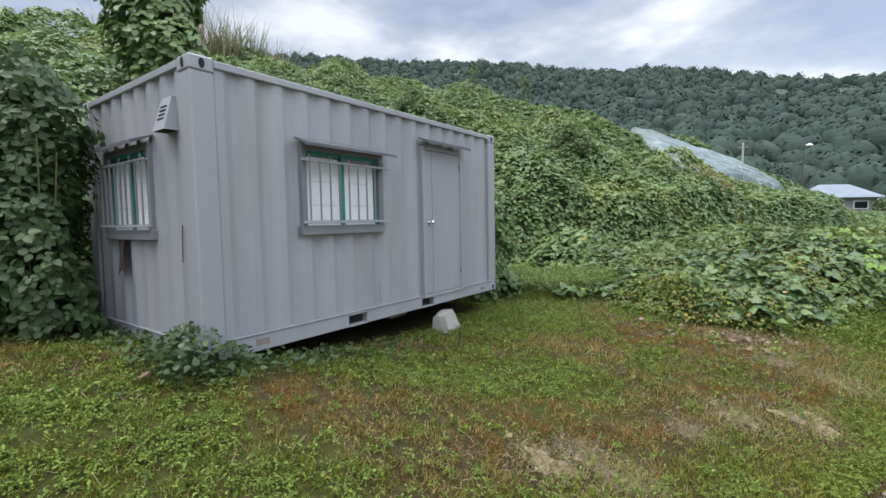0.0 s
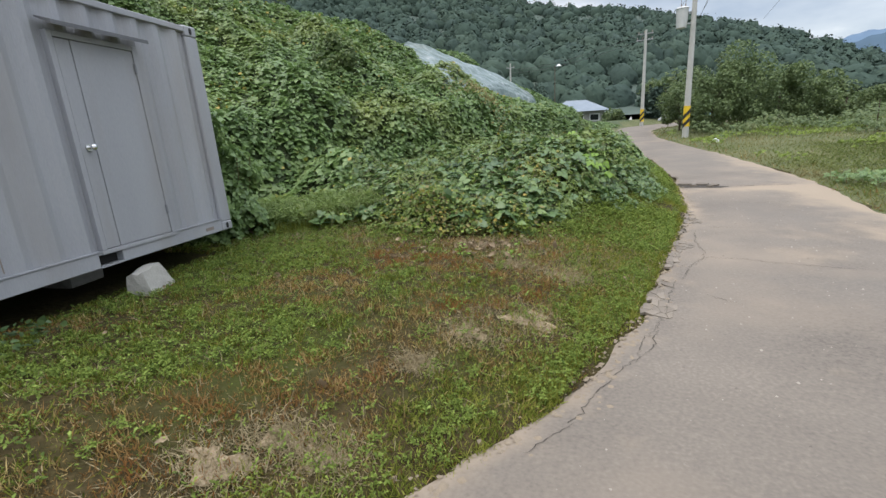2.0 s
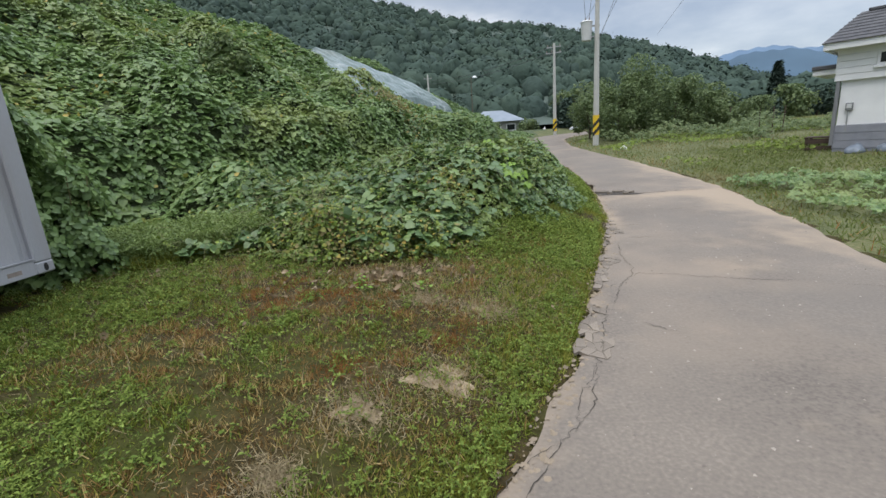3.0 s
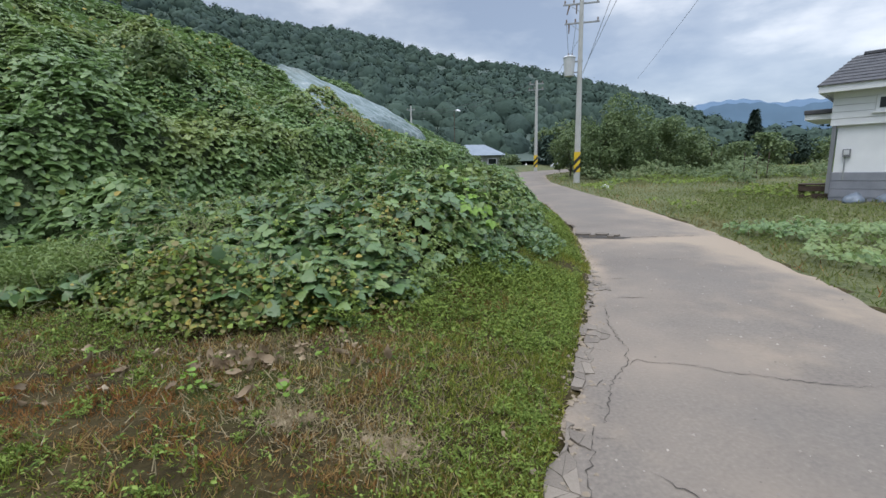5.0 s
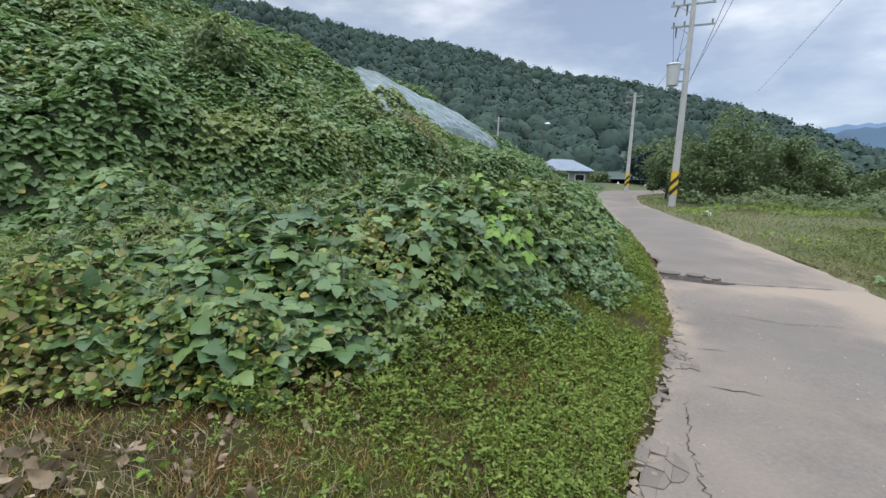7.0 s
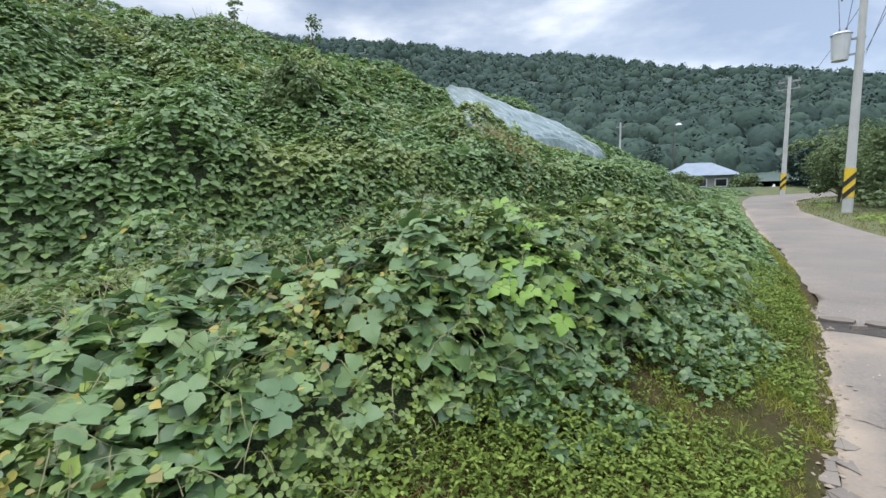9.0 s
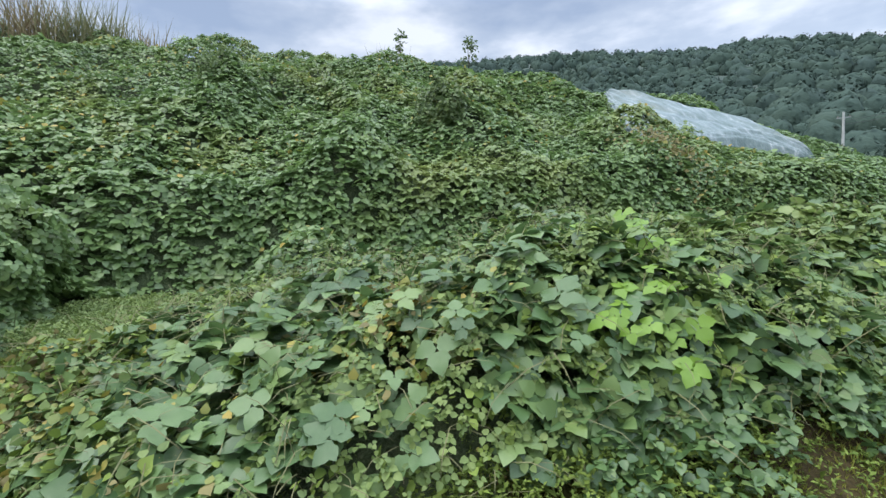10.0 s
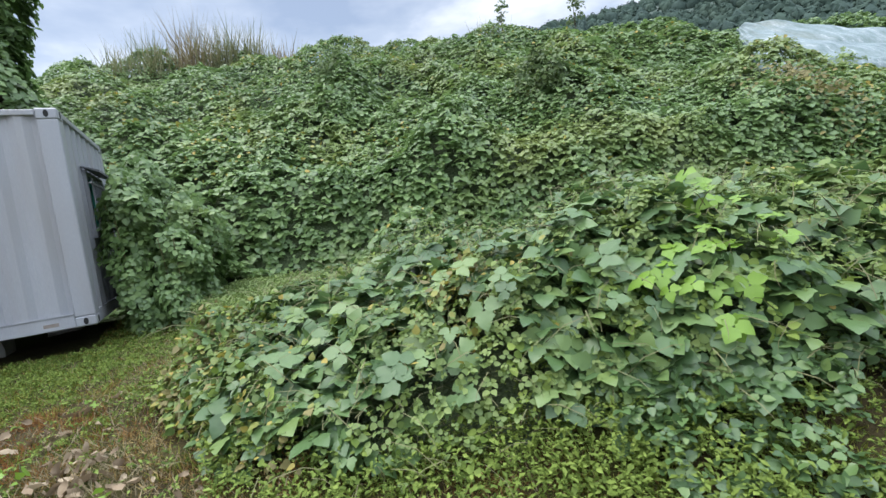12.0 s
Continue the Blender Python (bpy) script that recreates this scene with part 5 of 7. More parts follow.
ok = (side(x2, y2, ROAD_L)[0] > 0.05 + 0.12 * waves(x2, y2, 5, 63)) & (side(x2, y2, VINE_EDGE)[0] < 0.15) & (waves(x2, y2, 9, 86) + 0.6 * waves(x2, y2, 2.3, 90) + rng.uniform(-0.6, 0.6, len(x2)) > -0.1)
x, y = np.concatenate([x, x2[ok]]), np.concatenate([y, y2[ok]])
verge = blades("verge_grass", x, y, 0.065 * (0.7 + 0.5 * np.clip(waves(x, y, 12, 87), -0.5, 1)), 0.008, M_VERGE, 0.7)
tagged(verge, "fresh green grass along the road's edge", "grass", kind="stuff")
x, y = spots(90000, -4.5, 2.6, 0.0, 8.6)
b = bare(x, y) + hump(x, y, 0.5, 5.9, 1.1, 0.5, 0.45) + hump(x, y, -3.4, 7.0, 1.0, 0.5, 0.4) + hump(x, y, 0.0, 6.4, 1.3, 0.9, 0.45) + hump(x, y, -2.2, 6.6, 1.2, 0.5, 0.4) + 0.10 + hump(x, y, 1.7, 6.6, 1.0, 0.28, 1.3)
ok = (side(x, y, ROAD_L)[0] > 0.1) & (side(x, y, VINE_EDGE)[0] < 0.4) & (rng.uniform(0, 1, len(x)) < b) & ~in_box(x, y)
straw = blades("dry_straw", x[ok], y[ok], 0.10, 0.005, M_STRAW, 1.8)
tagged(straw, "dry straw-coloured grass litter", "grass", kind="stuff")


def off_house(x, y):
    u, w = (x - 12.62) * 0.695 - (y - 17.07) * 0.719, (x - 12.62) * 0.719 + (y - 17.07) * 0.695
    return (u > -0.05) & (u < 8) & (w > -0.05) & (w < 6)


x, y = spots(22000, 4.6, 26, 1, 36)
dr_, _ = side(x, y, ROAD_R)
ok = (dr_ < -0.05) & ~off_house(x, y) & (rng.uniform(0, 1, len(x)) < np.exp(dr_ / 0.5) + 0.35 * (waves(x, y, 0.7, 68) > 0.3))
dry_ = blades("dry_field_grass", x[ok], y[ok], 0.16, 0.014, M_DRY, 0.6)
tagged(dry_, "brown dried grass along the field's edge", "grass", kind="stuff")
x, y = spots(60000, 5.5, 28, 4, 40)
dr_, _ = side(x, y, ROAD_R)
ok = (dr_ < -0.8) & ~off_house(x, y) & (waves(x, y, 1.3, 69) + waves(x, y, 0.4, 70) > 0.75)
tuft = blades("field_tufts", x[ok], y[ok], 0.3, 0.016, M_FIELD, 0.4)
tagged(tuft, "taller tufts of green grass in the field", "grass", kind="stuff")
x, y = spots(260000, 4.6, 34, 0, 48)
dr_, _ = side(x, y, ROAD_R)
ok = (dr_ < -0.02) & (rng.uniform(0, 1, len(x)) < np.clip((12 / (np.hypot(x - 2, y - 3) + 1)) ** 1.5, 0.08, 1)) & ~off_house(x, y)
x, y = x[ok], y[ok]
field = blades("field_grass", x, y, 0.11, 0.02, M_FIELD, 0.7)
tagged(field, "rough green and yellowish grass of the open field", "grass", kind="stuff")
x, y = spots(30000, 4.6, 22, 1, 26)
dr_, _ = side(x, y, ROAD_R)
ok = (dr_ < -0.15) & (dr_ > -9) & (waves(x, y, 0.9, 66) + rng.uniform(-0.5, 0.5, len(x)) > 0.05) & (y < 24 - 0.5 * (x - 5)) & ~off_house(x, y)
x, y = x[ok], y[ok]
fw_ = scatter("field_weeds", ROSETTE, np.stack([x, y, land(x, y) + 0.05 * rng.uniform(0.2, 1.2, len(x))], 1), frames(rng.normal(0, 0.3, (len(x), 3)) + np.array([0, 0, 1.0]), rng.uniform(0, 6.28, len(x))), rng.uniform(0.03, 0.09, len(x)), M_FIELD)
tagged(fw_, "low broad-leaved weeds in the field's edge", "weeds", kind="stuff")

# grass and fine herbs in the hollow behind the patch
x, y = spots(130000, -6.2, -1.0, 6.4, 9.4)
ok = gap(x, y) & ~in_box(x, y, 0.05)
x, y = x[ok], y[ok]
hollow = blades("hollow_grass", x[:22000], y[:22000], 0.20, 0.009, M_VERGE, 0.55)
tagged(hollow, "soft green grass in the hollow behind the vines", "grass", kind="stuff")
x, y = x[22000:40000], y[22000:40000]
hh_ = scatter("hollow_herbs", ROSETTE, np.stack([x, y, land(x, y) + rng.uniform(0.05, 0.34, len(x))], 1), frames(rng.normal(0, 0.35, (len(x), 3)) + np.array([0, 0, 1.0]), rng.uniform(0, 6.28, len(x))), rng.uniform(0.02, 0.055, len(x)), M_HERB)
tagged(hh_, "light green fine herbs in the hollow behind the vines", "herbs", kind="stuff")

# low creeping vines and tall weeds of the field
def field_growth(name, n, x0, x1, y0, y1, keep, height, leaf, size, mat_, label):
    x, y = spots(n, x0, x1, y0, y1)
    dr_, _ = side(x, y, ROAD_R)
    ok = (dr_ < -0.35) & ~off_house(x, y) & keep(x, y, dr_)
    x, y = x[ok], y[ok]
    top_ = height * np.clip(0.55 + 0.6 * waves(x, y, 1.5, 95) + 0.3 * waves(x, y, 4.0, 96), 0.08, 1.4)
    z = land(x, y) + top_ * (0.35 + 0.65 * np.sqrt(rng.uniform(0, 1, len(x))))
    ob = scatter(name, leaf, np.stack([x, y, z], 1), frames(rng.normal(0, 0.4, (len(x), 3)) + np.array([-0.1, -0.25, 0.9]), rng.uniform(0, 6.28, len(x))), size * rng.uniform(0.6, 1.3, len(x)), mat_)
    return tagged(ob, label, "weeds", kind="stuff")


field_growth("field_vines", 16000, 5.5, 17, 4, 19, lambda x, y, d: hump(x, y, 9.3, 11.0, 2.6, 1.0, 2.6) + hump(x, y, 8.0, 8.0, 1.6, 0.7, 1.6) + 0.35 * waves(x, y, 1.1, 97) > 0.42, 0.36, COARSE, 0.075, M_KUDZU, "low leafy vines creeping over the field's edge")
field_growth("tall_weeds", 15000, 8.5, 30, 21, 34, lambda x, y, d: (hump(x, y, 15, 28.5, 9, 1.0, 2.8) + 0.3 * waves(x, y, 0.9, 98) > 0.45) & (d < -1.2), 0.85, COARSE, 0.10, M_TREE, "belt of tall rough weeds in front of the trees")
field_growth("tall_weeds", 9000, 7.8, 26, 17, 33, lambda x, y, d: (waves(x, y, 0.8, 99) > 0.1) & (d < -0.6), 0.30, COARSE, 0.08, M_FERN, "patches of rough weeds in the field grass")

# herbs that creep out from the foot of the patch
x, y = spots(70000, -0.5, 4.2, 7.0, 15)
e, _ = side(x, y, VINE_EDGE)
dl_, _ = side(x, y, ROAD_L)
ok = (e > -1.5) & (e < 0.14) & (dl_ > 0.12) & (rng.uniform(0, 1, len(x)) < 0.40 + 0.45 * waves(x, y, 3.3, 67) + 0.2 * waves(x, y, 7.0, 68) + hump(x, y, 1.85, 8.9, 0.9, 0.5, 0.9))
x, y, e = x[ok], y[ok], e[ok]
up_ = (0.03 + 0.16 * smooth((e + 0.8) / 0.9)) * rng.uniform(0.15, 1, len(x))
hb_ = scatter("creeping_herbs", ROSETTE, np.stack([x, y, land(x, y) + up_], 1), frames(rng.normal(0, 0.35, (len(x), 3)) + np.array([0, 0, 1.0]), rng.uniform(0, 6.28, len(x))), rng.uniform(0.02, 0.05, len(x)), M_FERN)
tagged(hb_, "low light green herbs at the patch's foot", "herbs", kind="stuff")

y = rng.uniform(0, 9, 4500)
x = np.interp(y, [p[1] for p in ROAD_L], [p[0] for p in ROAD_L]) - 0.05 - rng.exponential(0.35, len(y))
ok = (side(x, y, VINE_EDGE)[0] < 0) & (waves(x, y, 3.0, 72) > -0.2)
x, y = x[ok], y[ok]
cl_ = scatter("verge_herbs", ROSETTE, np.stack([x, y, land(x, y) + rng.uniform(0.02, 0.07, len(x))], 1), frames(rng.normal(0, 0.35, (len(x), 3)) + np.array([0, 0, 1.0]), rng.uniform(0, 6.28, len(x))), rng.uniform(0.012, 0.032, len(x)), M_FERN)
tagged(cl_, "small light green herbs along the road's edge", "herbs", kind="stuff")

# trodden bare spots of the lawn, with flattened straw
BARE = ((-0.94, 2.28, 0.14), (-0.47, 2.50, 0.11), (-0.75, 2.55, 0.10), (0.06, 4.04, 0.12), (0.55, 4.45, 0.19), (-0.25, 3.5, 0.07), (0.95, 5.6, 0.12), (0.35, 5.75, 0.11))
for k, (cx, cy, r0) in enumerate(BARE):
    a_ = np.linspace(0, 2 * np.pi, 33)[:-1]
    rings = [np.array([[cx, cy]])]
    for fr in (0.4, 0.75, 1.0):
        rr_ = r0 * fr * (1 + 0.3 * np.sin(3 * a_ + k) + 0.18 * np.sin(7 * a_ + 2.3 * k) + 0.08 * np.sin(13 * a_))
        rings.append(np.stack([cx + 1.25 * rr_ * np.cos(a_), cy + 0.85 * rr_ * np.sin(a_)], 1))
    xy = np.concatenate(rings)
    z_ = land(xy[:, 0], xy[:, 1]) + np.where(np.arange(len(xy)) > 64, -0.006, 0.008)
    i_ = np.arange(32)
    nx_ = (i_ + 1) % 32
    f = [np.stack([np.zeros(32, int), 1 + i_, 1 + nx_], 1)]
    for s_ in (1, 33):
        f += [np.stack([s_ + i_, s_ + 32 + i_, s_ + 32 + nx_], 1), np.stack([s_ + i_, s_ + 32 + nx_, s_ + nx_], 1)]
    ob = poly_mesh("bare_earth", np.stack([xy[:, 0], xy[:, 1], z_], 1), np.concatenate(f), M_EARTH, True)
    ob.parent = ground
pick = rng.integers(0, len(BARE), 8000)
ctr = np.array(BARE)[pick]
x, y = ctr[:, 0] + rng.normal(0, 1, 8000) * ctr[:, 2] * 1.2, ctr[:, 1] + rng.normal(0, 1, 8000) * ctr[:, 2] * 1.0
ok = side(x, y, ROAD_L)[0] > 0.15
x, y = x[ok], y[ok]
straw = blades("dry_straw", x, y, 0.055, 0.0045, M_STRAW, 3.0)
straw.location.z = 0.014
tagged(straw, "flattened pale straw on bare lawn spots", "grass", kind="stuff")


# ---- road wear ----
def crack(points, width, seed, parent):
    """A jagged dark crack that lies in the slab's surface."""
    r = np.random.default_rng(seed)
    pts = np.array(points, float)
    d = np.concatenate([[0], np.cumsum(np.linalg.norm(np.diff(pts, axis=0), axis=1))])
    n_ = max(4, int(d[-1] / 0.04))
    t = np.linspace(0, d[-1], n_)
    c = np.stack([np.interp(t, d, pts[:, 0]), np.interp(t, d, pts[:, 1])], 1)
    c += r.normal(0, 0.013, c.shape)
    tang = np.gradient(c, axis=0)
    nor = np.stack([-tang[:, 1], tang[:, 0]], 1) / (np.linalg.norm(tang, axis=1, keepdims=True) + 1e-9)
    w = 0.42 * width * r.uniform(0.15, 1.3, n_) * np.minimum(1, np.minimum(t, d[-1] - t) / 0.15 + 0.1)
    v = []
    for k_, s in enumerate((-0.5, 0.5)):
        q = c + nor * (w * s)[:, None]
        v.append(np.stack([q[:, 0], q[:, 1], road_top(q[:, 0], q[:, 1]) + 0.005], 1))
    v = np.concatenate(v)
    i_ = np.arange(n_ - 1)
    f = np.stack([i_, i_ + 1, i_ + 1 + n_, i_ + n_], 1)
    ob = poly_mesh("crack", v, f, M_CRACK)
    ob.parent = parent
    return ob


crack([(0.54, 2.81), (0.80, 3.12), (1.03, 3.62), (1.26, 3.96), (1.52, 4.27), (1.70, 4.80), (1.83, 5.13), (2.05, 5.75), (2.17, 6.09)], 0.016, 1, road)
crack([(0.46, 3.01), (0.80, 3.49), (1.03, 3.80), (1.26, 3.96)], 0.012, 13, road)
crack([(1.36, 4.05), (1.48, 4.45), (1.60, 4.62), (1.72, 4.85)], 0.012, 2, road)
crack([(2.22, 6.06), (2.52, 6.70), (2.70, 6.92), (2.84, 7.25), (2.86, 7.55), (2.90, 7.89), (3.10, 8.60)], 0.017, 11, road)
crack([(2.52, 6.70), (2.36, 6.62), (2.2, 6.5)], 0.014, 14, road)
crack([(2.70, 6.92), (2.81, 6.99), (3.18, 6.88), (3.46, 6.71), (3.72, 6.62), (3.94, 6.53), (4.3, 6.45)], 0.018, 3, road)
crack([(4.6, 6.3), (5.3, 6.1), (5.6, 6.05)], 0.012, 4, road)
crack([(4.05, 13.25), (4.5, 13.1), (4.74, 12.83), (5.2, 12.75), (6.15, 12.85), (6.6, 12.95)], 0.06, 5, road)
crack([(4.1, 12.95), (4.45, 12.85), (4.72, 12.72)], 0.08, 6, road)
crack([(4.3, 11.15), (4.9, 10.9), (5.55, 10.98)], 0.022, 7, road)
crack([(3.55, 9.85), (3.85, 9.8)], 0.03, 8, road)
crack([(3.35, 8.9), (3.75, 8.78)], 0.03, 9, road)
crack([(3.6, 10.75), (3.9, 10.6)], 0.025, 10, road)
crack([(2.3, 5.6), (2.55, 5.3)], 0.015, 12, road)
for i in range(6):
    yy = 5.0 + 0.45 * i
    a = np.interp(yy, [p[1] for p in ROAD_L], [p[0] for p in ROAD_L])
    crack([(a + 0.05, yy + 0.1), (a + 0.22 + 0.06 * (i % 3), yy - 0.02 - 0.09 * (i % 2))], 0.012, 20 + i, road)

# the edge of the slab, broken into pieces
prng = random.Random(9)
EDGE_ROWS, EDGE_COLS = 44, 4
left_edge = along_line([p for p in ROAD_L if 5.0 < p[1] < 10.5], EDGE_ROWS + 1)
corner = [[(left_edge[i][0] + 0.005 - 0.02 + 0.066 * j + prng.uniform(-0.033, 0.033), left_edge[i][1] - 0.03 * j + prng.uniform(-0.062, 0.062)) for j in range(EDGE_COLS + 1)] for i in range(EDGE_ROWS + 1)]
bed = bmesh.new()
for i in range(EDGE_ROWS):
    reach = 1.3 + 1.3 * math.sin(i * 0.37 + 0.6) + 1.3 * math.sin(i * 0.9 + 1)
    for j in range(EDGE_COLS):
        if j > reach or prng.random() < 0.2:
            continue
        ring = [corner[i][j], corner[i][j + 1], corner[i + 1][j + 1], corner[i + 1][j]]
        cx, cy = sum(p[0] for p in ring) / 4, sum(p[1] for p in ring) / 4
        zz = float(road_top(np.array([cx]), np.array([cy]))[0])
        bed.faces.new([bed.verts.new((px_, py_, zz + 0.003)) for px_, py_ in ring])
        inset, tilt_x, tilt_y, rise = prng.uniform(0.93, 0.985), prng.uniform(-0.03, 0.03), prng.uniform(-0.03, 0.03), 0.005 + 0.004 * prng.random()
        bm = bmesh.new()
        flat = [((px_ - cx) * inset, (py_ - cy) * inset) for px_, py_ in ring]
        cutoff = prng.randrange(4)
        ax, ay = flat[cutoff]
        bx, by = flat[(cutoff + 1) % 4]
        flat.insert(cutoff + 1, ((ax + bx) * 0.53 + prng.uniform(-0.012, 0.012), (ay + by) * 0.53 + prng.uniform(-0.012, 0.012)))
        top = [bm.verts.new((a * 0.98, b * 0.98, rise + a * tilt_x + b * tilt_y)) for a, b in flat]
        low_ = [bm.verts.new((a, b, -0.02)) for a, b in flat]
        bm.faces.new(top)
        for k in range(5):
            bm.faces.new((low_[k], low_[(k + 1) % 5], top[(k + 1) % 5], top[k]))
        ob = part("concrete_piece", bm, M_PIECE, road)
        ob.location = (cx, cy, zz)
part("crack_bed", bed, M_EDGE, road, "dirt in the joints of the broken edge")
# the broken joint: dirt in the gap and tilted slab pieces on its far side
jr = random.Random(31)
gap_bm = bmesh.new()
low_side = [(4.02, 12.86), (4.3, 12.80), (4.62, 12.66), (4.85, 12.62), (5.05, 12.72)]
far_side = [(4.05, 13.22), (4.35, 13.16), (4.66, 13.02), (4.86, 12.84), (5.05, 12.76)]
gv = [[gap_bm.verts.new((a, b, float(road_top(np.array([a]), np.array([b]))[0]) + 0.006)) for a, b in line] for line in (low_side, far_side)]
for k in range(4):
    gap_bm.faces.new((gv[0][k], gv[0][k + 1], gv[1][k + 1], gv[1][k]))
part("joint_gap", gap_bm, M_CRACK, road, "dark earth in the broken joint")
for cx, cy, sx_, sy_, tilt_, turn_z in ((4.22, 13.22, 0.42, 0.16, 9, -8), (4.58, 13.12, 0.34, 0.15, 12, -20), (4.80, 12.95, 0.20, 0.12, 14, -35), (4.35, 12.98, 0.18, 0.10, -6, 12), (4.66, 12.80, 0.16, 0.09, 5, -25)):
    bm = bmesh.new()
    ring = [(sx_ * 0.5 * math.cos(a) * jr.uniform(0.85, 1.15), sy_ * 0.5 * math.sin(a) * jr.uniform(0.85, 1.15)) for a in [0.35, 1.2, 2.0, 2.8, 3.6, 4.4, 5.4]]
    top = [bm.verts.new((a * 0.95, b * 0.95, 0.035)) for a, b in ring]
    low_ = [bm.verts.new((a, b, -0.03)) for a, b in ring]
    bm.faces.new(top)
    for k in range(7):
        bm.faces.new((low_[k], low_[(k + 1) % 7], top[(k + 1) % 7], top[k]))
    ob = part("slab_piece", bm, M_PIECE, road)
    ob.matrix_local = pose(cx, cy, float(road_top(np.array([cx]), np.array([cy]))[0]) + 0.01, tilt_, 0, turn_z)
# grit on the slab
n = 1500
y = rng.uniform(1.0, 14, n)
x = np.interp(y, [p[1] for p in ROAD_L], [p[0] for p in ROAD_L]) + rng.normal(0.05, 0.09, n)
CRUMB = (np.array([(1, 0.1, 0), (0.2, 0.9, 0), (-0.8, 0.5, 0), (-0.7, -0.6, 0), (0.4, -0.9, 0), (0.1, 0.05, 0.55)]), [(0, 1, 5), (1, 2, 5), (2, 3, 5), (3, 4, 5), (4, 0, 5)])
cb_ = scatter("edge_crumbs", CRUMB, np.stack([x, y, np.maximum(road_top(x, y), land(x, y)) - 0.004], 1), frames(rng.normal(0, 0.2, (n, 3)) + np.array([0, 0, 1.0]), rng.uniform(0, 6.28, n)), 0.006 + 0.03 * rng.uniform(0, 1, n) ** 3, M_SAND)
tagged(cb_, "pale concrete crumbs along the broken road edge", "rubble", kind="stuff")
n = 2200
x, y = spots(n, 0.5, 6.5, 1.0, 14)
ok = (side(x, y, ROAD_L)[0] < -0.25) & (side(x, y, ROAD_R)[0] > 0.2)
x, y = x[ok], y[ok]
GRIT = (np.array([(1, 0, 0), (-0.6, 0.9, 0), (-0.6, -0.8, 0), (0, 0, 0.9)]), [(0, 1, 3), (1, 2, 3), (2, 0, 3)])
gr = scatter("grit", GRIT, np.stack([x, y, road_top(x, y)], 1), frames(np.tile([[0, 0, 1.0]], (len(x), 1)), rng.uniform(0, 6.28, len(x))), 0.003 + 0.013 * rng.uniform(0, 1, len(x)) ** 3, M_GRIT)
tagged(gr, "small grit scattered on the concrete", "gravel", kind="stuff")


# ---- forest hill ----
SKY_AZ = [-110, -70, -49, -37, -29, -18, -10, -2, 2, 8, 14, 21, 26.5, 32, 36, 45, 70]
SKY_EL = [14, 16.5, 17.3, 17.5, 17.0, 15.6, 15.3, 12.7, 11.6, 10.9, 9.7, 7.9, 5.4, 2.7, 1.6, 1.2, 1.0]
ORX, ORY, R0, R1 = 1.5, 4.0, 82.0, 330.0


def hill(az, r):
    top = 1.7 + R1 * np.tan(np.radians(np.interp(np.degrees(az), SKY_AZ, SKY_EL)))
    t = np.clip((r - R0) / (R1 - R0), 0, 1.6)
    z = 1.4 + (top - 1.4) * np.where(t < 1, t ** 1.15, 1 - 0.35 * (t - 1))
    x, y = ORX + r * np.sin(az), ORY + r * np.cos(az)
    return z + 2.2 * waves(x, y, 0.05, 71) * smooth(t * 3) * smooth((top - 5) / 20)


az = np.radians(np.linspace(-110, 75, 220))
rad = np.linspace(R0 - 6, R1 + 90, 60)
AZ, RD = np.meshgrid(az, rad)
hz = hill(AZ.ravel(), RD.ravel())
hv = np.stack([ORX + RD.ravel() * np.sin(AZ.ravel()), ORY + RD.ravel() * np.cos(AZ.ravel()), hz + 1.5], 1)
hi_ = np.arange(AZ.size).reshape(AZ.shape)
hq = np.stack([hi_[:-1, :-1].ravel(), hi_[:-1, 1:].ravel(), hi_[1:, 1:].ravel(), hi_[1:, :-1].ravel()], 1)
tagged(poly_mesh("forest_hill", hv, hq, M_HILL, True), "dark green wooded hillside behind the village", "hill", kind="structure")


def crown_template(cards, seed, level=2, card=0.16):
    """A lumpy rounded crown with loose leaf clumps round it."""
    r = np.random.default_rng(seed)
    bm = bmesh.new()
    bmesh.ops.create_icosphere(bm, subdivisions=level, radius=0.95)
    v = np.array([v.co[:] for v in bm.verts])
    f = [tuple(v_.index for v_ in f_.verts) for f_ in bm.faces]
    bm.free()
    v = v * (1 + 0.14 * np.sin(v[:, :1] * 4 + seed) * np.sin(v[:, 1:2] * 4.5 + 2 * seed) + 0.06 * np.sin(v[:, 2:3] * 9 + v[:, :1] * 7 + seed) + 0.05 * r.uniform(-1, 1, (len(v), 1)))
    k_ = len(v)
    d = r.normal(0, 1, (cards, 3))
    d /= np.linalg.norm(d, axis=1, keepdims=True)
    d[:, 2] = np.abs(d[:, 2]) * np.where(r.uniform(0, 1, cards) < 0.8, 1, -1)
    c = d * r.uniform(0.92, 1.08, (cards, 1)) * (1 + 0.12 * np.sin(d[:, :1] * 4 + seed))
    rot = frames(d + r.normal(0, 0.3, d.shape), r.uniform(0, 6.28, cards))
    tri = np.array([(-0.5, -0.35, 0), (0.5, -0.3, 0.08), (0.35, 0.35, -0.05), (-0.25, 0.5, 0.05)]) * card
    q = np.einsum("nij,kj->nki", rot, tri) * r.uniform(0.6, 1.4, (cards, 1, 1)) + c[:, None]
    v = np.concatenate([v, q.reshape(-1, 3)])
    for i in range(cards):
        a_ = k_ + 4 * i
        f += [(a_, a_ + 1, a_ + 2), (a_, a_ + 2, a_ + 3)]
    return v, f


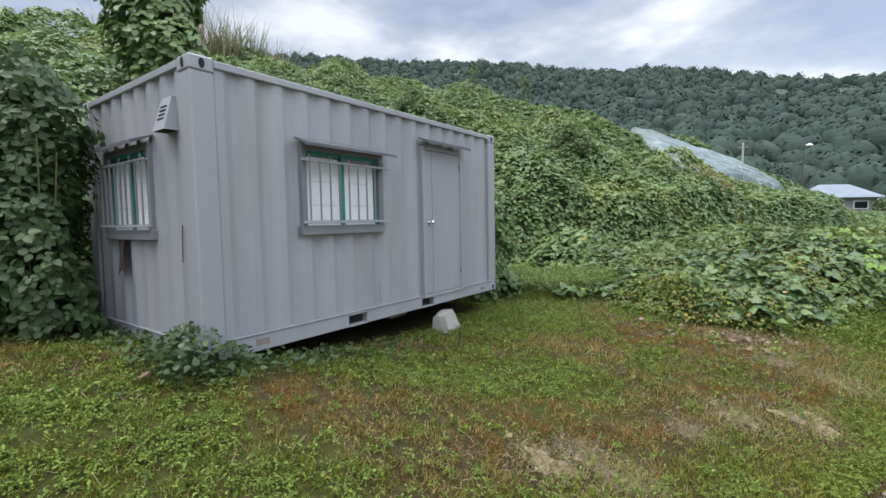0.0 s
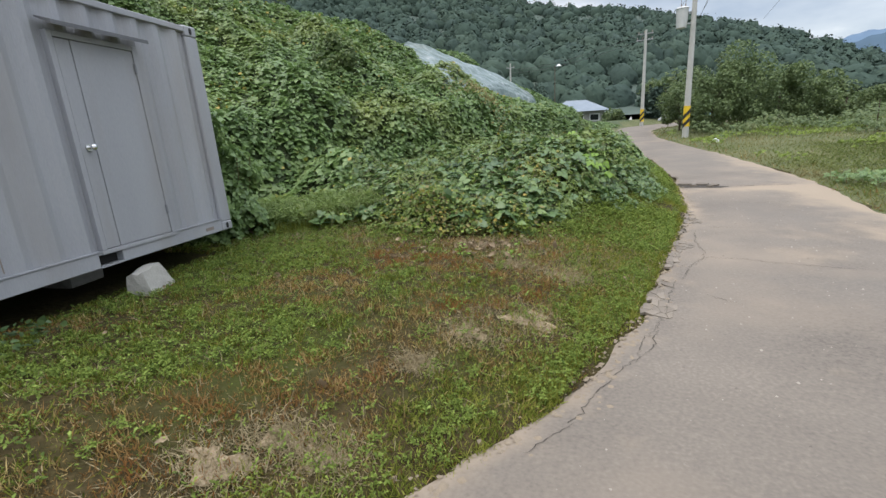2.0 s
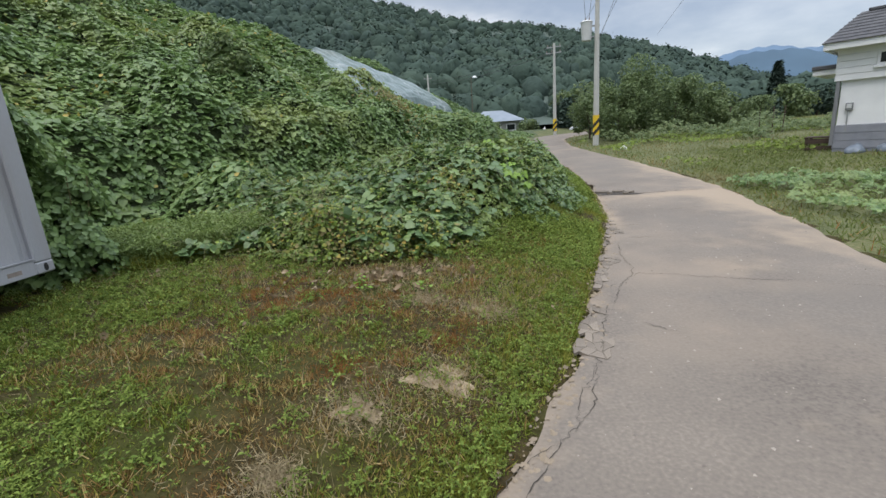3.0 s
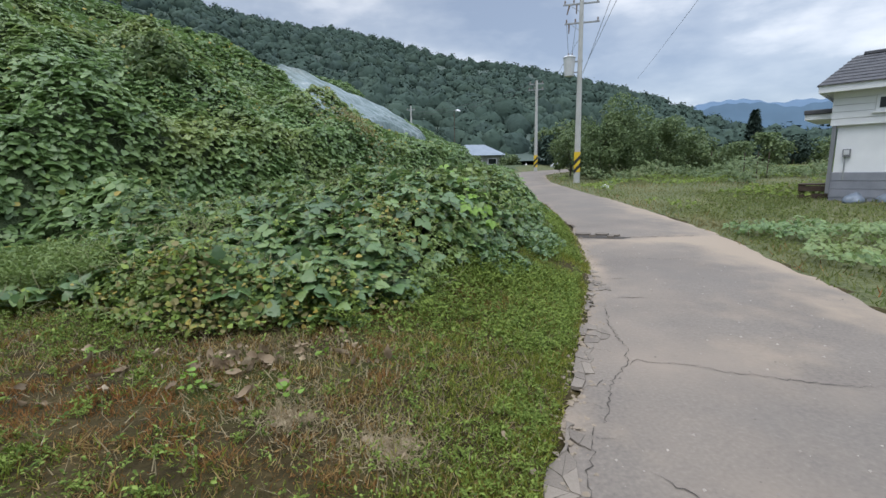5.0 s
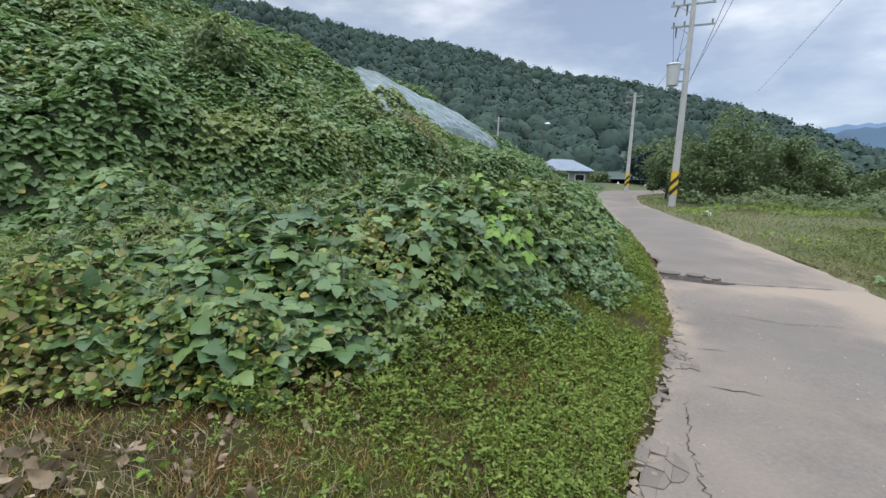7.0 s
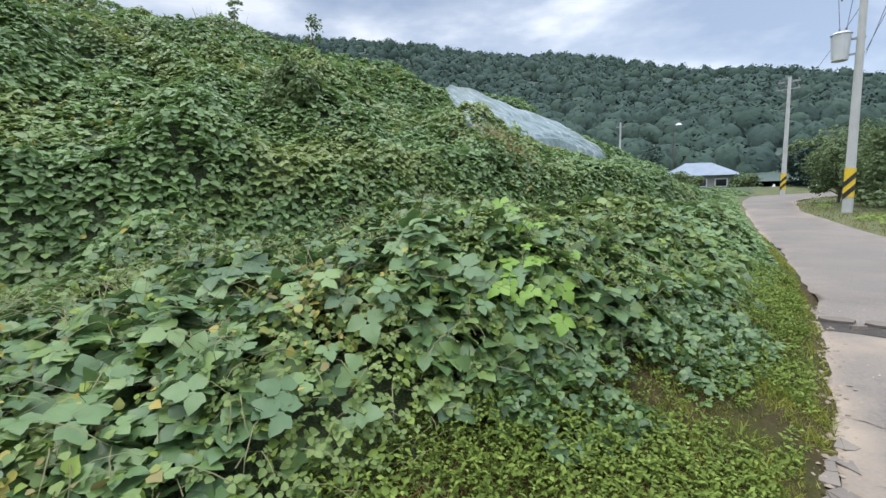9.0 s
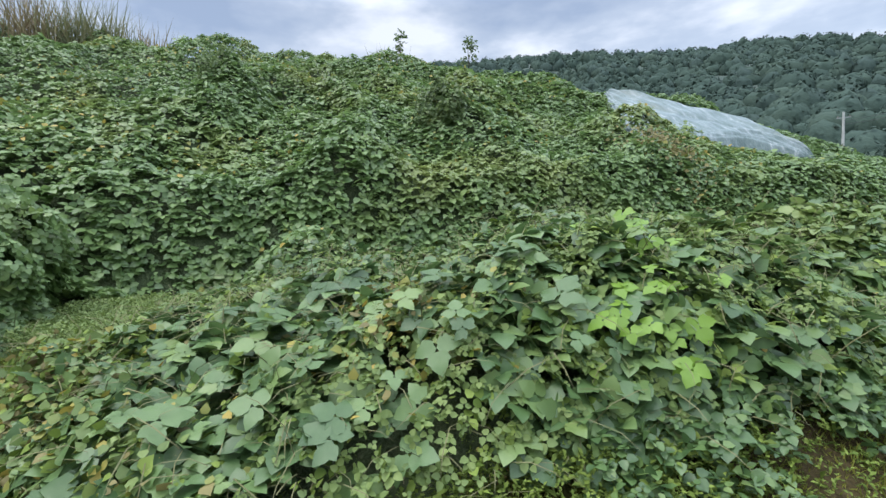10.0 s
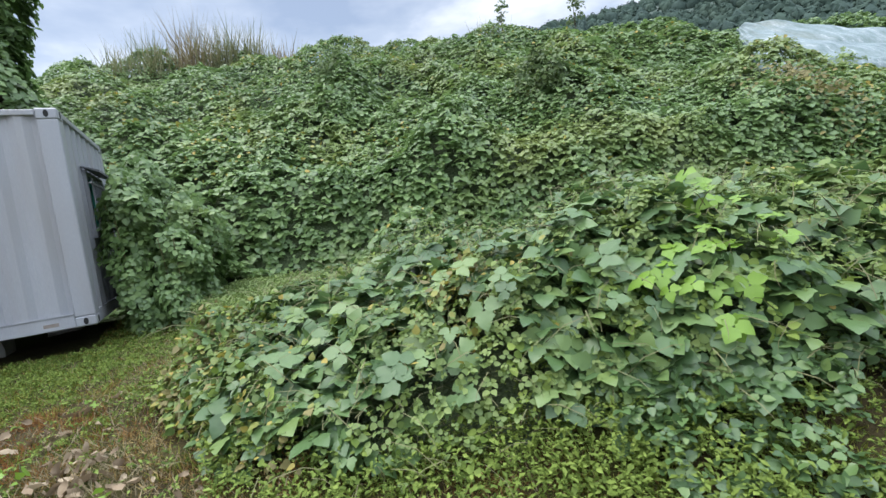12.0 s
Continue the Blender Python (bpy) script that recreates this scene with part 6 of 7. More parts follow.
def woods(name, count, seed, mat_, r_lo, r_hi, size, tall=1.1, label="", cards=40, level=2, card=0.16):
    r = np.random.default_rng(seed)
    a_ = np.radians(r.uniform(-70, 48, count))
    rd = np.sqrt(r.uniform(r_lo ** 2, r_hi ** 2, count))
    s = size * r.uniform(0.45, 1.0, count) * 1.4
    p = np.stack([ORX + rd * np.sin(a_), ORY + rd * np.cos(a_), hill(a_, rd) + s * 0.40], 1)
    rot = frames(np.tile([[0, 0, 1.0]], (count, 1)) + r.normal(0, 0.25, (count, 3)), r.uniform(0, 6.28, count))
    ob = scatter(name, crown_template(cards, seed, level, card), p, rot, np.stack([s * r.uniform(0.8, 1.2, count), s * r.uniform(0.8, 1.2, count), s * tall * r.uniform(0.75, 1.25, count)], 1), mat_)
    ob.data.polygons.foreach_set("use_smooth", np.ones(len(ob.data.polygons), dtype=bool))
    return tagged(ob, label, "forest", kind="stuff")


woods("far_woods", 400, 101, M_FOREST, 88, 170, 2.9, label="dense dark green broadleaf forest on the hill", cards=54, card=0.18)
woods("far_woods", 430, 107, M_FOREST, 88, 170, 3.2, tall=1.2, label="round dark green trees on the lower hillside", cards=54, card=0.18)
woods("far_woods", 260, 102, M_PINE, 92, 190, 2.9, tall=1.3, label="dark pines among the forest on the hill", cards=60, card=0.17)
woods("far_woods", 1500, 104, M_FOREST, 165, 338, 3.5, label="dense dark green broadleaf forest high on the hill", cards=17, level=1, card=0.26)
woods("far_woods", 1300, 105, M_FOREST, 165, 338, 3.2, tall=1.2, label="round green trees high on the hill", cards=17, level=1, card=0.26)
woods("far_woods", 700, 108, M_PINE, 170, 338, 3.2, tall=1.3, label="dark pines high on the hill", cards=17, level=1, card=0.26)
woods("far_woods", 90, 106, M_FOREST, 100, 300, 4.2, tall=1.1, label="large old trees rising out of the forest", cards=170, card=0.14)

# two blue ranges far away, their haze put into colour and glow
for nm, rr_, els, mat_, lab in (("distant_hills", 1500, [(20, 4.0), (27, 5.6), (32, 6.3), (34, 5.9), (37, 5.4), (41, 5.8), (48, 5.0), (60, 4.0)], M_FAR, "blue-grey distant mountain range with haze in its colour and glow"), ("distant_hills", 2300, [(20, 4.5), (28, 6.2), (31, 6.7), (33, 6.3), (36, 5.9), (40, 6.1), (48, 5.6), (60, 5.0)], M_FARTHER, "paler blue mountain range farther off with haze in its colour and glow")):
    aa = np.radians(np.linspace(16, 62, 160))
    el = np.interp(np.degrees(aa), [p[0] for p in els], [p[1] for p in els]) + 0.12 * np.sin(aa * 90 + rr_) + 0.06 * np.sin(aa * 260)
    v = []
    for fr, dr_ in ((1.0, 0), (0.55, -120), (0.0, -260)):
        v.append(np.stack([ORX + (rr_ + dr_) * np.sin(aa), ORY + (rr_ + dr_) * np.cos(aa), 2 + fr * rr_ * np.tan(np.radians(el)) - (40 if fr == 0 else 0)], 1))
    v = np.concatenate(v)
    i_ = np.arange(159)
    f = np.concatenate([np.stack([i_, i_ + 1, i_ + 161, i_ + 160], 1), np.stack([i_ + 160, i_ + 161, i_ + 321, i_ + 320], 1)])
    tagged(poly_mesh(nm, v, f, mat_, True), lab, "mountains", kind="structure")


# ---- trees and shrubs by the road ----
def tree(name, x, y, height, radius, seed, leaves, mat_, label, size=0.16, trunk=0.10, foot=0.25):
    """Trunk, limbs and a crown of many leaf blades in uneven clumps."""
    r = np.random.default_rng(seed)
    z0 = z_at(x, y)
    ob = empty(name, pose(x, y, z0))
    tagged(ob, label, "tree")
    part("trunk", rod((0, 0, -0.1), (r.uniform(-0.2, 0.2), r.uniform(-0.2, 0.2), height * 0.62), trunk, trunk * 0.45, 8), M_BARK, ob)
    k_ = 16
    cc = r.normal(0, 1, (k_, 3))
    cc *= (r.uniform(0.25, 1, k_) ** 0.5 / np.linalg.norm(cc, axis=1))[:, None]
    low_, high_ = height * foot, height * 0.9
    cc = cc * np.array([radius * 0.85, radius * 0.85, (high_ - low_) / 2]) + np.array([0, 0, (high_ + low_) / 2])
    for c in cc[:6]:
        part("limb", rod((0, 0, max(0.2, c[2] * 0.45)), tuple(c), trunk * 0.4, trunk * 0.12, 6), M_BARK, ob)
    which = r.integers(0, k_, leaves)
    d = r.normal(0, 1, (leaves, 3))
    d /= np.linalg.norm(d, axis=1, keepdims=True)
    p = cc[which] + d * (radius * r.uniform(0.26, 0.5, k_)[which] * r.uniform(0.3, 1.0, leaves) ** 0.4)[:, None]
    p[:, 2] = np.clip(p[:, 2], 0.08, height * 1.02)
    rot = frames(d * 0.5 + r.normal(0, 0.5, d.shape) + np.array([0, 0, 0.5]), r.uniform(0, 6.28, leaves))
    cr = scatter("crown", leaflet(False, 0.3), p, rot, size * r.uniform(0.6, 1.3, leaves), mat_)
    cr.parent = ob
    return ob


SHRUB = "rounded green roadside tree with dense leaves"
for i, (tx, ty, th, tr, nl) in enumerate(((10.6, 31.6, 3.6, 1.5, 3600), (12.6, 32.6, 4.9, 1.9, 4600), (14.9, 33.4, 4.0, 1.8, 4200), (9.9, 35.5, 4.2, 1.5, 3200), (17.0, 34.6, 2.9, 1.6, 3400), (13.6, 36.5, 5.2, 2.0, 4000), (19.4, 35.4, 2.0, 1.5, 2600), (12.2, 41, 4.3, 1.9, 2600), (22.0, 37, 1.8, 1.6, 2400))):
    tree("roadside_tree", tx, ty, th, tr, 200 + i, int(nl * 1.4), M_SHRUB if i < 3 else M_TREE, SHRUB, 0.15, 0.07, -0.08)
for i, (tx, ty, th, tr, nl) in enumerate(((27, 44, 2.6, 2.2, 2000), (31, 47, 2.8, 2.3, 2000), (36, 50, 2.8, 2.3, 2000), (24, 46, 3.4, 2.2, 2200), (20, 47, 4.2, 2.2, 2400), (40, 53, 2.8, 2.4, 2000), (17, 50, 4.4, 2.2, 2400), (14.0, 57, 4.8, 2.4, 2400), (13.2, 54, 4.6, 2.2, 2400), (-4.5, 62, 5.5, 2.6, 2600), (-1.2, 74, 6.5, 3.0, 2600), (15.5, 56, 5.4, 2.6, 2400), (20, 58, 4.8, 2.6, 2400), (25, 58, 4.0, 2.6, 2400))):
    tree("field_tree", tx, ty, th, tr, 300 + i, nl, M_TREE if i % 2 else M_FOREST, "leafy tree at the end of the field", 0.30, 0.12, -0.05)


for i, (tx, ty, th, tr) in enumerate(((2.6, 55.0, 1.5, 1.6), (4.4, 57.0, 1.1, 1.3), (8.6, 57.5, 1.3, 1.3))):
    tree("hedge_shrub", tx, ty, th, tr, 330 + i, 1500, M_TREE, "low leafy shrub in front of the farmhouse", 0.22, 0.06, -0.1)


def conifer(x, y, height, radius, seed):
    r = np.random.default_rng(seed)
    ob = empty("conifer", pose(x, y, z_at(x, y)))
    tagged(ob, "dark pointed conifer standing above the field trees", "tree")
    part("trunk", rod((0, 0, -0.1), (0, 0, height * 0.97), 0.14, 0.02, 8), M_BARK, ob)
    n_ = 2600
    h_ = r.uniform(0.1, 1, n_) ** 0.8
    tier = np.clip(np.round(h_ * 13) / 13 + r.normal(0, 0.02, n_), 0.05, 1)
    rr_ = radius * (1.03 - tier) * r.uniform(0.2, 1, n_) ** 0.5
    a_ = r.uniform(0, 6.28, n_)
    p = np.stack([rr_ * np.cos(a_), rr_ * np.sin(a_), height * tier - 0.25 * rr_ + r.normal(0, 0.08, n_)], 1)
    rot = frames(np.stack([np.cos(a_) * 0.3, np.sin(a_) * 0.3, np.ones(n_)], 1) + r.normal(0, 0.3, (n_, 3)), a_)
    cr = scatter("crown", leaflet(False, 0.22), p, rot, r.uniform(0.25, 0.5, n_), M_FOREST)
    cr.parent = ob


conifer(31.9, 50, 5.4, 1.6, 5)


# ---- power poles and wires ----
def strip_band(z0, z1, r, n, slant, mat_, parent, name):
    """Slanted stripes round a pole."""
    bm = bmesh.new()
    for s in range(n):
        za = z0 + (z1 - z0) * s / n
        zb = za + (z1 - z0) / n * 0.5
        ring = [(2 * math.pi * j / 16) for j in range(17)]
        vs_ = [(bm.verts.new((r * math.cos(a_), r * math.sin(a_), za + slant * math.cos(a_))), bm.verts.new((r * math.cos(a_), r * math.sin(a_), zb + slant * math.cos(a_)))) for a_ in ring[:-1]]
        for j in range(16):
            q = vs_[(j + 1) % 16]
            bm.faces.new((vs_[j][0], q[0], q[1], vs_[j][1]))
    return part(name, bm, mat_, parent)


def power_pole(x, y, height, arms, transformer, label, turn=0.0):
    ob = empty("power_pole", pose(x, y, z_at(x, y), 0, 0, turn))
    tagged(ob, label, "power pole")
    part("shaft", rod((0, 0, -0.2), (0, 0, height), 0.17, 0.10, 16), M_POLE, ob)
    part("yellow_band", rod((0, 0, 0.62), (0, 0, 1.72), 0.173, 0.169, 16), M_YBAND, ob, "yellow warning band")
    strip_band(0.72, 1.62, 0.178, 2, 0.2, M_KBAND, ob, "black_stripe")
    for z, a, b in arms:
        arm = part("crossarm", box(a, b, 0.10, 0.17, z - 0.04, z + 0.04, 0.006), M_IRON, ob)
        for v in (a + 0.1, a + 0.55, b - 0.1):
            ins = bmesh.new()
            for k_ in range(3):
                rod((v, 0.135, z + 0.05 + 0.06 * k_), (v, 0.135, z + 0.10 + 0.06 * k_), 0.05, 0.03, 8, ins)
            part("insulator", ins, M_PORC, arm)
        part("brace", rod((a + 0.3, 0.10, z - 0.03), (0, 0.09, z - 0.45), 0.012, n=5), M_IRON, ob)
    if transformer:
        tr_ = new("transformer")
        tr_.parent = ob
        tz = transformer
        part("tank", rod((-0.56, 0.0, tz), (-0.56, 0.0, tz + 0.95), 0.25, 0.31, 16), M_TRANSF, tr_)
        part("lid", rod((-0.56, 0.0, tz + 0.95), (-0.56, 0.0, tz + 1.03), 0.34, 0.24, 16), M_TRANSF, tr_)
        for dx in (-0.1, 0.1):
            part("bushing", rod((-0.52 + dx, 0, tz + 0.9), (-0.52 + dx, 0, tz + 1.18), 0.045, 0.025, 8), M_PORC, tr_)
        for dz in (0.15, 0.7):
            part("bracket", box(-0.30, 0.14, -0.05, 0.05, tz + dz, tz + dz + 0.06), M_IRON, tr_)
        for k_, (fx, fz) in enumerate(((-0.62, arms[0][0]), (-0.62, arms[1][0]), (-0.25, arms[1][0]))):
            part("fuse_cutout", rod((fx, 0.12, fz - 0.05), (fx - 0.12 * (k_ % 2), 0.12, fz - 0.50), 0.05, 0.03, 6), M_PORC, ob)
        for k_ in range(2):
            part("lead", rod((-0.62 + 0.2 * k_, 0, tz + 1.15), (-0.75 + 0.5 * k_, 0.13, arms[0][0] + 0.05), 0.01, n=5), M_WIRE, tr_)
    return ob


pole_a = power_pole(8.55, 29.15, 9.75, ((8.45, -0.85, 0.95), (9.4, -0.95, 0.9)), 5.75, "tall concrete power pole with transformer and striped band", -14)
pole_b = power_pole(9.66, 46.76, 8.4, ((7.6, -0.8, 0.6), (8.1, -0.7, 0.6)), 0, "concrete power pole with crossarms beyond the bend", -20)
pole_c = power_pole(-3.85, 73.65, 9.2, ((8.6, -0.6, 0.6),), 0, "far power pole above the farmhouse", 0)


def wire(points, sag, radius=0.008):
    a_, b_ = Vector(points[0]), Vector(points[1])
    cu = bpy.data.curves.new("wire", "CURVE")
    cu.dimensions, cu.bevel_depth, cu.bevel_resolution = "3D", radius, 1
    sp = cu.splines.new("POLY")
    sp.points.add(20)
    for i in range(21):
        t = i / 20
        p = a_.lerp(b_, t)
        sp.points[i].co = (p.x, p.y, p.z - sag * 4 * t * (1 - t), 1)
    cu.materials.append(M_WIRE)
    return tagged(new("power_wire", cu), "thin black overhead power wire between poles", "wire", "overhead wires")


wire([(8.7, 29.1, 6.75), (0.64, -14, 8.13)], 0.2, 0.008)
wire([(8.7, 29.1, 6.6), (-0.4, -14, 8.15)], 0.2, 0.008)
wire([(8.6, 29.2, 8.6), (9.7, 46.7, 8.0)], 0.3, 0.01)
wire([(18.3, 45.5, 9.3), (3.4, -6, 8.4)], 0.3, 0.008)
wire([(9.5, 46.8, 9.3), (-3.8, 73.6, 10.3)], 0.6, 0.02)
wire([(9.5, 46.8, 8.8), (-3.8, 73.6, 9.9)], 0.6, 0.02)


# ---- two-storey house at the field ----
house = empty("house", pose(12.62, 17.07, z_at(12.62, 17.07), 0, 0, -46))
tagged(house, "white sided house with grey plinth and dark shingle roof", "house")
HB = 0.72 - z_at(12.62, 17.07)
part("plinth", box(0.0, 8, 0, 6, -0.6, HB + 0.62, 0.01), M_PLINTH, house)
part("wall", box(0.03, 8, 0.03, 6, HB + 0.62, HB + 1.95), M_WHITE, house, "smooth white lower wall")
part("wall", box(-0.12, 8, -0.06, 6, HB + 1.95, HB + 2.9), M_WHITE, house)
for k in range(5):
    part("siding_board", box(-0.14, 8, -0.085 - 0.008 * (k % 2), -0.055, HB + 1.95 + 0.19 * k, HB + 1.95 + 0.19 * k + 0.178, 0.004), M_WHITE, house)
for k in range(3):
    part("plinth_board", box(-0.012, 8, -0.018, 0.002, HB - 0.1 + 0.24 * k, HB + 0.125 + 0.24 * k, 0.004), M_PLINTH, house)
# dark strip up the corner of the lower wall
part("corner_strip", box(-0.09, 0.0, -0.07, 0.10, HB + 0.0, HB + 1.95, 0.006), M_STEEL_DARK, house)
part("fascia", box(-0.45, 8.2, -0.45, -0.38, HB + 2.86, HB + 3.08, 0.01), M_WHITE, house)
part("fascia", box(-0.45, -0.38, -0.38, 6.3, HB + 2.86, HB + 3.08, 0.01), M_WHITE, house)
part("soffit", box(-0.42, 8.2, -0.40, 6.3, HB + 2.90, HB + 2.93), M_WHITE, house)
bm = bmesh.new()
z0, z1 = HB + 3.06, HB + 4.0
vs = [bm.verts.new(p) for p in ((-0.5, -0.5, z0), (8.3, -0.5, z0), (8.3, 6.5, z0), (-0.5, 6.5, z0), (0.15, 1.0, z1), (7.8, 1.0, z1), (7.8, 5.2, z1), (0.15, 5.2, z1))]
for q in ((0, 1, 5, 4), (1, 2, 6, 5), (2, 3, 7, 6), (3, 0, 4, 7), (4, 5, 6, 7), (3, 2, 1, 0)):
    bm.faces.new([vs[i] for i in q])
part("roof", bm, M_SHINGLE, house)
for r_ in range(9):
    zz = z0 + (z1 - z0) * (r_ + 0.1) / 9
    yy = -0.5 + 1.5 * (zz - z0) / (z1 - z0)
    part("shingle_course", box(-0.49 + 0.6 * (zz - z0) / (z1 - z0), 8.2, yy - 0.012, yy + 0.17, zz, zz + 0.012), M_SHINGLE, house)
part("roof_cap", box(0.3, 8.0, 0.95, 5.3, z1 - 0.02, z1 + 0.08, 0.02), M_SHINGLE, house)
hwin = new("window")
hwin.parent = house
part("frame", box(0.78, 2.0, -0.12, -0.04, HB + 2.28, HB + 2.72, 0.01), M_WHITE, hwin)
part("pane", box(0.86, 1.32, -0.128, -0.115, HB + 2.36, HB + 2.64), M_GLASSD, hwin)
part("pane", box(1.42, 1.9, -0.128, -0.115, HB + 2.36, HB + 2.64), M_GLASSD, hwin)
part("sill", box(0.72, 2.06, -0.16, -0.08, HB + 2.22, HB + 2.28, 0.01), M_WHITE, hwin)
porch = part("porch_roof", box(-0.95, -0.05, 1.2, 3.6, HB + 2.25, HB + 2.42, 0.01), M_WHITE, house)
part("shingles", box(-0.98, -0.03, 1.15, 3.65, HB + 2.42, HB + 2.56, 0.02), M_SHINGLE, porch)
meter = new("meter_box")
meter.parent = house
part("case", box(0.2, 0.38, -0.06, 0.03, HB + 1.06, HB + 1.28, 0.01), M_STEEL_DARK, meter)
part("glass", box(0.23, 0.35, -0.07, -0.058, HB + 1.12, HB + 1.25), M_ALU, meter)
part("conduit", rod((0.27, -0.01, HB + 0.4), (0.27, -0.01, HB + 1.06), 0.02, n=6), M_IRON, meter)
deck = empty("wooden_bench", pose(12.25, 17.85, z_at(12.25, 17.85), 0, 0, -46))
tagged(deck, "low dark wooden bench against the house", "bench")
for k in range(4):
    part("board", box(0.0, 0.95, 0.1 + 0.2 * k, 0.28 + 0.2 * k, 0.42, 0.46, 0.005), M_WOOD, deck)
for lx in (0.02, 0.85):
    for ly in (0.15, 0.8):
        part("leg", box(lx, lx + 0.08, ly, ly + 0.08, -0.05, 0.42), M_WOOD, deck)
part("apron", box(0.02, 0.93, 0.12, 0.16, 0.24, 0.40), M_WOOD, deck)
part("apron", box(0.02, 0.93, 0.12, 0.16, 0.02, 0.16), M_WOOD, deck)
# bean stakes in the garden
for i, (gx_, gy_) in enumerate(((15.5, 25.5), (16.3, 25.8), (17.2, 26.4))):
    st_ = link_mesh("garden_stake", rod((0, 0, -0.05), (0.05 * (i - 1), 0, 1.3), 0.03, 0.025, 6), M_WOOD)
    st_.matrix_world = pose(gx_, gy_, z_at(gx_, gy_))
    tagged(st_, "thin wooden garden stake in the grass", "stake", "garden stakes")

def lump(name, x, y, sx, sy, sz, seed, mat_, label, category):
    """A soft sagging bundle lying on the ground."""
    r = random.Random(seed)
    bm = bmesh.new()
    bmesh.ops.create_icosphere(bm, subdivisions=3, radius=1.0)
    for v in bm.verts:
        k = 1 + 0.16 * math.sin(3.1 * v.co.x + seed) * math.sin(4.3 * v.co.y + 2 * seed) + 0.10 * math.sin(9 * v.co.x + 5 * v.co.y + seed) + r.uniform(-0.03, 0.03)
        v.co = Vector((v.co.x * k * sx / 2, v.co.y * k * sy / 2, max(-0.15, v.co.z * k) * sz))
    ob = link_mesh(name, bm, mat_, smooth=True)
    ob.matrix_world = pose(x, y, z_at(x, y) + 0.02, 0, 0, 40 * seed)
    return tagged(ob, label, category)


lump("tarpaulin_bundle", 12.95, 16.55, 0.95, 0.5, 0.22, 1, M_BLUETARP, "crumpled grey-blue tarpaulin beside the house's plinth", "tarpaulin")
lump("tarpaulin_bundle", 13.55, 16.25, 0.6, 0.4, 0.26, 2, M_BLUETARP, "dark blue bundle beside the house's plinth", "tarpaulin")
lump("white_bag", 8.69, 24.9, 0.42, 0.26, 0.16, 3, M_WHITE, "small white bag lying in the roadside grass", "bag")
lump("white_bag", 12.8, 51.3, 1.3, 0.7, 0.5, 4, M_PRINT, "pale bundle at the edge of the far field", "bag")
lamp_post = empty("street_lamp", pose(2.6, 73.0, z_at(2.6, 73.0)))
tagged(lamp_post, "small white-shaded street lamp before the wooded hill", "street lamp")
lz = 10.3 - z_at(2.6, 73.0)
part("post", rod((0, 0, -0.2), (0, 0, lz + 0.1), 0.07, 0.05, 8), M_BARK, lamp_post)
part("arm", rod((0, 0, lz), (0.55, -0.2, lz + 0.15), 0.03, 0.03, 6), M_IRON, lamp_post)
part("shade", rod((0.55, -0.2, lz - 0.12), (0.55, -0.2, lz + 0.15), 0.42, 0.10, 12), M_WHITE, lamp_post, "white lamp shade")

# ---- farmhouse beyond the bank ----
farm = empty("farmhouse", pose(5.3, 66.5, z_at(5.3, 66.5), 0, 0, 0))
tagged(farm, "low farmhouse with a pale blue hipped metal roof", "house")
FZ = -z_at(5.3, 66.5)
part("wall", box(-3.2, 3.2, -2.6, 2.6, -0.5, FZ + 3.5), M_WALL, farm)
bm = bmesh.new()
vs = [bm.verts.new(p) for p in ((-3.9, -3.2, FZ + 3.45), (3.9, -3.2, FZ + 3.45), (3.9, 3.2, FZ + 3.45), (-3.9, 3.2, FZ + 3.45), (-1.4, 0, FZ + 5.0), (1.2, 0, FZ + 4.95))]
for q in ((0, 1, 5, 4), (1, 2, 5), (2, 3, 4, 5), (3, 0, 4), (3, 2, 1, 0)):
    bm.faces.new([vs[i] for i in q])
part("roof", bm, M_ROOF, farm)
for k in range(3):
    fw = part("window", box(-2.4 + 1.9 * k, -1.2 + 1.9 * k, -2.66, -2.58, FZ + 2.2, FZ + 3.1, 0.01), M_WHITE, farm)
    part("pane", box(-2.3 + 1.9 * k, -1.3 + 1.9 * k, -2.68, -2.65, FZ + 2.3, FZ + 3.0), M_GLASSD, fw)

# ---- pale net sheet over the end of the bank ----
NU, NV = 120, 48
uu = np.linspace(0, 1, NU)
su = np.array([np.interp(uu * 5, np.arange(6), [p[k] for p in SHEET_UP]) for k in (0, 1)]).T
sl = np.array([np.interp(uu * 5, np.arange(6), [p[k] for p in SHEET_LOW]) for k in (0, 1)]).T
tv = []
for j in range(NV):
    w = j / (NV - 1)
    p_ = su * (1 - w) + sl * w
    p_ = p_ + np.stack([0.10 * np.sin(w * 5 + uu * 9), 0.10 * np.sin(uu * 13 + w * 3)], 1) * np.sin(np.pi * uu)[:, None]
    fold = 0.16 * np.exp(-((w - 0.12 - 0.10 * uu) / 0.07) ** 2) + 0.13 * np.exp(-((w - 0.42 - 0.12 * uu) / 0.08) ** 2) - 0.14 * np.exp(-((w - 0.27 - 0.11 * uu) / 0.045) ** 2) + 0.035 * np.sin(w * 46 + 3 * np.sin(uu * 5)) + 0.02 * np.sin(uu * 40 + w * 9)
    tuck = 0.22 * np.exp(-uu / 0.03) + 0.28 * np.exp(-(1 - uu) / 0.03) + 0.26 * math.exp(-(1 - w) / 0.05) + 0.20 * math.exp(-w / 0.03)
    z_ = land(p_[:, 0], p_[:, 1], False) + 0.26 + fold - tuck
    tv.append(np.stack([p_[:, 0], p_[:, 1], z_], 1))
tv = np.stack(tv, 1).reshape(-1, 3)
ti = np.arange(NU * NV).reshape(NU, NV)
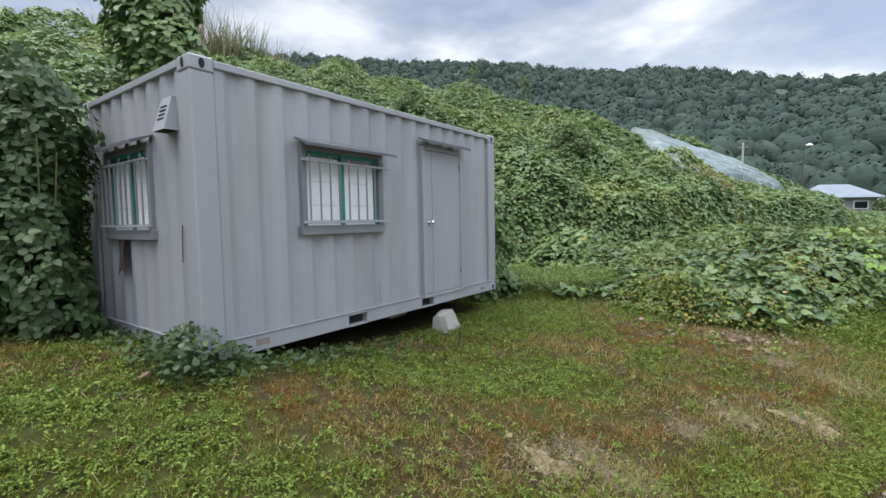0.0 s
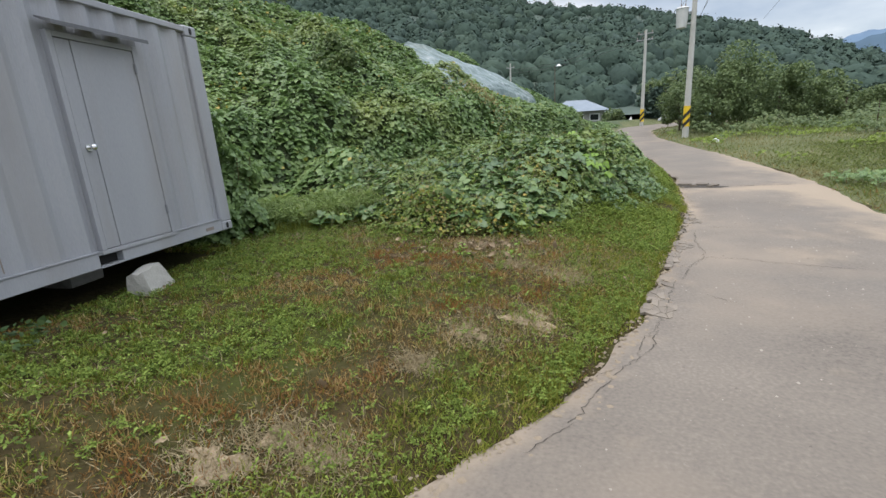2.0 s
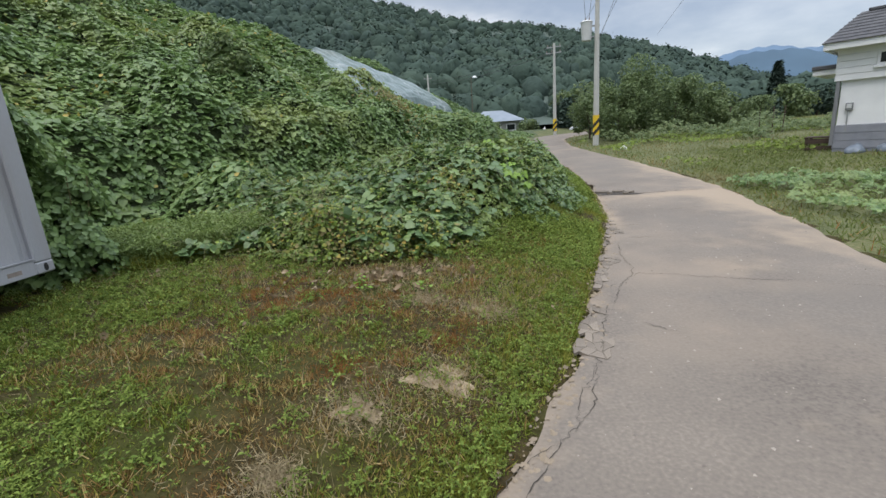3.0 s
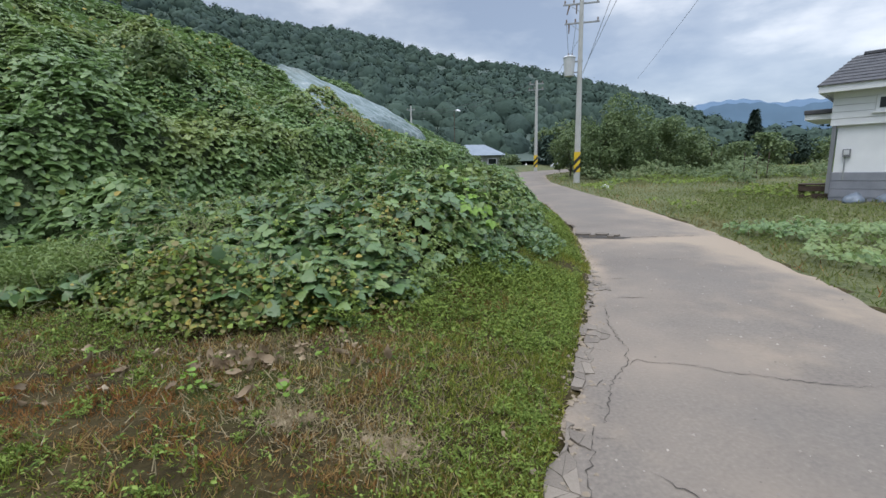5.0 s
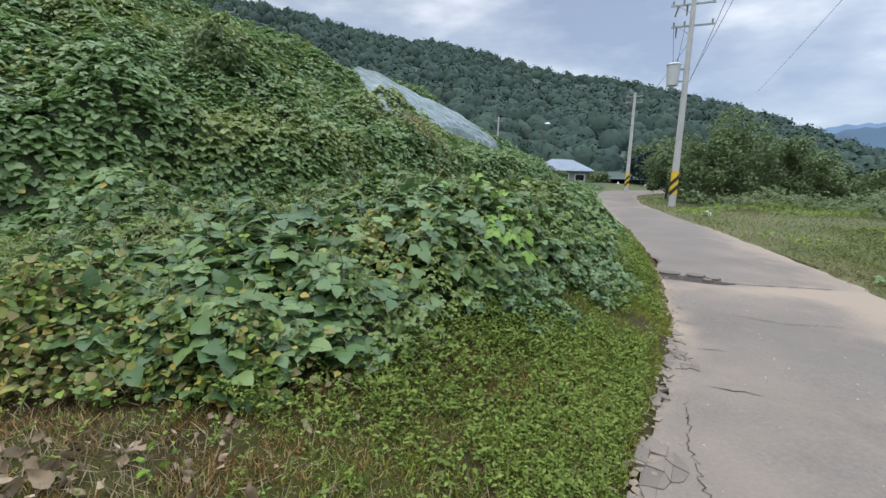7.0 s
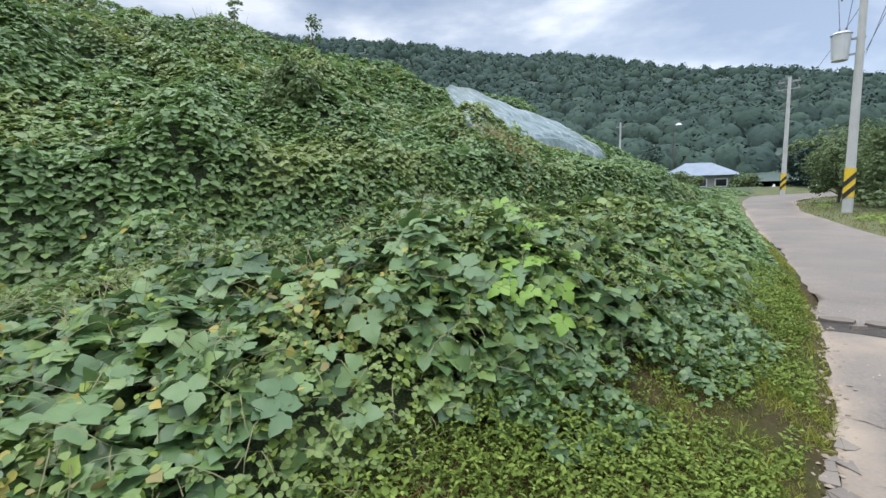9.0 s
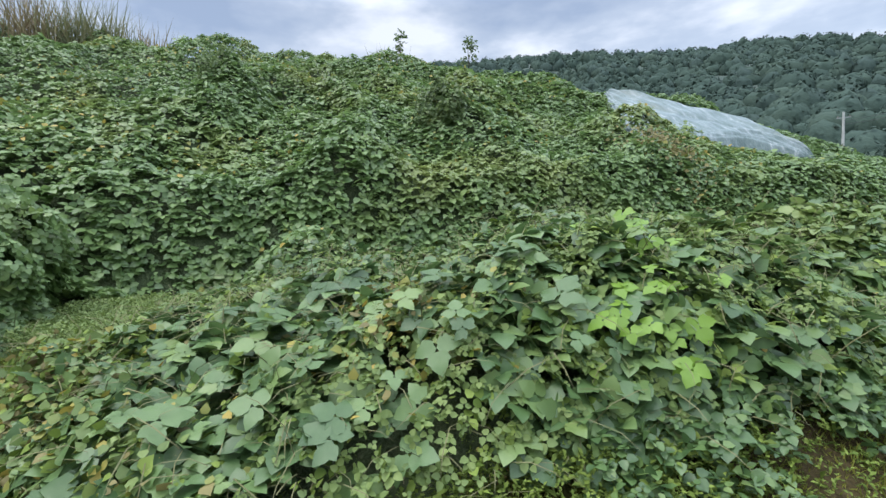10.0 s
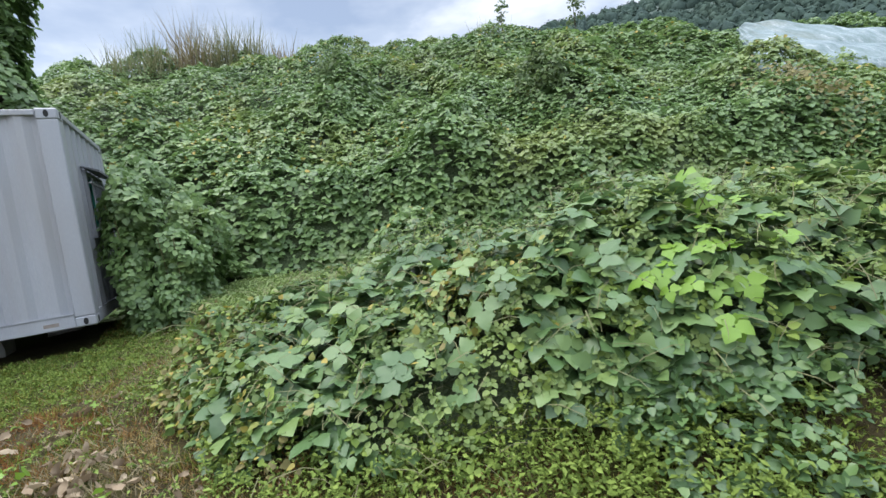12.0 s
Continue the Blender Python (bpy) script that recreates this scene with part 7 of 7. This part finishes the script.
tq = np.stack([ti[:-1, :-1].ravel(), ti[:-1, 1:].ravel(), ti[1:, 1:].ravel(), ti[1:, :-1].ravel()], 1)
turn_ = Matrix.Rotation(math.radians(-22), 4, "Z")
tarp = poly_mesh("net_sheet", tv @ np.array(turn_)[:3, :3], tq, M_TARP, True)
tarp.matrix_world = turn_
tagged(tarp, "pale green-white plastic net sheet draped over the bank", "tarpaulin")

# ---- growth on the crest ----
for k, (cx, cy, n, hgt) in enumerate(((-17.2, 6.6, 170, 1.5), (-17.3, 7.9, 240, 1.9), (-17.1, 8.9, 240, 1.7), (-17.2, 10.1, 170, 1.5), (-16.9, 11.2, 90, 1.0), (-17.4, 5.4, 90, 1.1), (-11.9, 17.9, 60, 0.8))):
    x, y = rng.normal(cx, 0.28, n), rng.normal(cy, 0.34, n)
    tall = blades("tall_grass", x, y, hgt, 0.035, M_STRAW if k % 3 == 1 else M_REED, 0.28)
    tagged(tall, "tuft of tall reedy grass on top of the bank", "grass", kind="stuff")
tree("sapling", -12.2, 19.0, 1.9, 0.35, 401, 110, M_TREE, "thin sparse sapling on the crest of the bank", 0.12, 0.02, 0.4)
tree("sapling", -10.6, 21.3, 2.1, 0.4, 402, 190, M_TREE, "thin sparse sapling on the crest of the bank", 0.12, 0.02, 0.35)


def vine_tree(x, y, height, radius, seed):
    r = np.random.default_rng(seed)
    ob = empty("vine_covered_tree", pose(x, y, z_at(x, y)))
    tagged(ob, "tree wrapped from top to bottom in climbing vines", "tree")
    part("trunk", rod((0, 0, -0.2), (0.2, 0.1, height * 0.9), 0.16, 0.06, 10), M_BARK, ob)
    n_ = 2600
    h_ = r.uniform(0, 1, n_)
    a_ = r.uniform(0, 6.28, n_)
    rr_ = radius * (0.85 + 0.25 * np.sin(h_ * 9 + a_) + 0.15 * np.sin(3 * a_ + 5 * h_)) * np.where(h_ > 0.85, np.sqrt(np.clip((1 - h_) / 0.15, 0, 1)), 1) * r.uniform(0.75, 1.05, n_)
    p = np.stack([rr_ * np.cos(a_), rr_ * np.sin(a_), h_ * height], 1)
    out = np.stack([np.cos(a_), np.sin(a_), np.full(n_, 0.75)], 1) + r.normal(0, 0.35, (n_, 3))
    cr = scatter("vine_leaves", COARSE, p, frames(out, r.uniform(0, 6.28, n_)), r.uniform(0.10, 0.19, n_), M_KUDZU)
    cr.parent = ob


vine_tree(-10.0, 3.8, 5.0, 0.85, 7)
SHR = "dark leafy shrub standing out of the vines"
tree("shrub", -5.6, 15.0, 1.5, 0.75, 411, 1500, M_TREE, SHR, 0.12, 0.02, 0.15)
tree("shrub", -9.7, 11.3, 1.5, 0.7, 412, 1500, M_SHRUB, "light green leafy shrub standing out of the vines", 0.10, 0.02, 0.25)


def climbing_vine(x, y, height, radius, seed, n_, leaf=None):
    """Vine leaves that hang over the container's end."""
    r = np.random.default_rng(seed)
    ob = empty("climbing_vine", pose(x, y, z_at(x, y)))
    tagged(ob, "kudzu vine climbing up beside the container's end", "vines")
    for k_ in range(5):
        a_ = r.uniform(0, 6.28)
        part("stem", rod((0.1 * math.cos(a_), 0.1 * math.sin(a_), -0.05), (radius * 0.7 * math.cos(a_), radius * 0.5 * math.sin(a_), height * r.uniform(0.6, 0.95)), 0.012, 0.006, 5), M_STEM, ob)
    h_ = r.uniform(0.02, 1, n_)
    a_ = r.uniform(0, 6.28, n_)
    rr_ = radius * (0.8 + 0.3 * np.sin(h_ * 8 + a_ * 2)) * r.uniform(0.4, 1.05, n_) ** 0.5 * np.where(h_ > 0.8, np.sqrt(np.clip((1 - h_) / 0.2, 0, 1)), 1)
    p = np.stack([rr_ * np.cos(a_), rr_ * np.sin(a_) * 0.75, h_ * height], 1)
    out = np.stack([np.cos(a_), np.sin(a_), np.full(n_, 0.6)], 1) + r.normal(0, 0.4, (n_, 3))
    cr = scatter("vine_leaves", COARSE, p, frames(out, r.uniform(0, 6.28, n_)), r.uniform(0.05, 0.105, n_), leaf or M_KUDZU)
    cr.parent = ob


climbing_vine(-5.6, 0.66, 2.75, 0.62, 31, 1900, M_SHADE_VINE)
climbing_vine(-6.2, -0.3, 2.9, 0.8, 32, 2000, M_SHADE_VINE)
climbing_vine(-4.25, 6.38, 2.2, 0.5, 33, 1400)
climbing_vine(-5.15, 6.5, 2.5, 0.6, 36, 1500)
climbing_vine(-4.0, 6.85, 1.35, 0.5, 34, 900)
climbing_vine(-4.75, 7.0, 1.8, 0.75, 37, 1500)

# weeds along the foot of the container
n = 1300
x, y = np.concatenate([rng.uniform(-5.8, -3.2, n), rng.normal(-3.3, 0.14, n)]), np.concatenate([rng.normal(1.02, 0.13, n), rng.uniform(0.8, 3.3, n)])
ok = ~in_box(x, y, -0.1) & (rng.uniform(0, 1, 2 * n) < 0.35 + hump(x, y, -3.3, 1.05, 0.55, 0.9) + 0.4 * waves(x, y, 4, 91))
x, y = x[ok], y[ok]
top_ = 0.12 + 0.30 * hump(x, y, -3.4, 1.05, 0.35, 1.0)
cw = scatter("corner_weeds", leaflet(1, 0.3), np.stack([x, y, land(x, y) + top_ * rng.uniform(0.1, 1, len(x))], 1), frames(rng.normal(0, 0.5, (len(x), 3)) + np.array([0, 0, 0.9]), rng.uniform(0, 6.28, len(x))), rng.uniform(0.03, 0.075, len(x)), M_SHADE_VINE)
tagged(cw, "low green weeds along the container's foot", "weeds", kind="stuff")
